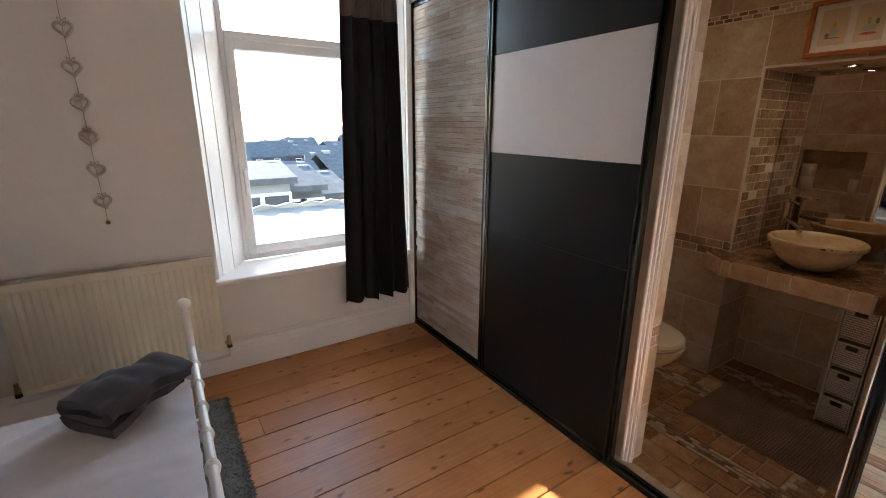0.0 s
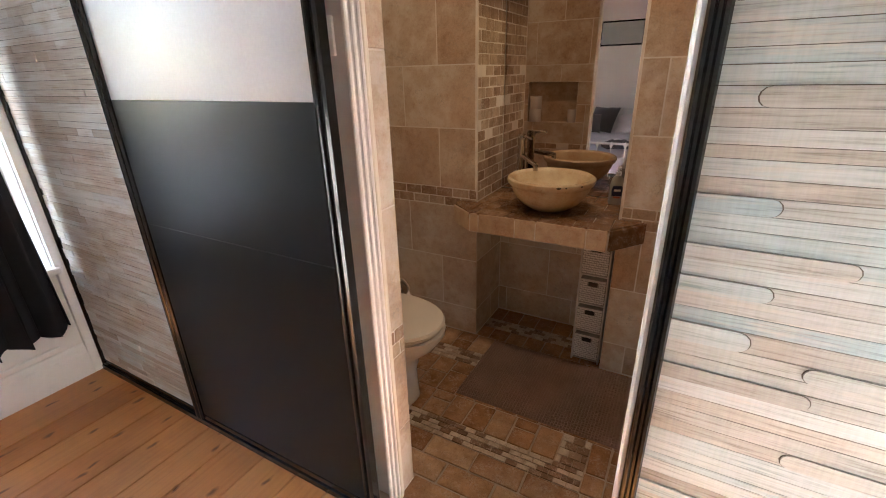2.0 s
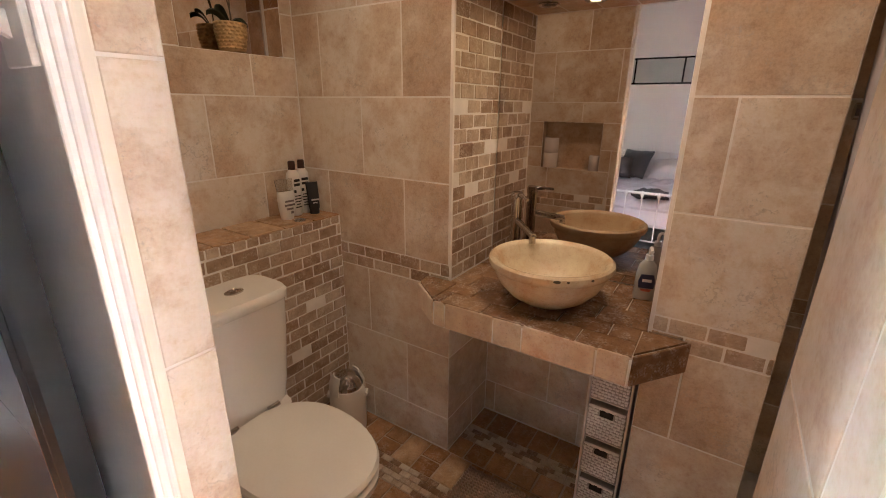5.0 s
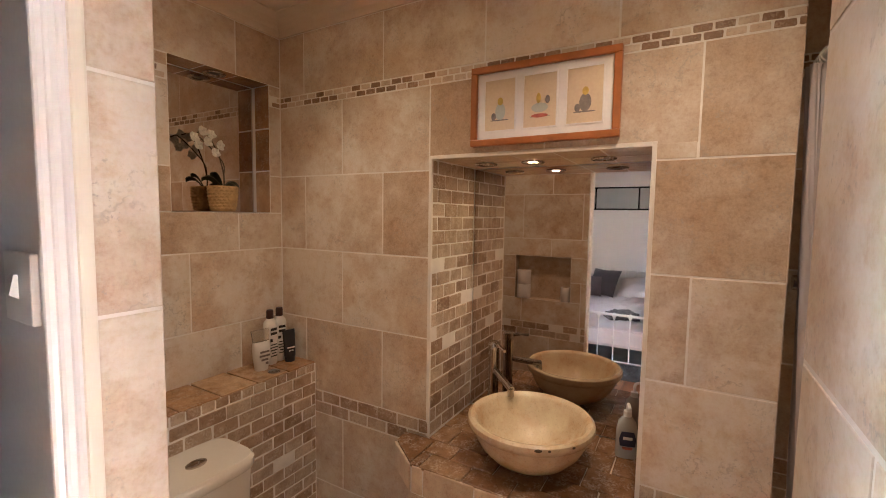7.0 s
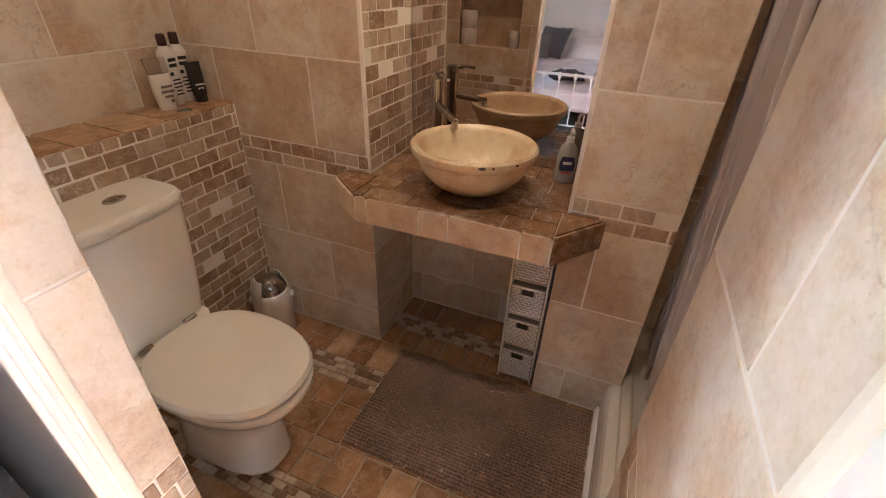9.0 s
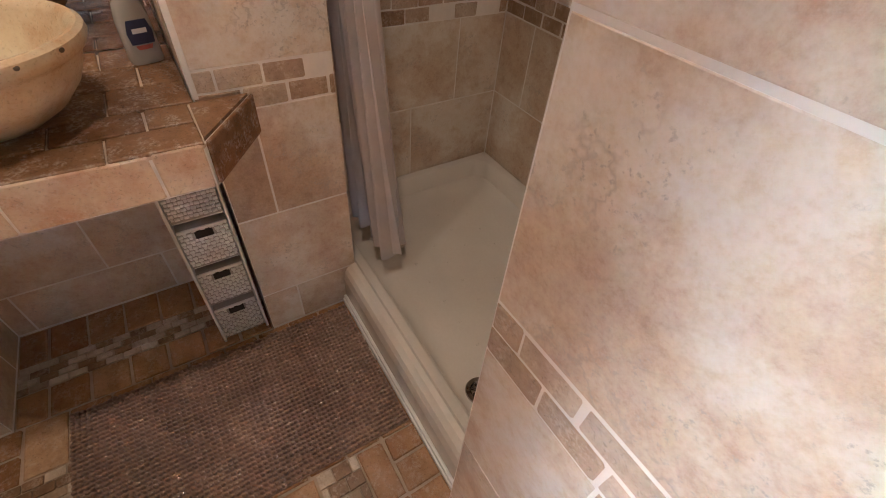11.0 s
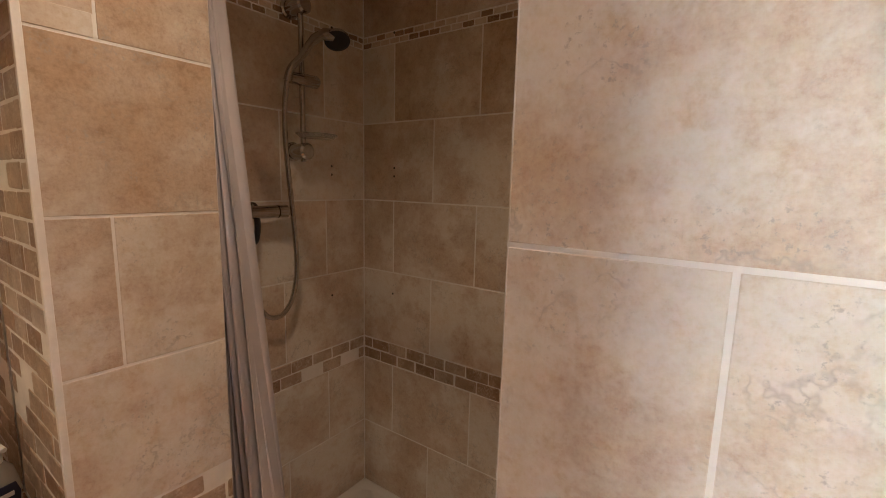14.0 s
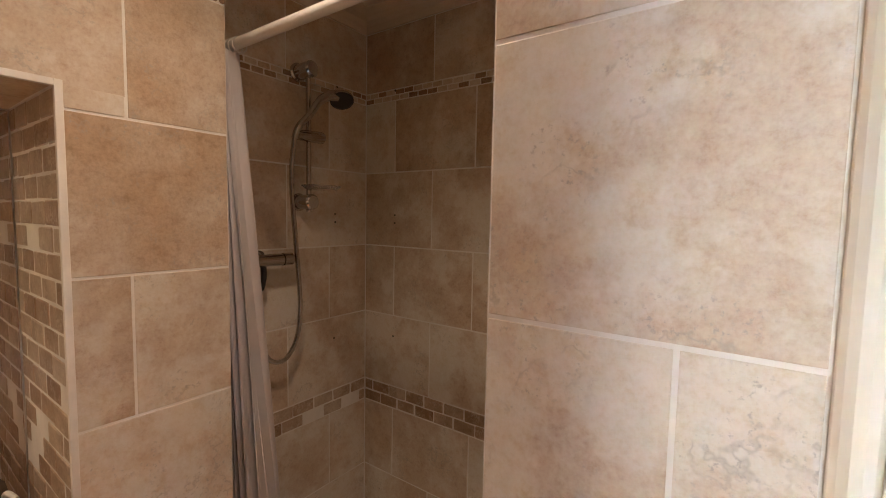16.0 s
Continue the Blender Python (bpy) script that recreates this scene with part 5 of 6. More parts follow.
# ---- shower ----
def shower_tray():
    ob = thing("shower_tray", "white raised shower tray with upstand and kerb", "shower tray")
    x0, x1, y0, y1 = XN, XS, YS, 0.190

    def rr(inset, r, k=6):
        a, b, c, d = x0 + inset, x1 - inset, y0 + inset, y1 - inset
        pts = []
        for cx, cy, s0 in ((b - r, d - r, 0), (a + r, d - r, 90), (a + r, c + r, 180), (b - r, c + r, 270)):
            pts += [(cx + r * math.cos(radians(s0 + 90 * i / k)), cy + r * math.sin(radians(s0 + 90 * i / k))) for i in range(k + 1)]
        return pts
    loops = [(rr(0.0, 0.006), 0.02), (rr(0.0, 0.006), 0.176), (rr(0.006, 0.012), 0.184), (rr(0.030, 0.040), 0.183), (rr(0.040, 0.055), 0.176), (rr(0.058, 0.075), 0.112), (rr(0.075, 0.085), 0.101), (rr(0.13, 0.09), 0.098), (rr(0.35, 0.02), 0.094)]
    part("basin", loft(bmesh.new(), loops), M_TRAY, ob, smooth=True)
    kerb = bmesh.new()
    prism(kerb, [(0.190, 0.0), (0.242, 0.0), (0.246, 0.012), (0.240, 0.030), (0.236, 0.034), (0.236, 0.120), (0.230, 0.150), (0.222, 0.166), (0.206, 0.178), (0.190, 0.182)], XN, XB, "x")
    part("kerb", kerb, M_TRAY, ob, "cream kerb with a white foot strip")
    part("foot_strip", boxes(((1.978, 0.237, 0.012), (XB - 0.003, 0.252, 0.030)), ((1.978, 0.236, 0.030), (XB - 0.003, 0.247, 0.044)), bevel=0.004), M_TRIM, ob)
    drain = part("drain", lathe(bmesh.new(), [(0.0, 0.1005), (0.026, 0.1008), (0.030, 0.1050), (0.042, 0.1040), (0.045, 0.0985)], 28, (2.165, 0.055)), M_CHROME, ob, "round chrome drain", True)
    bm = bmesh.new()
    for q in range(8):
        a = 2 * math.pi * q / 8
        tube(bm, [(2.165 + 0.010 * math.cos(a), 0.055 + 0.010 * math.sin(a), 0.1055), (2.165 + 0.026 * math.cos(a), 0.055 + 0.026 * math.sin(a), 0.1055)], 0.0016, 6)
    part("grate", bm, M_DARK, drain)
    bm = bmesh.new()
    for i in range(7):
        for j in range(5):
            px, py = 2.30 + 0.10 * i + 0.05 * (j % 2), -0.47 + 0.11 * j
            if px < 2.98:
                bmesh.ops.create_icosphere(bm, subdivisions=1, radius=0.006, matrix=Matrix.Translation((px, py, 0.0975)) @ Matrix.Diagonal((1, 1, 0.35, 1)))
    grip = part("grip_dots", bm, M_TRAY, ob)
    grip["kind"] = "stuff"
    return ob


shower_tray()


def shower_set():
    """Riser rail with handset, thermostatic bar and hose."""
    ob = thing("shower_mixer", "chrome shower riser with handset, hose and bar mixer", "shower")
    y, xw, xr = -0.281, XS, XS - 0.062
    part("riser", tube(bmesh.new(), [(xr, y, 1.625), (xr, y, 2.140)], 0.0095, 14), M_CHROME, ob, smooth=True)
    for z in (1.660, 2.135):
        part("bracket", tube(bmesh.new(), [(xw, y, z), (xw - 0.006, y, z), (xw - 0.010, y, z), (xr - 0.022, y, z), (xr - 0.028, y, z)], [0.034, 0.034, 0.027, 0.029, 0.022], 20), M_CHROME, ob, "satin chrome bracket", True)
    part("slider", tube(bmesh.new(), [(xr - 0.004, y - 0.062, 1.900), (xr - 0.004, y - 0.056, 1.900), (xr - 0.006, y + 0.052, 1.896)], [0.018, 0.022, 0.019], 18), M_CHROME, ob, smooth=True)
    part("handset_grip", tube(bmesh.new(), smooth_line([(3.018, -0.196, 1.876), (3.006, -0.204, 1.915), (2.997, -0.243, 1.962), (2.990, -0.275, 2.010), (2.982, -0.312, 2.040), (2.975, -0.345, 2.046)], 5), [0.0115] * 10 + [0.013] * 6 + [0.016] * 5 + [0.020] * 5, 14), M_CHROME, ob, smooth=True)
    head_m = Matrix.Translation((2.968, -0.362, 2.034)) @ Vector((-0.45, 0.28, -0.85)).to_track_quat("-Z", "Y").to_matrix().to_4x4()
    bm = lathe(bmesh.new(), [(0.0, 0.026), (0.022, 0.024), (0.038, 0.012), (0.044, 0.002), (0.043, -0.005)], 28)
    bmesh.ops.transform(bm, matrix=head_m, verts=bm.verts)
    rose = part("handset_head", bm, M_CHROME, ob, smooth=True)
    bm = lathe(bmesh.new(), [(0.0, -0.008), (0.036, -0.007), (0.0425, -0.004), (0.0, 0.0)], 28)
    bmesh.ops.transform(bm, matrix=head_m, verts=bm.verts)
    part("spray_plate", bm, M_DARK, rose, "black spray plate")
    part("soap_dish", loft(bmesh.new(), [(oval(xr - 0.03, y - 0.035, 0.046, 0.062), 1.706), (oval(xr - 0.03, y - 0.035, 0.058, 0.080), 1.718), (oval(xr - 0.03, y - 0.035, 0.058, 0.080), 1.721)]), M_CLEAR, ob, "clear soap dish", True)
    zb, xb = 1.455, XS - 0.060
    part("mixer_body", tube(bmesh.new(), [(xb, -0.168, zb), (xb, 0.075, zb)], 0.021, 20), M_CHROME, ob, smooth=True)
    for ya, yb in ((-0.210, -0.171), (0.078, 0.130)):
        part("control", tube(bmesh.new(), [(xb, ya, zb), (xb, ya + 0.004, zb), (xb, yb, zb)], [0.019, 0.0225, 0.0225], 20), M_CHROME, ob, "chrome control knob", True)
    for yv in (-0.105, 0.045):
        part("inlet", tube(bmesh.new(), [(xw, yv, zb + 0.004), (xw - 0.008, yv, zb + 0.004), (xw - 0.010, yv, zb), (xb, yv, zb)], [0.030, 0.030, 0.016, 0.016], 18), M_CHROME, ob, smooth=True)
    part("outlet", tube(bmesh.new(), [(xb, -0.054, zb - 0.015), (xb, -0.054, zb - 0.050)], 0.011, 14), M_CHROME, ob, smooth=True)
    part("valve_tail", tube(bmesh.new(), smooth_line([(xb + 0.004, -0.100, zb - 0.015), (xb + 0.006, -0.102, zb - 0.055), (xb + 0.01, -0.095, zb - 0.095), (xb + 0.012, -0.074, zb - 0.100)], 4), 0.010, 10), M_DARK, ob, smooth=True)
    hose = smooth_line([(xb, -0.054, zb - 0.045), (3.05, -0.059, 1.31), (3.05, -0.071, 1.192), (3.05, -0.105, 1.118), (3.05, -0.141, 1.094), (3.05, -0.182, 1.102), (3.05, -0.222, 1.162), (3.05, -0.238, 1.282), (3.05, -0.223, 1.491), (3.048, -0.206, 1.672), (3.042, -0.201, 1.791), (3.018, -0.196, 1.876)], 10)
    part("hose", tube(bmesh.new(), hose, [0.0082 + 0.0007 * (i % 2) for i in range(len(hose))], 10), M_CHROME, ob, "ribbed chrome hose", True)
    return ob


shower_set()


def gel_bottle():
    ob = thing("shower_gel", "white shower gel bottle standing on the bar mixer", "bottle", (XS - 0.058, -0.030, 1.476))
    part("body", loft(bmesh.new(), [(oval(0, 0, 0.018, 0.026), 0.0), (oval(0, 0, 0.020, 0.030), 0.01), (oval(0, 0, 0.019, 0.030), 0.10), (oval(0, 0, 0.012, 0.016), 0.125)]), M_WHITE_PLASTIC, ob, smooth=True)
    part("cap", loft(bmesh.new(), [(oval(0, 0, 0.013, 0.018), 0.125), (oval(0, 0, 0.013, 0.018), 0.150)]), M_WHITE_PLASTIC, ob, smooth=True)
    part("label", loft(bmesh.new(), [(oval(-0.0185, -0.004, 0.002, 0.020), 0.018), (oval(-0.0185, -0.004, 0.002, 0.022), 0.055)]), plain("pale_blue_label", (0.30, 0.42, 0.46), 0.4), ob, "pale blue label")
    return ob


gel_bottle()

rail = thing("curtain_rail", "white shower curtain rail across the shower", "curtain rail")
part("pole", tube(bmesh.new(), [(XN, 0.135, 2.035), (XS, 0.135, 2.035)], 0.0135, 18), M_WHITE_PLASTIC, rail, smooth=True)
for xe, way in ((1.977, 1), (XS - 0.002, -1)):
    part("flange", tube(bmesh.new(), [(xe, 0.135, 2.035), (xe + way * 0.02, 0.135, 2.035)], [0.028, 0.018], 18), M_WHITE_PLASTIC, rail, smooth=True)


def pleats(width_top, width_low, folds, amp_top, amp_low, z0, z1, rows, cols, sway=0.0, flare=1.0):
    """Rows of points of a hanging cloth, folded in plan, from top to hem."""
    grid = []
    for i in range(rows + 1):
        t = i / rows
        w, amp = width_top + (width_low - width_top) * t ** flare, amp_top + (amp_low - amp_top) * t ** flare
        line = []
        for j in range(cols + 1):
            s_ = j / cols
            ph = 2 * math.pi * folds * s_ + 0.5 * math.sin(3.1 * t + 5 * s_)
            hem = 0.008 * math.sin(2 * math.pi * folds * s_ + 1.0) if i == rows else 0.0
            line.append(((s_ - 0.5) * w + 0.25 * amp * math.sin(2 * ph), amp * (math.sin(ph) + 0.25 * math.sin(2.3 * ph + 4 * t)) + sway * t, z1 + (z0 - z1) * t + hem))
        grid.append(line)
    return grid


def shower_curtain():
    ob = thing("shower_curtain", "grey shower curtain drawn back beside the tiled pier", "shower curtain")
    grid = pleats(0.055, 0.28, 4.5, 0.020, 0.050, 0.195, 2.015, 40, 130, -0.10, 1.15)
    part("cloth", sheet(bmesh.new(), [[(2.815 + x, 0.150 + y, z) for x, y, z in row] for row in grid], 0.002), M_SHOWER_CLOTH, ob, smooth=True)
    for k in range(5):
        x = 2.775 + 0.02 * k
        ring = [(x, 0.135 + 0.019 * math.cos(a), 2.030 + 0.019 * math.sin(a)) for a in [2 * math.pi * q / 14 for q in range(15)]]
        part("ring", tube(bmesh.new(), ring, 0.002, 6), M_WHITE_PLASTIC, ob)
    return ob


shower_curtain()

holes = thing("screw_holes", "dark plugged screw holes in the shower tiles", "screw holes")
for y_, z in ((-0.458, 1.618), (-0.458, 1.585), (-0.452, 1.10), (-0.468, 2.13)):
    part("hole", lathe(bmesh.new(), [(0.0, 0.0), (0.0045, 0.0), (0.005, 0.003), (0.0, 0.003)], 10), M_DARK, holes).matrix_basis = pose(XS - 0.0005, y_, z, 0, 90, 0)
for x_, z in ((2.945, 1.618), (2.945, 1.585), (2.948, 1.10), (2.95, 2.13)):
    part("hole", lathe(bmesh.new(), [(0.0, 0.0), (0.0045, 0.0), (0.005, 0.003), (0.0, 0.003)], 10), M_DARK, holes).matrix_basis = pose(x_, YS + 0.0005, z, 90, 0, 0)


# ---- bedroom things ----
def curtain():
    ob = thing("curtain", "black eyelet curtain with a grey satin band, drawn to one side", "curtain")
    grid = pleats(0.37, 0.53, 4.3, 0.026, 0.052, 0.325, 2.52, 44, 150, 0.0)
    pts = [[(1.205 + x, 2.815 + y, z) for x, y, z in row] for row in grid]
    cut = [i for i, row in enumerate(pts) if row[0][2] > 2.10]
    k = len(cut)
    part("cloth", sheet(bmesh.new(), pts[k - 1:], 0.003), M_CURTAIN, ob, smooth=True)
    part("header", sheet(bmesh.new(), pts[:k], 0.003), M_CURTAIN_BAND, ob, "grey satin header", True)
    part("stripe", sheet(bmesh.new(), [[(x, y - 0.003, z - 0.001) for x, y, z in row] for row in pts[k - 2:k]], 0.003), M_CURTAIN, ob)
    return ob


curtain()
pole = thing("curtain_pole", "black metal curtain pole above the window", "curtain pole")
part("pole", tube(bmesh.new(), [(0.02, 2.815, 2.49), (1.49, 2.815, 2.49)], 0.014, 14), M_BLACK_FRAME, pole, smooth=True)
for x in (0.10, 1.45):
    part("bracket", tube(bmesh.new(), [(x, 2.815, 2.49), (x, 2.912, 2.49)], 0.008, 10), M_BLACK_FRAME, pole)
part("finial", lathe(bmesh.new(), [(0.0, -0.03), (0.02, -0.02), (0.026, 0.0), (0.02, 0.02), (0.0, 0.03)], 16, (0.0, 0.0)), M_BLACK_FRAME, pole, smooth=True).matrix_basis = pose(0.0, 2.815, 2.49, 0, 90, 0)


def radiator():
    """A double panel radiator with pressed flutes, top grille and valves."""
    ob = thing("radiator", "cream enamelled panel radiator on the wall", "radiator")
    x0, x1, z0, z1, yf, yb = -0.775, 0.150, 0.205, 0.795, 2.806, 2.895
    prof, n = [], 26
    pitch = (x1 - x0 - 0.05) / n
    prof.append((x0, yf + 0.004))
    for k in range(n):
        a = x0 + 0.025 + k * pitch
        prof += [(a, yf), (a + 0.35 * pitch, yf), (a + 0.55 * pitch, yf + 0.004), (a + 0.8 * pitch, yf + 0.004)]
    prof += [(x1 - 0.025, yf), (x1, yf + 0.004), (x1, yf + 0.016), (x0, yf + 0.016)]
    part("front_panel", prism(bmesh.new(), prof, z0 + 0.035, z1 - 0.045, "z"), M_RADIATOR, ob)
    for za, zb in ((z0, z0 + 0.036), (z1 - 0.046, z1)):
        part("panel_edge", boxes(((x0 - 0.002, yf - 0.001, za), (x1 + 0.002, yf + 0.018, zb)), bevel=0.005), M_RADIATOR, ob)
    part("back_panel", boxes(((x0, yb - 0.016, z0), (x1, yb, z1 - 0.002)), bevel=0.004), M_RADIATOR, ob)
    for xe in (x0 - 0.003, x1 - 0.001):
        part("side_cover", boxes(((xe, yf + 0.002, z0 + 0.02), (xe + 0.004, yb, z1))), M_RADIATOR, ob)
    grille = part("grille", boxes(((x0, yf + 0.018, z1 - 0.012), (x1, yb - 0.016, z1 - 0.006))), M_DARK, ob, "slotted top grille")
    for k in range(76):
        x = x0 + 0.006 + k * (x1 - x0 - 0.012) / 75
        part("bar", boxes(((x - 0.0028, yf + 0.014, z1 - 0.006), (x + 0.0028, yb - 0.010, z1 + 0.001))), M_RADIATOR, grille)
    for xe, way in ((x0, -1), (x1, 1)):
        part("valve", tube(bmesh.new(), [(xe, yf + 0.045, 0.225), (xe + way * 0.028, yf + 0.045, 0.225)], 0.010, 12), M_BRASS, ob, "brass valve", True)
        part("valve_cap", tube(bmesh.new(), [(xe + way * 0.03, yf + 0.045, 0.205), (xe + way * 0.03, yf + 0.045, 0.262)], [0.013, 0.010], 12), M_BRASS, ob, smooth=True)
        part("valve_collar", tube(bmesh.new(), [(xe + way * 0.03, yf + 0.045, 0.186), (xe + way * 0.03, yf + 0.045, 0.207)], 0.015, 12), M_DARK, ob, smooth=True)
    part("pipe", tube(bmesh.new(), smooth_line([(x1 + 0.03, yf + 0.045, 0.19), (x1 + 0.03, yf + 0.05, 0.150), (x1 + 0.02, yf + 0.06, 0.120), (x1 - 0.06, yf + 0.066, 0.110), (x1 - 0.4, yf + 0.066, 0.110)], 5), 0.0085, 10), M_TRIM, ob, "white painted pipe", True)
    part("pipe", tube(bmesh.new(), [(x1 + 0.03, yf + 0.075, 0.205), (1.40, yf + 0.095, 0.215)], 0.006, 8), M_TRIM, ob, smooth=True)
    return ob


radiator()


def heart_garland():
    ob = thing("heart_garland", "string of whitewashed wooden hearts hanging on the wall", "garland")
    x, y = -0.309, 2.896
    part("cord", tube(bmesh.new(), smooth_line([(x - 0.012, y, 2.30), (x - 0.010, y, 1.97), (x, y, 1.63), (x + 0.004, y, 1.31), (x + 0.008, y, 1.05)], 6), 0.0018, 6), M_CORD, ob)
    for k, z in enumerate((2.13, 1.964, 1.793, 1.63, 1.469, 1.309, 1.148)):
        size, pts = 0.034, []
        for i in range(28):
            a = 2 * math.pi * i / 28
            pts.append((16 * math.sin(a) ** 3 / 16, (13 * math.cos(a) - 5 * math.cos(2 * a) - 2 * math.cos(3 * a) - math.cos(4 * a)) / 16))
        turn = random.uniform(-0.2, 0.2)
        ring = [(x - 0.008 + 0.0025 * k + size * (px * math.cos(turn) - pz * math.sin(turn)), y - 0.004, z + size * (pz * math.cos(turn) + px * math.sin(turn))) for px, pz in pts]
        part("heart", tube(bmesh.new(), ring + ring[:1], 0.0075, 8, caps=False), M_HEART, ob, smooth=True)
        bow = bmesh.new()
        for s_ in (-1, 1):
            tube(bow, smooth_line([(x - 0.008 + 0.0025 * k, y - 0.008, z + 0.034), (x - 0.008 + 0.0025 * k + s_ * 0.016, y - 0.012, z + 0.046), (x - 0.008 + 0.0025 * k + s_ * 0.012, y - 0.012, z + 0.028), (x - 0.008 + 0.0025 * k, y - 0.008, z + 0.034)], 4), 0.0018, 6)
        part("bow", bow, M_CORD, ob)
    part("bead", lathe(bmesh.new(), [(0.0, -0.012), (0.009, -0.006), (0.011, 0.0), (0.008, 0.009), (0.0, 0.013)], 14, (x + 0.008, y)), plain("brown_bead", (0.16, 0.09, 0.06), 0.5), ob, "brown wooden bead", True).matrix_basis = pose(0, 0, 1.035)
    return ob


heart_garland()


def bed():
    """White tubular metal double bed with a made-up mattress."""
    ob = thing("bed", "white metal double bed with pale lilac bedding", "bed")
    xf, xh, y0, y1 = -0.03, -2.02, 0.60, 2.00
    for x, top in ((xf, 0.80), (xh, 1.05)):
        for y in (y0, y1):
            post = part("post", tube(bmesh.new(), [(x, y, 0.0), (x, y, top)], 0.016, 16), M_TRIM, ob, smooth=True)
            part("finial", lathe(bmesh.new(), [(0.0, -0.036), (0.012, -0.036), (0.012, -0.028), (0.007, -0.022), (0.018, -0.014), (0.026, 0.0), (0.024, 0.014), (0.014, 0.024), (0.0, 0.027)], 18), M_TRIM, post, smooth=True).matrix_basis = pose(x, y, top + 0.03)
        rails = (0.14, top - 0.165)
        for z in rails:
            part("rail", tube(bmesh.new(), [(x, y0, z), (x, y1, z)], 0.014 if z > 0.2 else 0.009, 14), M_TRIM, ob, smooth=True)
        n = 9
        for k in range(1, n):
            y = y0 + k * (y1 - y0) / n
            bar = part("spindle", tube(bmesh.new(), [(x, y, 0.14), (x, y, rails[1] + 0.02)], 0.006, 10), M_TRIM, ob, smooth=True)
            part("casting", lathe(bmesh.new(), [(0.006, -0.06), (0.011, -0.045), (0.019, -0.026), (0.022, -0.014), (0.019, 0.0), (0.014, 0.010), (0.0, 0.015)], 14), M_TRIM, bar, smooth=True).matrix_basis = pose(x, y, rails[1] + 0.005)
    for y in (y0, y1):
        part("side_rail", boxes(((xh, y - 0.012, 0.24), (xf, y + 0.012, 0.29)), bevel=0.003), M_TRIM, ob)
    bm, rows, cols, grid = bmesh.new(), 150, 120, []
    for i in range(rows + 1):
        line = []
        for j in range(cols + 1):
            x, y = xh + 0.03 + (xf - xh - 0.06) * i / rows, y0 - 0.02 + (y1 - y0 + 0.04) * j / cols
            e = min(1.0, 6 * min(i / rows, 1 - i / rows, j / cols, 1 - j / cols) + 0.0)
            wob = 0.25 * noise.noise((x * 1.7, y * 1.7, 8.0))
            p, q = x + 0.55 * y + wob, y - 0.45 * x + 0.5 * wob        # along and across the creases
            fold = noise.noise((x * 2.0, y * 2.6, 0.3)) * 0.018
            strength = 0.35 + 0.65 * max(0.0, min(1.0, 0.5 + 1.4 * noise.noise((x * 1.6, y * 1.6, 4.0))))
            fold += 0.030 * strength * (1 - abs(noise.noise((p * 1.3, q * 6.5, 1.0)))) ** 5
            fold += 0.012 * strength * (1 - abs(noise.noise((p * 2.6 + q, q * 13.0, 5.0)))) ** 5
            fold += 0.004 * noise.noise((x * 11, y * 14, 1.7)) - 0.012
            line.append((x, y, 0.465 + 0.085 * (1 - (1 - e) ** 2) + fold * (0.4 + 0.6 * e)))
        grid.append(line)
    part("bedding", sheet(bm, grid, 0.03), M_SHEET, ob, "crumpled pale lilac duvet", True)
    part("mattress", boxes(((xh + 0.03, y0 + 0.01, 0.27), (xf - 0.03, y1 - 0.01, 0.475)), bevel=0.04), M_SHEET, ob)
    return ob


bed()


def soft_block(name, label, category, at, size, material, turn=0.0, tilt=0.0, dent=0.015, group=""):
    """A cushion: a plump square body pinched at its corners."""
    ob = thing(name, label, category, at, group=group, turn=turn)
    bm, n = bmesh.new(), 14
    for sign in (1, -1):
        g = []
        for i in range(n + 1):
            row = []
            for j in range(n + 1):
                u, v = 2 * i / n - 1, 2 * j / n - 1
                puff = ((1 - abs(u) ** 2.6) * (1 - abs(v) ** 2.6)) ** 0.5
                pin = 1 - 0.06 * (1 - abs(u * v))
                row.append(bm.verts.new((size[0] / 2 * u * pin, size[1] / 2 * v * pin, sign * size[2] / 2 * puff + dent * noise.noise((u * 3, v * 3, sign + at[0])))))
            g.append(row)
        for i in range(n):
            for j in range(n):
                bm.faces.new((g[i][j], g[i + 1][j], g[i + 1][j + 1], g[i][j + 1])[::sign])
    bmesh.ops.remove_doubles(bm, verts=bm.verts, dist=0.012)
    bmesh.ops.rotate(bm, verts=bm.verts, cent=(0, 0, 0), matrix=Matrix.Rotation(radians(tilt), 3, "Y"))
    part("cover", bm, material, ob, smooth=True)
    return ob


for y in (0.95, 1.65):
    soft_block("pillow", "plump white pillow at the head of the bed", "pillow", (-1.76, y, 0.67), (0.45, 0.64, 0.20), M_MOUNT, 0, 28, group="pillows")
soft_block("cushion", "charcoal cushion propped on the pillows", "cushion", (-1.56, 1.44, 0.75), (0.40, 0.40, 0.16), M_PILLOW_DARK, 20, 58)
soft_block("cushion", "silver grey patterned cushion on the bed", "cushion", (-1.40, 1.62, 0.71), (0.32, 0.36, 0.14), M_CURTAIN_BAND, -8, 48)


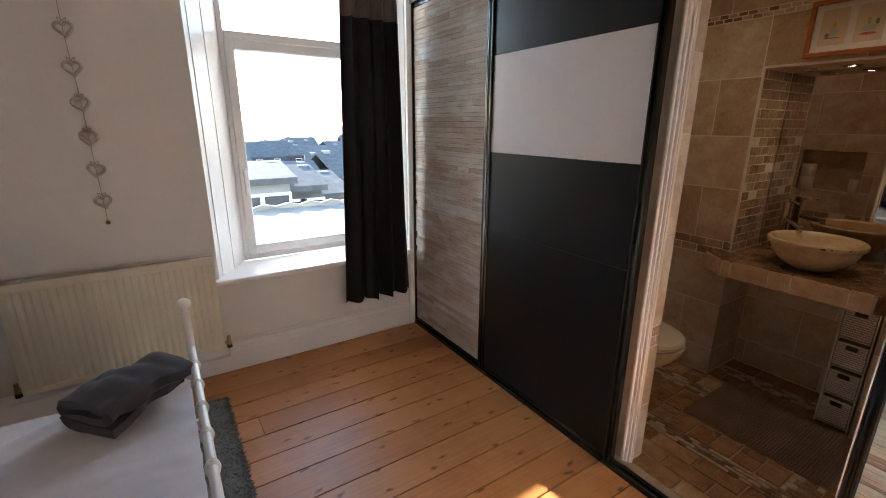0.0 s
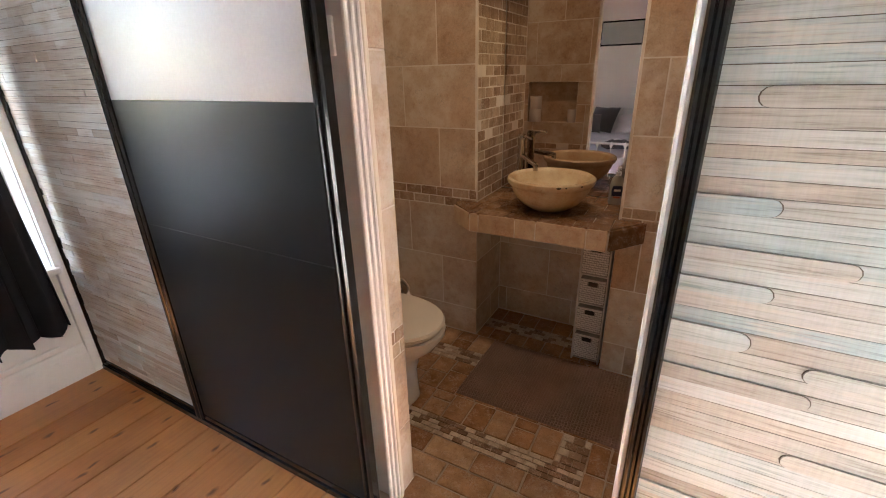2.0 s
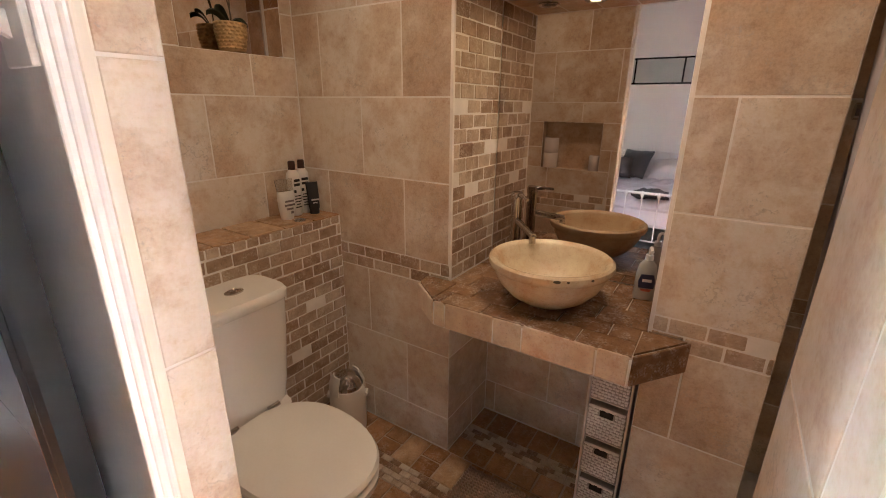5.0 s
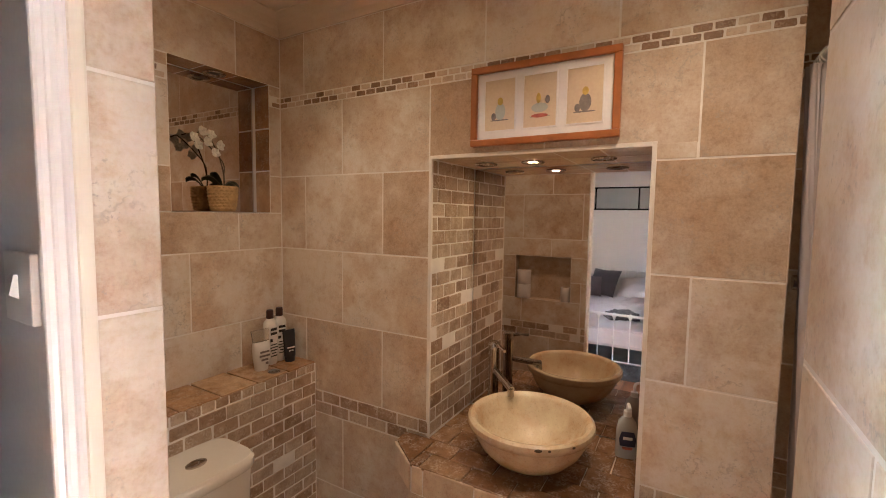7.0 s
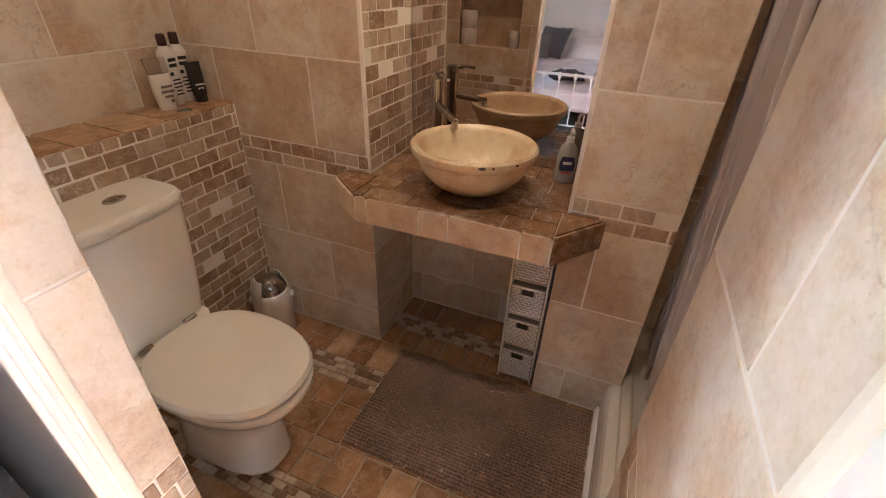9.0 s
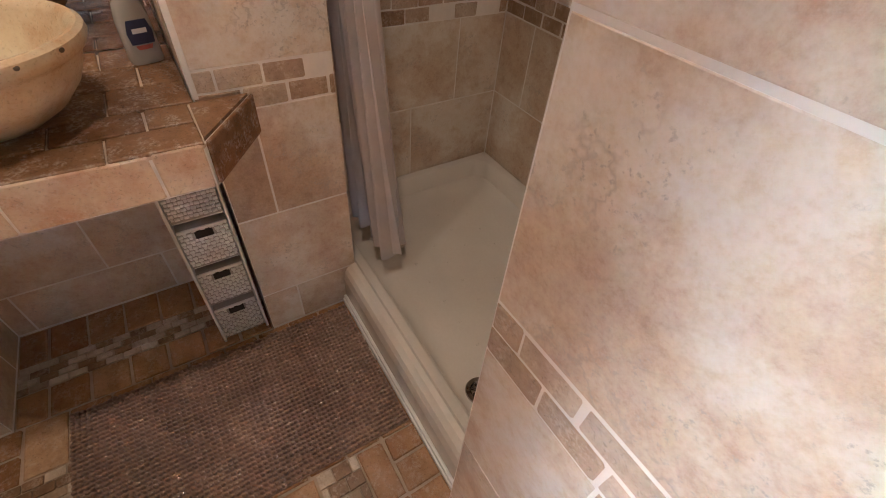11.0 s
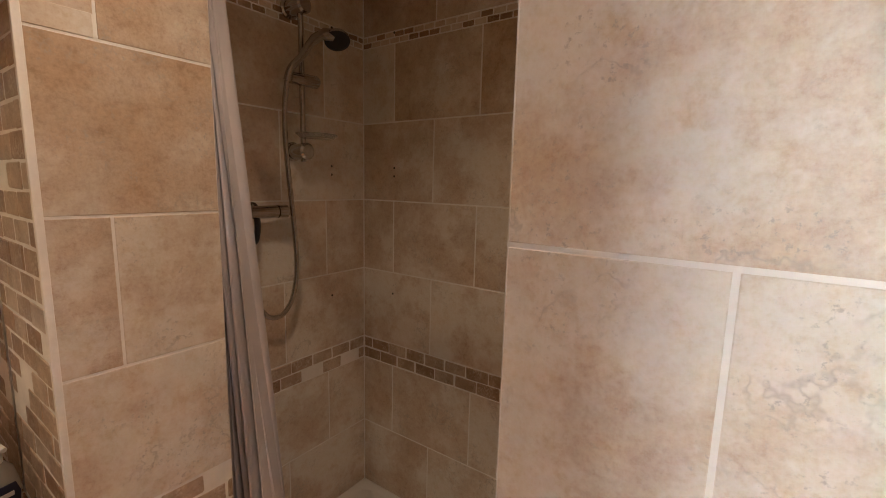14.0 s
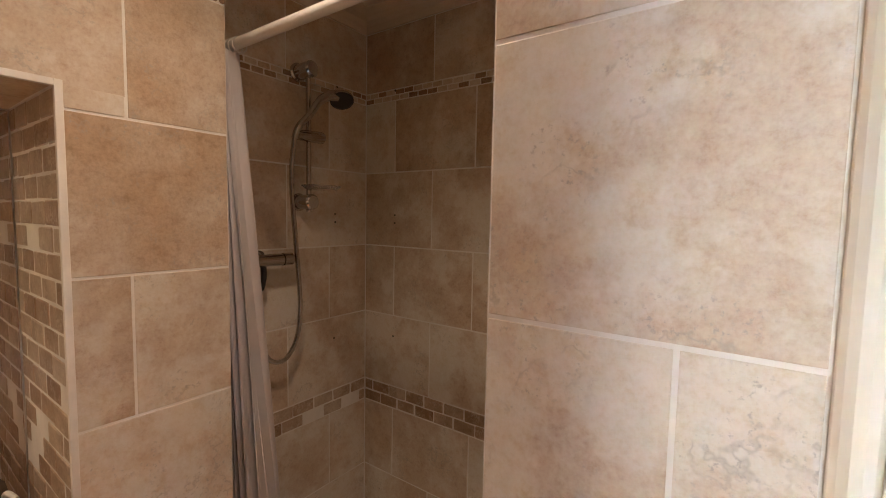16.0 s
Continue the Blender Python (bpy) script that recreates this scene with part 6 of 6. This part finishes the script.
def folded_towel(at, turn, size, label):
    """A thick towel folded over itself: one long cloth laid back and forth, its free edge drooping."""
    ob = thing("folded_towel", label, "towel", at, group="towels on the bed", turn=turn)
    w, d, h = size
    t = h / 3
    line = [(-d * 0.46 + d * 0.92 * k / 6, t * 0.5) for k in range(7)]
    line += [(d * 0.46 + t * 0.5 * math.sin(a), t - t * 0.5 * math.cos(a)) for a in (0.8, 1.57, 2.35)]
    line += [(d * 0.46 - d * 0.90 * k / 6, t * 1.5) for k in range(7)]
    line += [(-d * 0.44 - t * 0.5 * math.sin(a), t * 2 - t * 0.5 * math.cos(a)) for a in (0.8, 1.57, 2.35)]
    line += [(-d * 0.44 + d * 0.88 * k / 7, t * (2.5 + 0.35 * math.sin(3.1 * k / 7))) for k in range(8)]
    line += [(d * 0.47, t * 2.2), (d * 0.49, t * 1.75)]
    grid, n = [], 22
    for i in range(n + 1):
        u = 2 * i / n - 1
        row = []
        for k, (y, z) in enumerate(line):
            lean = 0.018 * math.sin(2.2 * u + z * 30) + 0.028 * noise.noise((u * 2.1, z * 20, 3.0))
            sag = -0.016 * abs(u) ** 3 * z / h + 0.030 * noise.noise((u * 2.6, y * 14, z * 25)) * (z / h)
            row.append((u * w / 2 * (1 - 0.05 * z / h + 0.03 * noise.noise((y * 9, z * 30, u))), y + lean, max(z + sag, t * 0.45)))
        grid.append(row)
    part("cloth", sheet(bmesh.new(), grid, t * 0.86), M_TOWEL, ob, smooth=True)
    return ob


folded_towel((-0.235, 1.80, 0.562), 43, (0.33, 0.18, 0.115), "charcoal towel folded on the pale bedding")
folded_towel((-0.20, 1.02, 0.562), 60, (0.30, 0.20, 0.08), "second charcoal towel folded on the pale bedding")


def rug():
    """A shaggy grey rug whose edge shows beside the bed."""
    ob = thing("rug", "grey shaggy rug on the pine boards under the bed", "rug")
    x0, x1, y0, y1 = -1.85, 0.105, 0.15, 2.56
    part("backing", boxes(((x0, y0, 0.0), (x1, y1, 0.012)), bevel=0.004), M_RUG, ob)
    vs, fs = [], []
    for k in range(9000):
        if k < 6000:
            x, y = random.uniform(-0.40, x1), random.uniform(y0, y1)
        else:
            x, y = (random.uniform(x1 - 0.01, x1 + 0.004), random.uniform(y0, y1)) if k % 2 else (random.uniform(-0.6, x1), random.choice((y0, y1)) + random.uniform(-0.004, 0.004))
        a, ln, b = random.uniform(0, 6.28), random.uniform(0.012, 0.024), random.uniform(0.002, 0.004)
        dx, dy = math.cos(a), math.sin(a)
        i = len(vs)
        vs += [(x - dy * b, y + dx * b, 0.010), (x + dy * b, y - dx * b, 0.010), (x + dx * ln, y + dy * ln, 0.010 + random.uniform(0.006, 0.016)), (x - dx * b, y - dy * b, 0.013)]
        fs += [(i, i + 1, i + 2), (i, i + 2, i + 3), (i + 1, i + 3, i + 2)]
    me = bpy.data.meshes.new("shag")
    me.from_pydata(vs, [], fs)
    me.materials.append(M_RUG)
    pile = new("shag", me)
    pile.parent = ob
    pile["kind"] = "stuff"
    return ob


rug()


def wall_panel():
    """A shallow black-framed glazed panel high on the wall behind the bed."""
    ob = thing("wall_panel", "black-framed glazed panel high on the white wall", "wall panel")
    x, y0, y1, z0, z1 = ROOM_W, 0.50, 2.30, 1.76, 2.10
    part("glazing", boxes(((x, y0, z0), (x + 0.012, y1, z1))), M_FROST, ob, "pale grey glazing")
    marks = [y0 + k * (y1 - y0) / 3 for k in range(4)]
    for z in (z0, z1 - 0.022):
        part("rail", boxes(((x, y0, z), (x + 0.024, y1, z + 0.022)), bevel=0.002), M_BLACK_FRAME, ob)
    for y in marks:
        part("bar", boxes(((x, y - 0.011, z0 + 0.022), (x + 0.023, y + 0.011, z1 - 0.022)), bevel=0.002), M_BLACK_FRAME, ob)
    return ob


wall_panel()

# ---- outside the window ----
M_SEA = plain("grey_sea", (0.26, 0.28, 0.30), 1.0, vary=0.06, scale=0.01, fine=0.2, relief=0.2)
M_GROUND = plain("town_ground", (0.08, 0.08, 0.078), 0.9, vary=0.3, scale=0.2, relief=0.0)
M_SLATE = plain("slate_roof", (0.09, 0.092, 0.094), 0.95, vary=0.25, scale=2.0, fine=30.0, relief=0.2)
M_RENDER = plain("pale_render", (0.22, 0.22, 0.22), 0.8, vary=0.1, scale=1.0, relief=0.1)
M_BRICK = plain("red_wall", (0.10, 0.045, 0.04), 0.8, vary=0.15, scale=3.0, relief=0.1)
M_METAL = plain("white_corrugated_roof", (0.14, 0.15, 0.145), 0.8, vary=0.06, scale=2.0, relief=0.1)
M_PANE = plain("dark_window_glass", (0.03, 0.035, 0.045), 0.1, relief=0.0)
structure("ground", boxes(((-900, 3.6, -6.6), (900, 900, -6.0))), M_GROUND, "dark ground of the town below the window", "ground")
structure("water", boxes(((-3500, 260, -6.1), (3500, 4600, -5.9))), M_SEA, "pale grey sea reaching the horizon", "water")


def neighbour_roof():
    """The low corrugated roof just below the window, with a toothed far edge."""
    ob = thing("neighbour_roof", "white corrugated flat roof below the window", "roof")
    bm, n = bmesh.new(), 60
    top = [(-3.0 + 9.0 * k / n, 0.50 + (0.035 if k % 2 else 0.0)) for k in range(n + 1)]
    prism(bm, top + [(6.0, -0.2), (-3.0, -0.2)], 6.0, 6.06, "y")
    part("parapet", bm, M_METAL, ob)
    bm = bmesh.new()
    prism(bm, [(3.9, 0.22), (6.0, 0.46), (6.0, 0.30), (3.9, 0.02)], -3.0, 6.0, "x")
    part("sheet", bm, M_METAL, ob)
    part("wall", boxes(((-3.0, 3.9, -6.0), (6.0, 6.0, 0.02))), M_RENDER, ob)
    return ob


neighbour_roof()


def house(x, y, w, d, eaves, ridge, material, turn=0.0, label="terraced house with a slate roof seen over the rooftops"):
    ob = thing("house", label, "house", (x, y, -6.0), group="houses outside the window", turn=turn)
    part("wall", boxes(((-w / 2, 0, 0), (w / 2, d, eaves))), material, ob)
    bm = bmesh.new()
    prism(bm, [(-0.3, eaves - 0.1), (d / 2, ridge), (d + 0.3, eaves - 0.1), (d + 0.3, eaves + 0.12), (d / 2, ridge + 0.25), (-0.3, eaves + 0.12)], -w / 2 - 0.2, w / 2 + 0.2, "x")
    roof = part("roof", bm, M_SLATE, ob, "slate roof")
    stack = 0.4 if w > 5 else 0.22
    for cx in (-w * 0.4, w * 0.4):
        part("chimney", boxes(((cx - stack, d / 2 - 0.3, ridge - 0.5), (cx + stack, d / 2 + 0.3, ridge + stack)), bevel=0.03), M_RENDER, roof)
    n = max(2, int(w / 2.2))
    for k in range(n):
        for z in (1.0, eaves - 1.7):
            wx = -w / 2 + (k + 0.5) * w / n
            win = part("window", boxes(((wx - 0.5, -0.05, z), (wx + 0.5, 0.05, z + 1.3)), bevel=0.02), M_UPVC, ob)
            part("pane", boxes(((wx - 0.40, -0.07, z + 0.1), (wx + 0.40, -0.03, z + 1.2))), M_PANE, win)
    return ob


house(4.2, 21.0, 5.0, 5.0, 4.6, 5.5, M_SLATE, label="dark slate-hung house with pale dormer")
house(2.75, 15.6, 1.9, 4.0, 5.7, 6.0, M_RENDER, label="white rendered flat-roofed house")
house(5.6, 18.5, 2.4, 5.0, 4.6, 5.2, M_BRICK, label="red rendered house among grey roofs")
house(4.5, 17.0, 1.4, 4.0, 5.2, 5.7, M_SLATE, label="grey slate-hung house among the rooftops")
for k in range(26):
    house(-14 + 4.6 * k % 62 + random.uniform(-1.5, 1.5), random.uniform(34, 120), random.uniform(6, 11), 7, random.uniform(2.0, 2.9), random.uniform(3.9, 4.7), random.choice((M_RENDER, M_BRICK, M_SLATE, M_RENDER)), random.uniform(-20, 20), "distant house roof between town and sea")


# ---- tiles and boards ----
back = Face(wall_basin, (XB + 0.006, 0, 0), (0, -1, 0), (0, 0, 1))
tiled(back, -YT, -AY1, [-1.622], [-1.831, -1.418], top=1.797)
tiled(back, -AY0, -0.190, [-0.392], [], top=1.797, holes=())
tiled(back, -YT, -1.212, [-1.622], [], bottom=1.797, top=2.091)
tiled(back, -1.212, -0.392, [-0.80], [], bottom=AZ, top=2.091)
tiled(back, -0.392, -0.190, [], [], bottom=1.797, top=2.091)
back.piece("tile", -AY0, -0.394, 1.797, AZ + 0.006, M_TILE, 0.004, 0.0064, 0.001, 0.0003)
tiled(back, -YT, -0.190, [], [-1.835, -1.418, -1.005, -0.597], bottom=2.091)
part("edge_grout", boxes(((XB - 0.0012, AY0 - 0.011, 0.823), (XB + 0.01, AY0 + 0.0015, AZ + 0.011)), ((XB - 0.0012, AY1 - 0.0015, 0.823), (XB + 0.01, AY1 + 0.011, AZ + 0.011)), ((XB - 0.0014, AY0 + 0.0015, AZ - 0.0015), (XB + 0.01, AY1 - 0.0015, AZ + 0.011)), bevel=0.0012), M_GROUT, wall_basin)
low = Face(wall_basin, (XM + 0.006, 0, 0), (0, -1, 0), (0, 0, 1))
tiled(low, -AY1, -AY0, [-0.74, -1.15], [-0.891], top=0.72)
side_l = Face(wall_basin, (0, AY1 + 0.006, 0), (1, 0, 0), (0, 0, 1))
side_l.mosaic(XB, XM, 0.822, AZ, 20, 0.098)
side_l.course(XB, XM, 0.012, 0.175, [2.95])
side_l.course(XB, XM, 0.175, 0.478, [])
side_l.course(XB, XM, 0.478, 0.725, [2.93])
side_r = Face(wall_basin, (0, AY0 - 0.006, 0), (-1, 0, 0), (0, 0, 1))
side_r.mosaic(-XM, -XB, 0.822, AZ, 20, 0.098)
side_r.course(-XM, -XB, 0.012, 0.478, [])
side_r.course(-XM, -XB, 0.478, 0.725, [])
head = Face(wall_basin, (0, 0, AZ + 0.006), (0, 1, 0), (1, 0, 0))
for u in range(5):
    for v in range(2):
        head.piece("tile", AY0 + 0.14 * u, AY0 + 0.14 * (u + 1), XB + 0.175 * v, XB + 0.175 * (v + 1), M_NOCE, 0.005, 0.006, 0.002, 0.001)
end_r = Face(wall_basin, (0, 0.192 + 0.004, 0), (1, 0, 0), (0, 0, 1))
tiled(end_r, XB, XS, [2.95], [2.86], bottom=0.175)

toilet_face = Face(wall_toilet, (0, YT + 0.006, 0), (1, 0, 0), (0, 0, 1))
tiled(toilet_face, XI, XB, [1.91, 2.323], [2.115, 2.525], bottom=0.994, holes=[(NX0, NX1, NZ0, NZ1)])
for origin, along, up, u0, u1 in (((NX0 - 0.006, 0, 0), (0, 1, 0), (0, 0, 1), YT, YT + 0.095), ((NX1 + 0.006, 0, 0), (0, -1, 0), (0, 0, 1), -YT - 0.095, -YT)):
    f = Face(wall_toilet, origin, along, up)
    for k in range(3):
        f.piece("tile", u0, u1, NZ0 + 0.18 * k, NZ0 + 0.18 * (k + 1), M_WALNUT, 0.004, 0.006, 0.002, 0.001)
for z, along, up in ((NZ0 - 0.006, (1, 0, 0), (0, 1, 0)),):
    f = Face(wall_toilet, (0, 0, z), along, up)
    for k in range(3):
        f.piece("tile", NX0 + 0.1363 * k, NX0 + 0.1363 * (k + 1), YT, YT + 0.105, M_WALNUT, 0.004, 0.006, 0.002, 0.001)
f = Face(wall_toilet, (0, 0, NZ1 + 0.006), (0, 1, 0), (1, 0, 0))
for k in range(3):
    f.piece("tile", YT, YT + 0.105, NX0 + 0.1363 * k, NX0 + 0.1363 * (k + 1), M_WALNUT, 0.004, 0.006, 0.002, 0.001)

ledge = bpy.data.objects["ledge_box"]
front = Face(ledge, (0, YL + 0.006, 0), (1, 0, 0), (0, 0, 1))
front.mosaic(XI, XB, 0.012, 0.962, 19, 0.098)
front.mosaic(XI, XB, 0.962, 1.000, 1, 0.050)
top_face = Face(ledge, (0, 0, 0.996), (1, 0, 0), (0, 1, 0))
for k in range(7):
    top_face.piece("tile", XI + 0.1435 * k, XI + 0.1435 * (k + 1), YL, YT, M_WALNUT, 0.006, 0.008, 0.003, 0.0015)

west_face = Face(wall_door, (XI - 0.006, 0, 0), (0, 1, 0), (0, 0, 1))
tiled(west_face, 1.002, YT, [1.25, 1.66], [1.04, 1.46, 1.87], holes=[(RY0, RY1, RZ0, RZ1)])
tiled(west_face, YN, 1.002, [0.6], [0.8], bottom=2.07)
jamb = Face(bpy.data.objects["door_reveal"], (0, 1.006, 0), (1, 0, 0), (0, 0, 1))
for a, b in zip((0.012, 0.30, 0.60, 0.60, 0.70, 1.10, 1.51, 1.80), (0.30, 0.60, 0.60, 0.70, 1.10, 1.51, 1.80, 2.06)):
    if b > a:
        if (a, b) == (0.60, 0.70):
            jamb.mosaic(1.653, XI, a, b, 2, 0.05)
        else:
            jamb.piece("tile", 1.653, XI, a, b, M_TILE, 0.005)

nib_face = Face(wall_nib, (0, YP - 0.006, 0), (-1, 0, 0), (0, 0, 1))
tiled(nib_face, -XN, -1.657, [-1.765], [-1.60], high_band=False, rows=COURSES[:6] + (1.500, 1.813) + COURSES[8:])
nib_end = Face(wall_nib, (XN - 0.006, 0, 0), (0, 1, 0), (0, 0, 1))
tiled(nib_end, YS, YP, [-0.2, 0.2], [-0.4, 0.0], bottom=0.175)
sx = Face(wall_shower, (XS + 0.006, 0, 0), (0, -1, 0), (0, 0, 1))
tiled(sx, -0.19, -YS, [0.428, 0.02], [0.231], bottom=0.175)
sy = Face(wall_shower, (0, YS - 0.006, 0), (-1, 0, 0), (0, 0, 1))
tiled(sy, -XS, -XN, [-2.947, -2.555, -2.14], [-2.750, -2.34], bottom=0.175)

# bathroom floor: long pieces at the door, then mosaic bands with brown tiles between
ground = Face(floor_bath, (0, 0, 0.003), (1, 0, 0), (0, 1, 0))
Y0F, Y1F = 0.245, YL


def row_along(u0, u1, length, start):
    at = Y0F - start
    while at < Y1F - 0.01:
        a, b = max(at, Y0F), min(at + length, Y1F)
        at += length
        if b - a > 0.02:
            ground.piece("tile", u0, u1, a, b, M_WALNUT, 0.008, 0.008, 0.003, 0.002)


def chips(u0, u1, y0, y1):
    rows = 4
    w = (u1 - u0) / rows
    for r in range(rows):
        at = y0 - (0.024 if r % 2 else 0.0)
        while at < y1 - 0.01:
            a, b = max(at, y0), min(at + 0.048, y1)
            at += 0.048
            if b - a > 0.012:
                ground.piece("mosaic_tile", u0 + r * w, u0 + (r + 1) * w, a, b, M_CHIP, 0.003, 0.008, 0.0015, 0.0008)


def columns(u0, u1, y0, y1, cut):
    at, k = y0, 0
    while at < y1 - 0.02:
        b = min(at + 0.104, y1)
        c = cut[k % len(cut)]
        marks = [u0, u0 + c * (u1 - u0), u1] if c else [u0, u1]
        for p, q in zip(marks, marks[1:]):
            ground.piece("tile", p, q, at, b, M_WALNUT, 0.008, 0.008, 0.003, 0.002)
        at, k = b, k + 1


row_along(1.640, 1.745, 0.205, 0.06)
row_along(1.745, 1.850, 0.205, 0.15)
row_along(1.850, 1.955, 0.205, 0.03)
chips(1.955, 2.055, 0.43, Y1F)
columns(1.955, 2.055, Y0F, 0.43, (0,))
columns(2.055, 2.215, Y0F, 0.43, (0.55, 0))
chips(2.055, 2.215, 0.43, 0.545)
columns(2.055, 2.215, 0.545, Y1F, (0, 0.62, 0, 0))
columns(2.215, 2.460, Y0F, Y1F, (0.5, 0.36, 0.64))
chips(2.460, 2.570, Y0F, Y1F)
columns(2.570, XB, Y0F, Y1F, (0, 0.5))
columns(XB, 2.845, AY0, AY1, (0,))
chips(2.845, 2.945, AY0, AY1)
columns(2.945, XM, AY0, AY1, (0,))

# pine boards
EDGES = [2.89, 2.645, 2.475, 2.303, 2.132, 1.962, 1.797, 1.608, 1.425, 1.263, 1.090]
while EDGES[-1] > ROOM_S:
    EDGES.append(EDGES[-1] - 0.172)
for k, (hi, lo) in enumerate(zip(EDGES, EDGES[1:])):
    joint = 0.225 if k == 3 else (None if 4 <= k <= 9 else random.uniform(-1.6, 0.2))
    marks = [ROOM_W, joint, 1.53] if joint is not None else [ROOM_W, 1.53]
    for a, b in zip(marks, marks[1:]):
        bm = bmesh.new()
        box(bm, (a + 0.001, max(lo, ROOM_S) + 0.0028, -0.022), (b - 0.001, hi - 0.0028, random.uniform(-0.0012, 0.0)), 0.0015, 1)
        part("floor_board", bm, M_PINE, floor_bed)
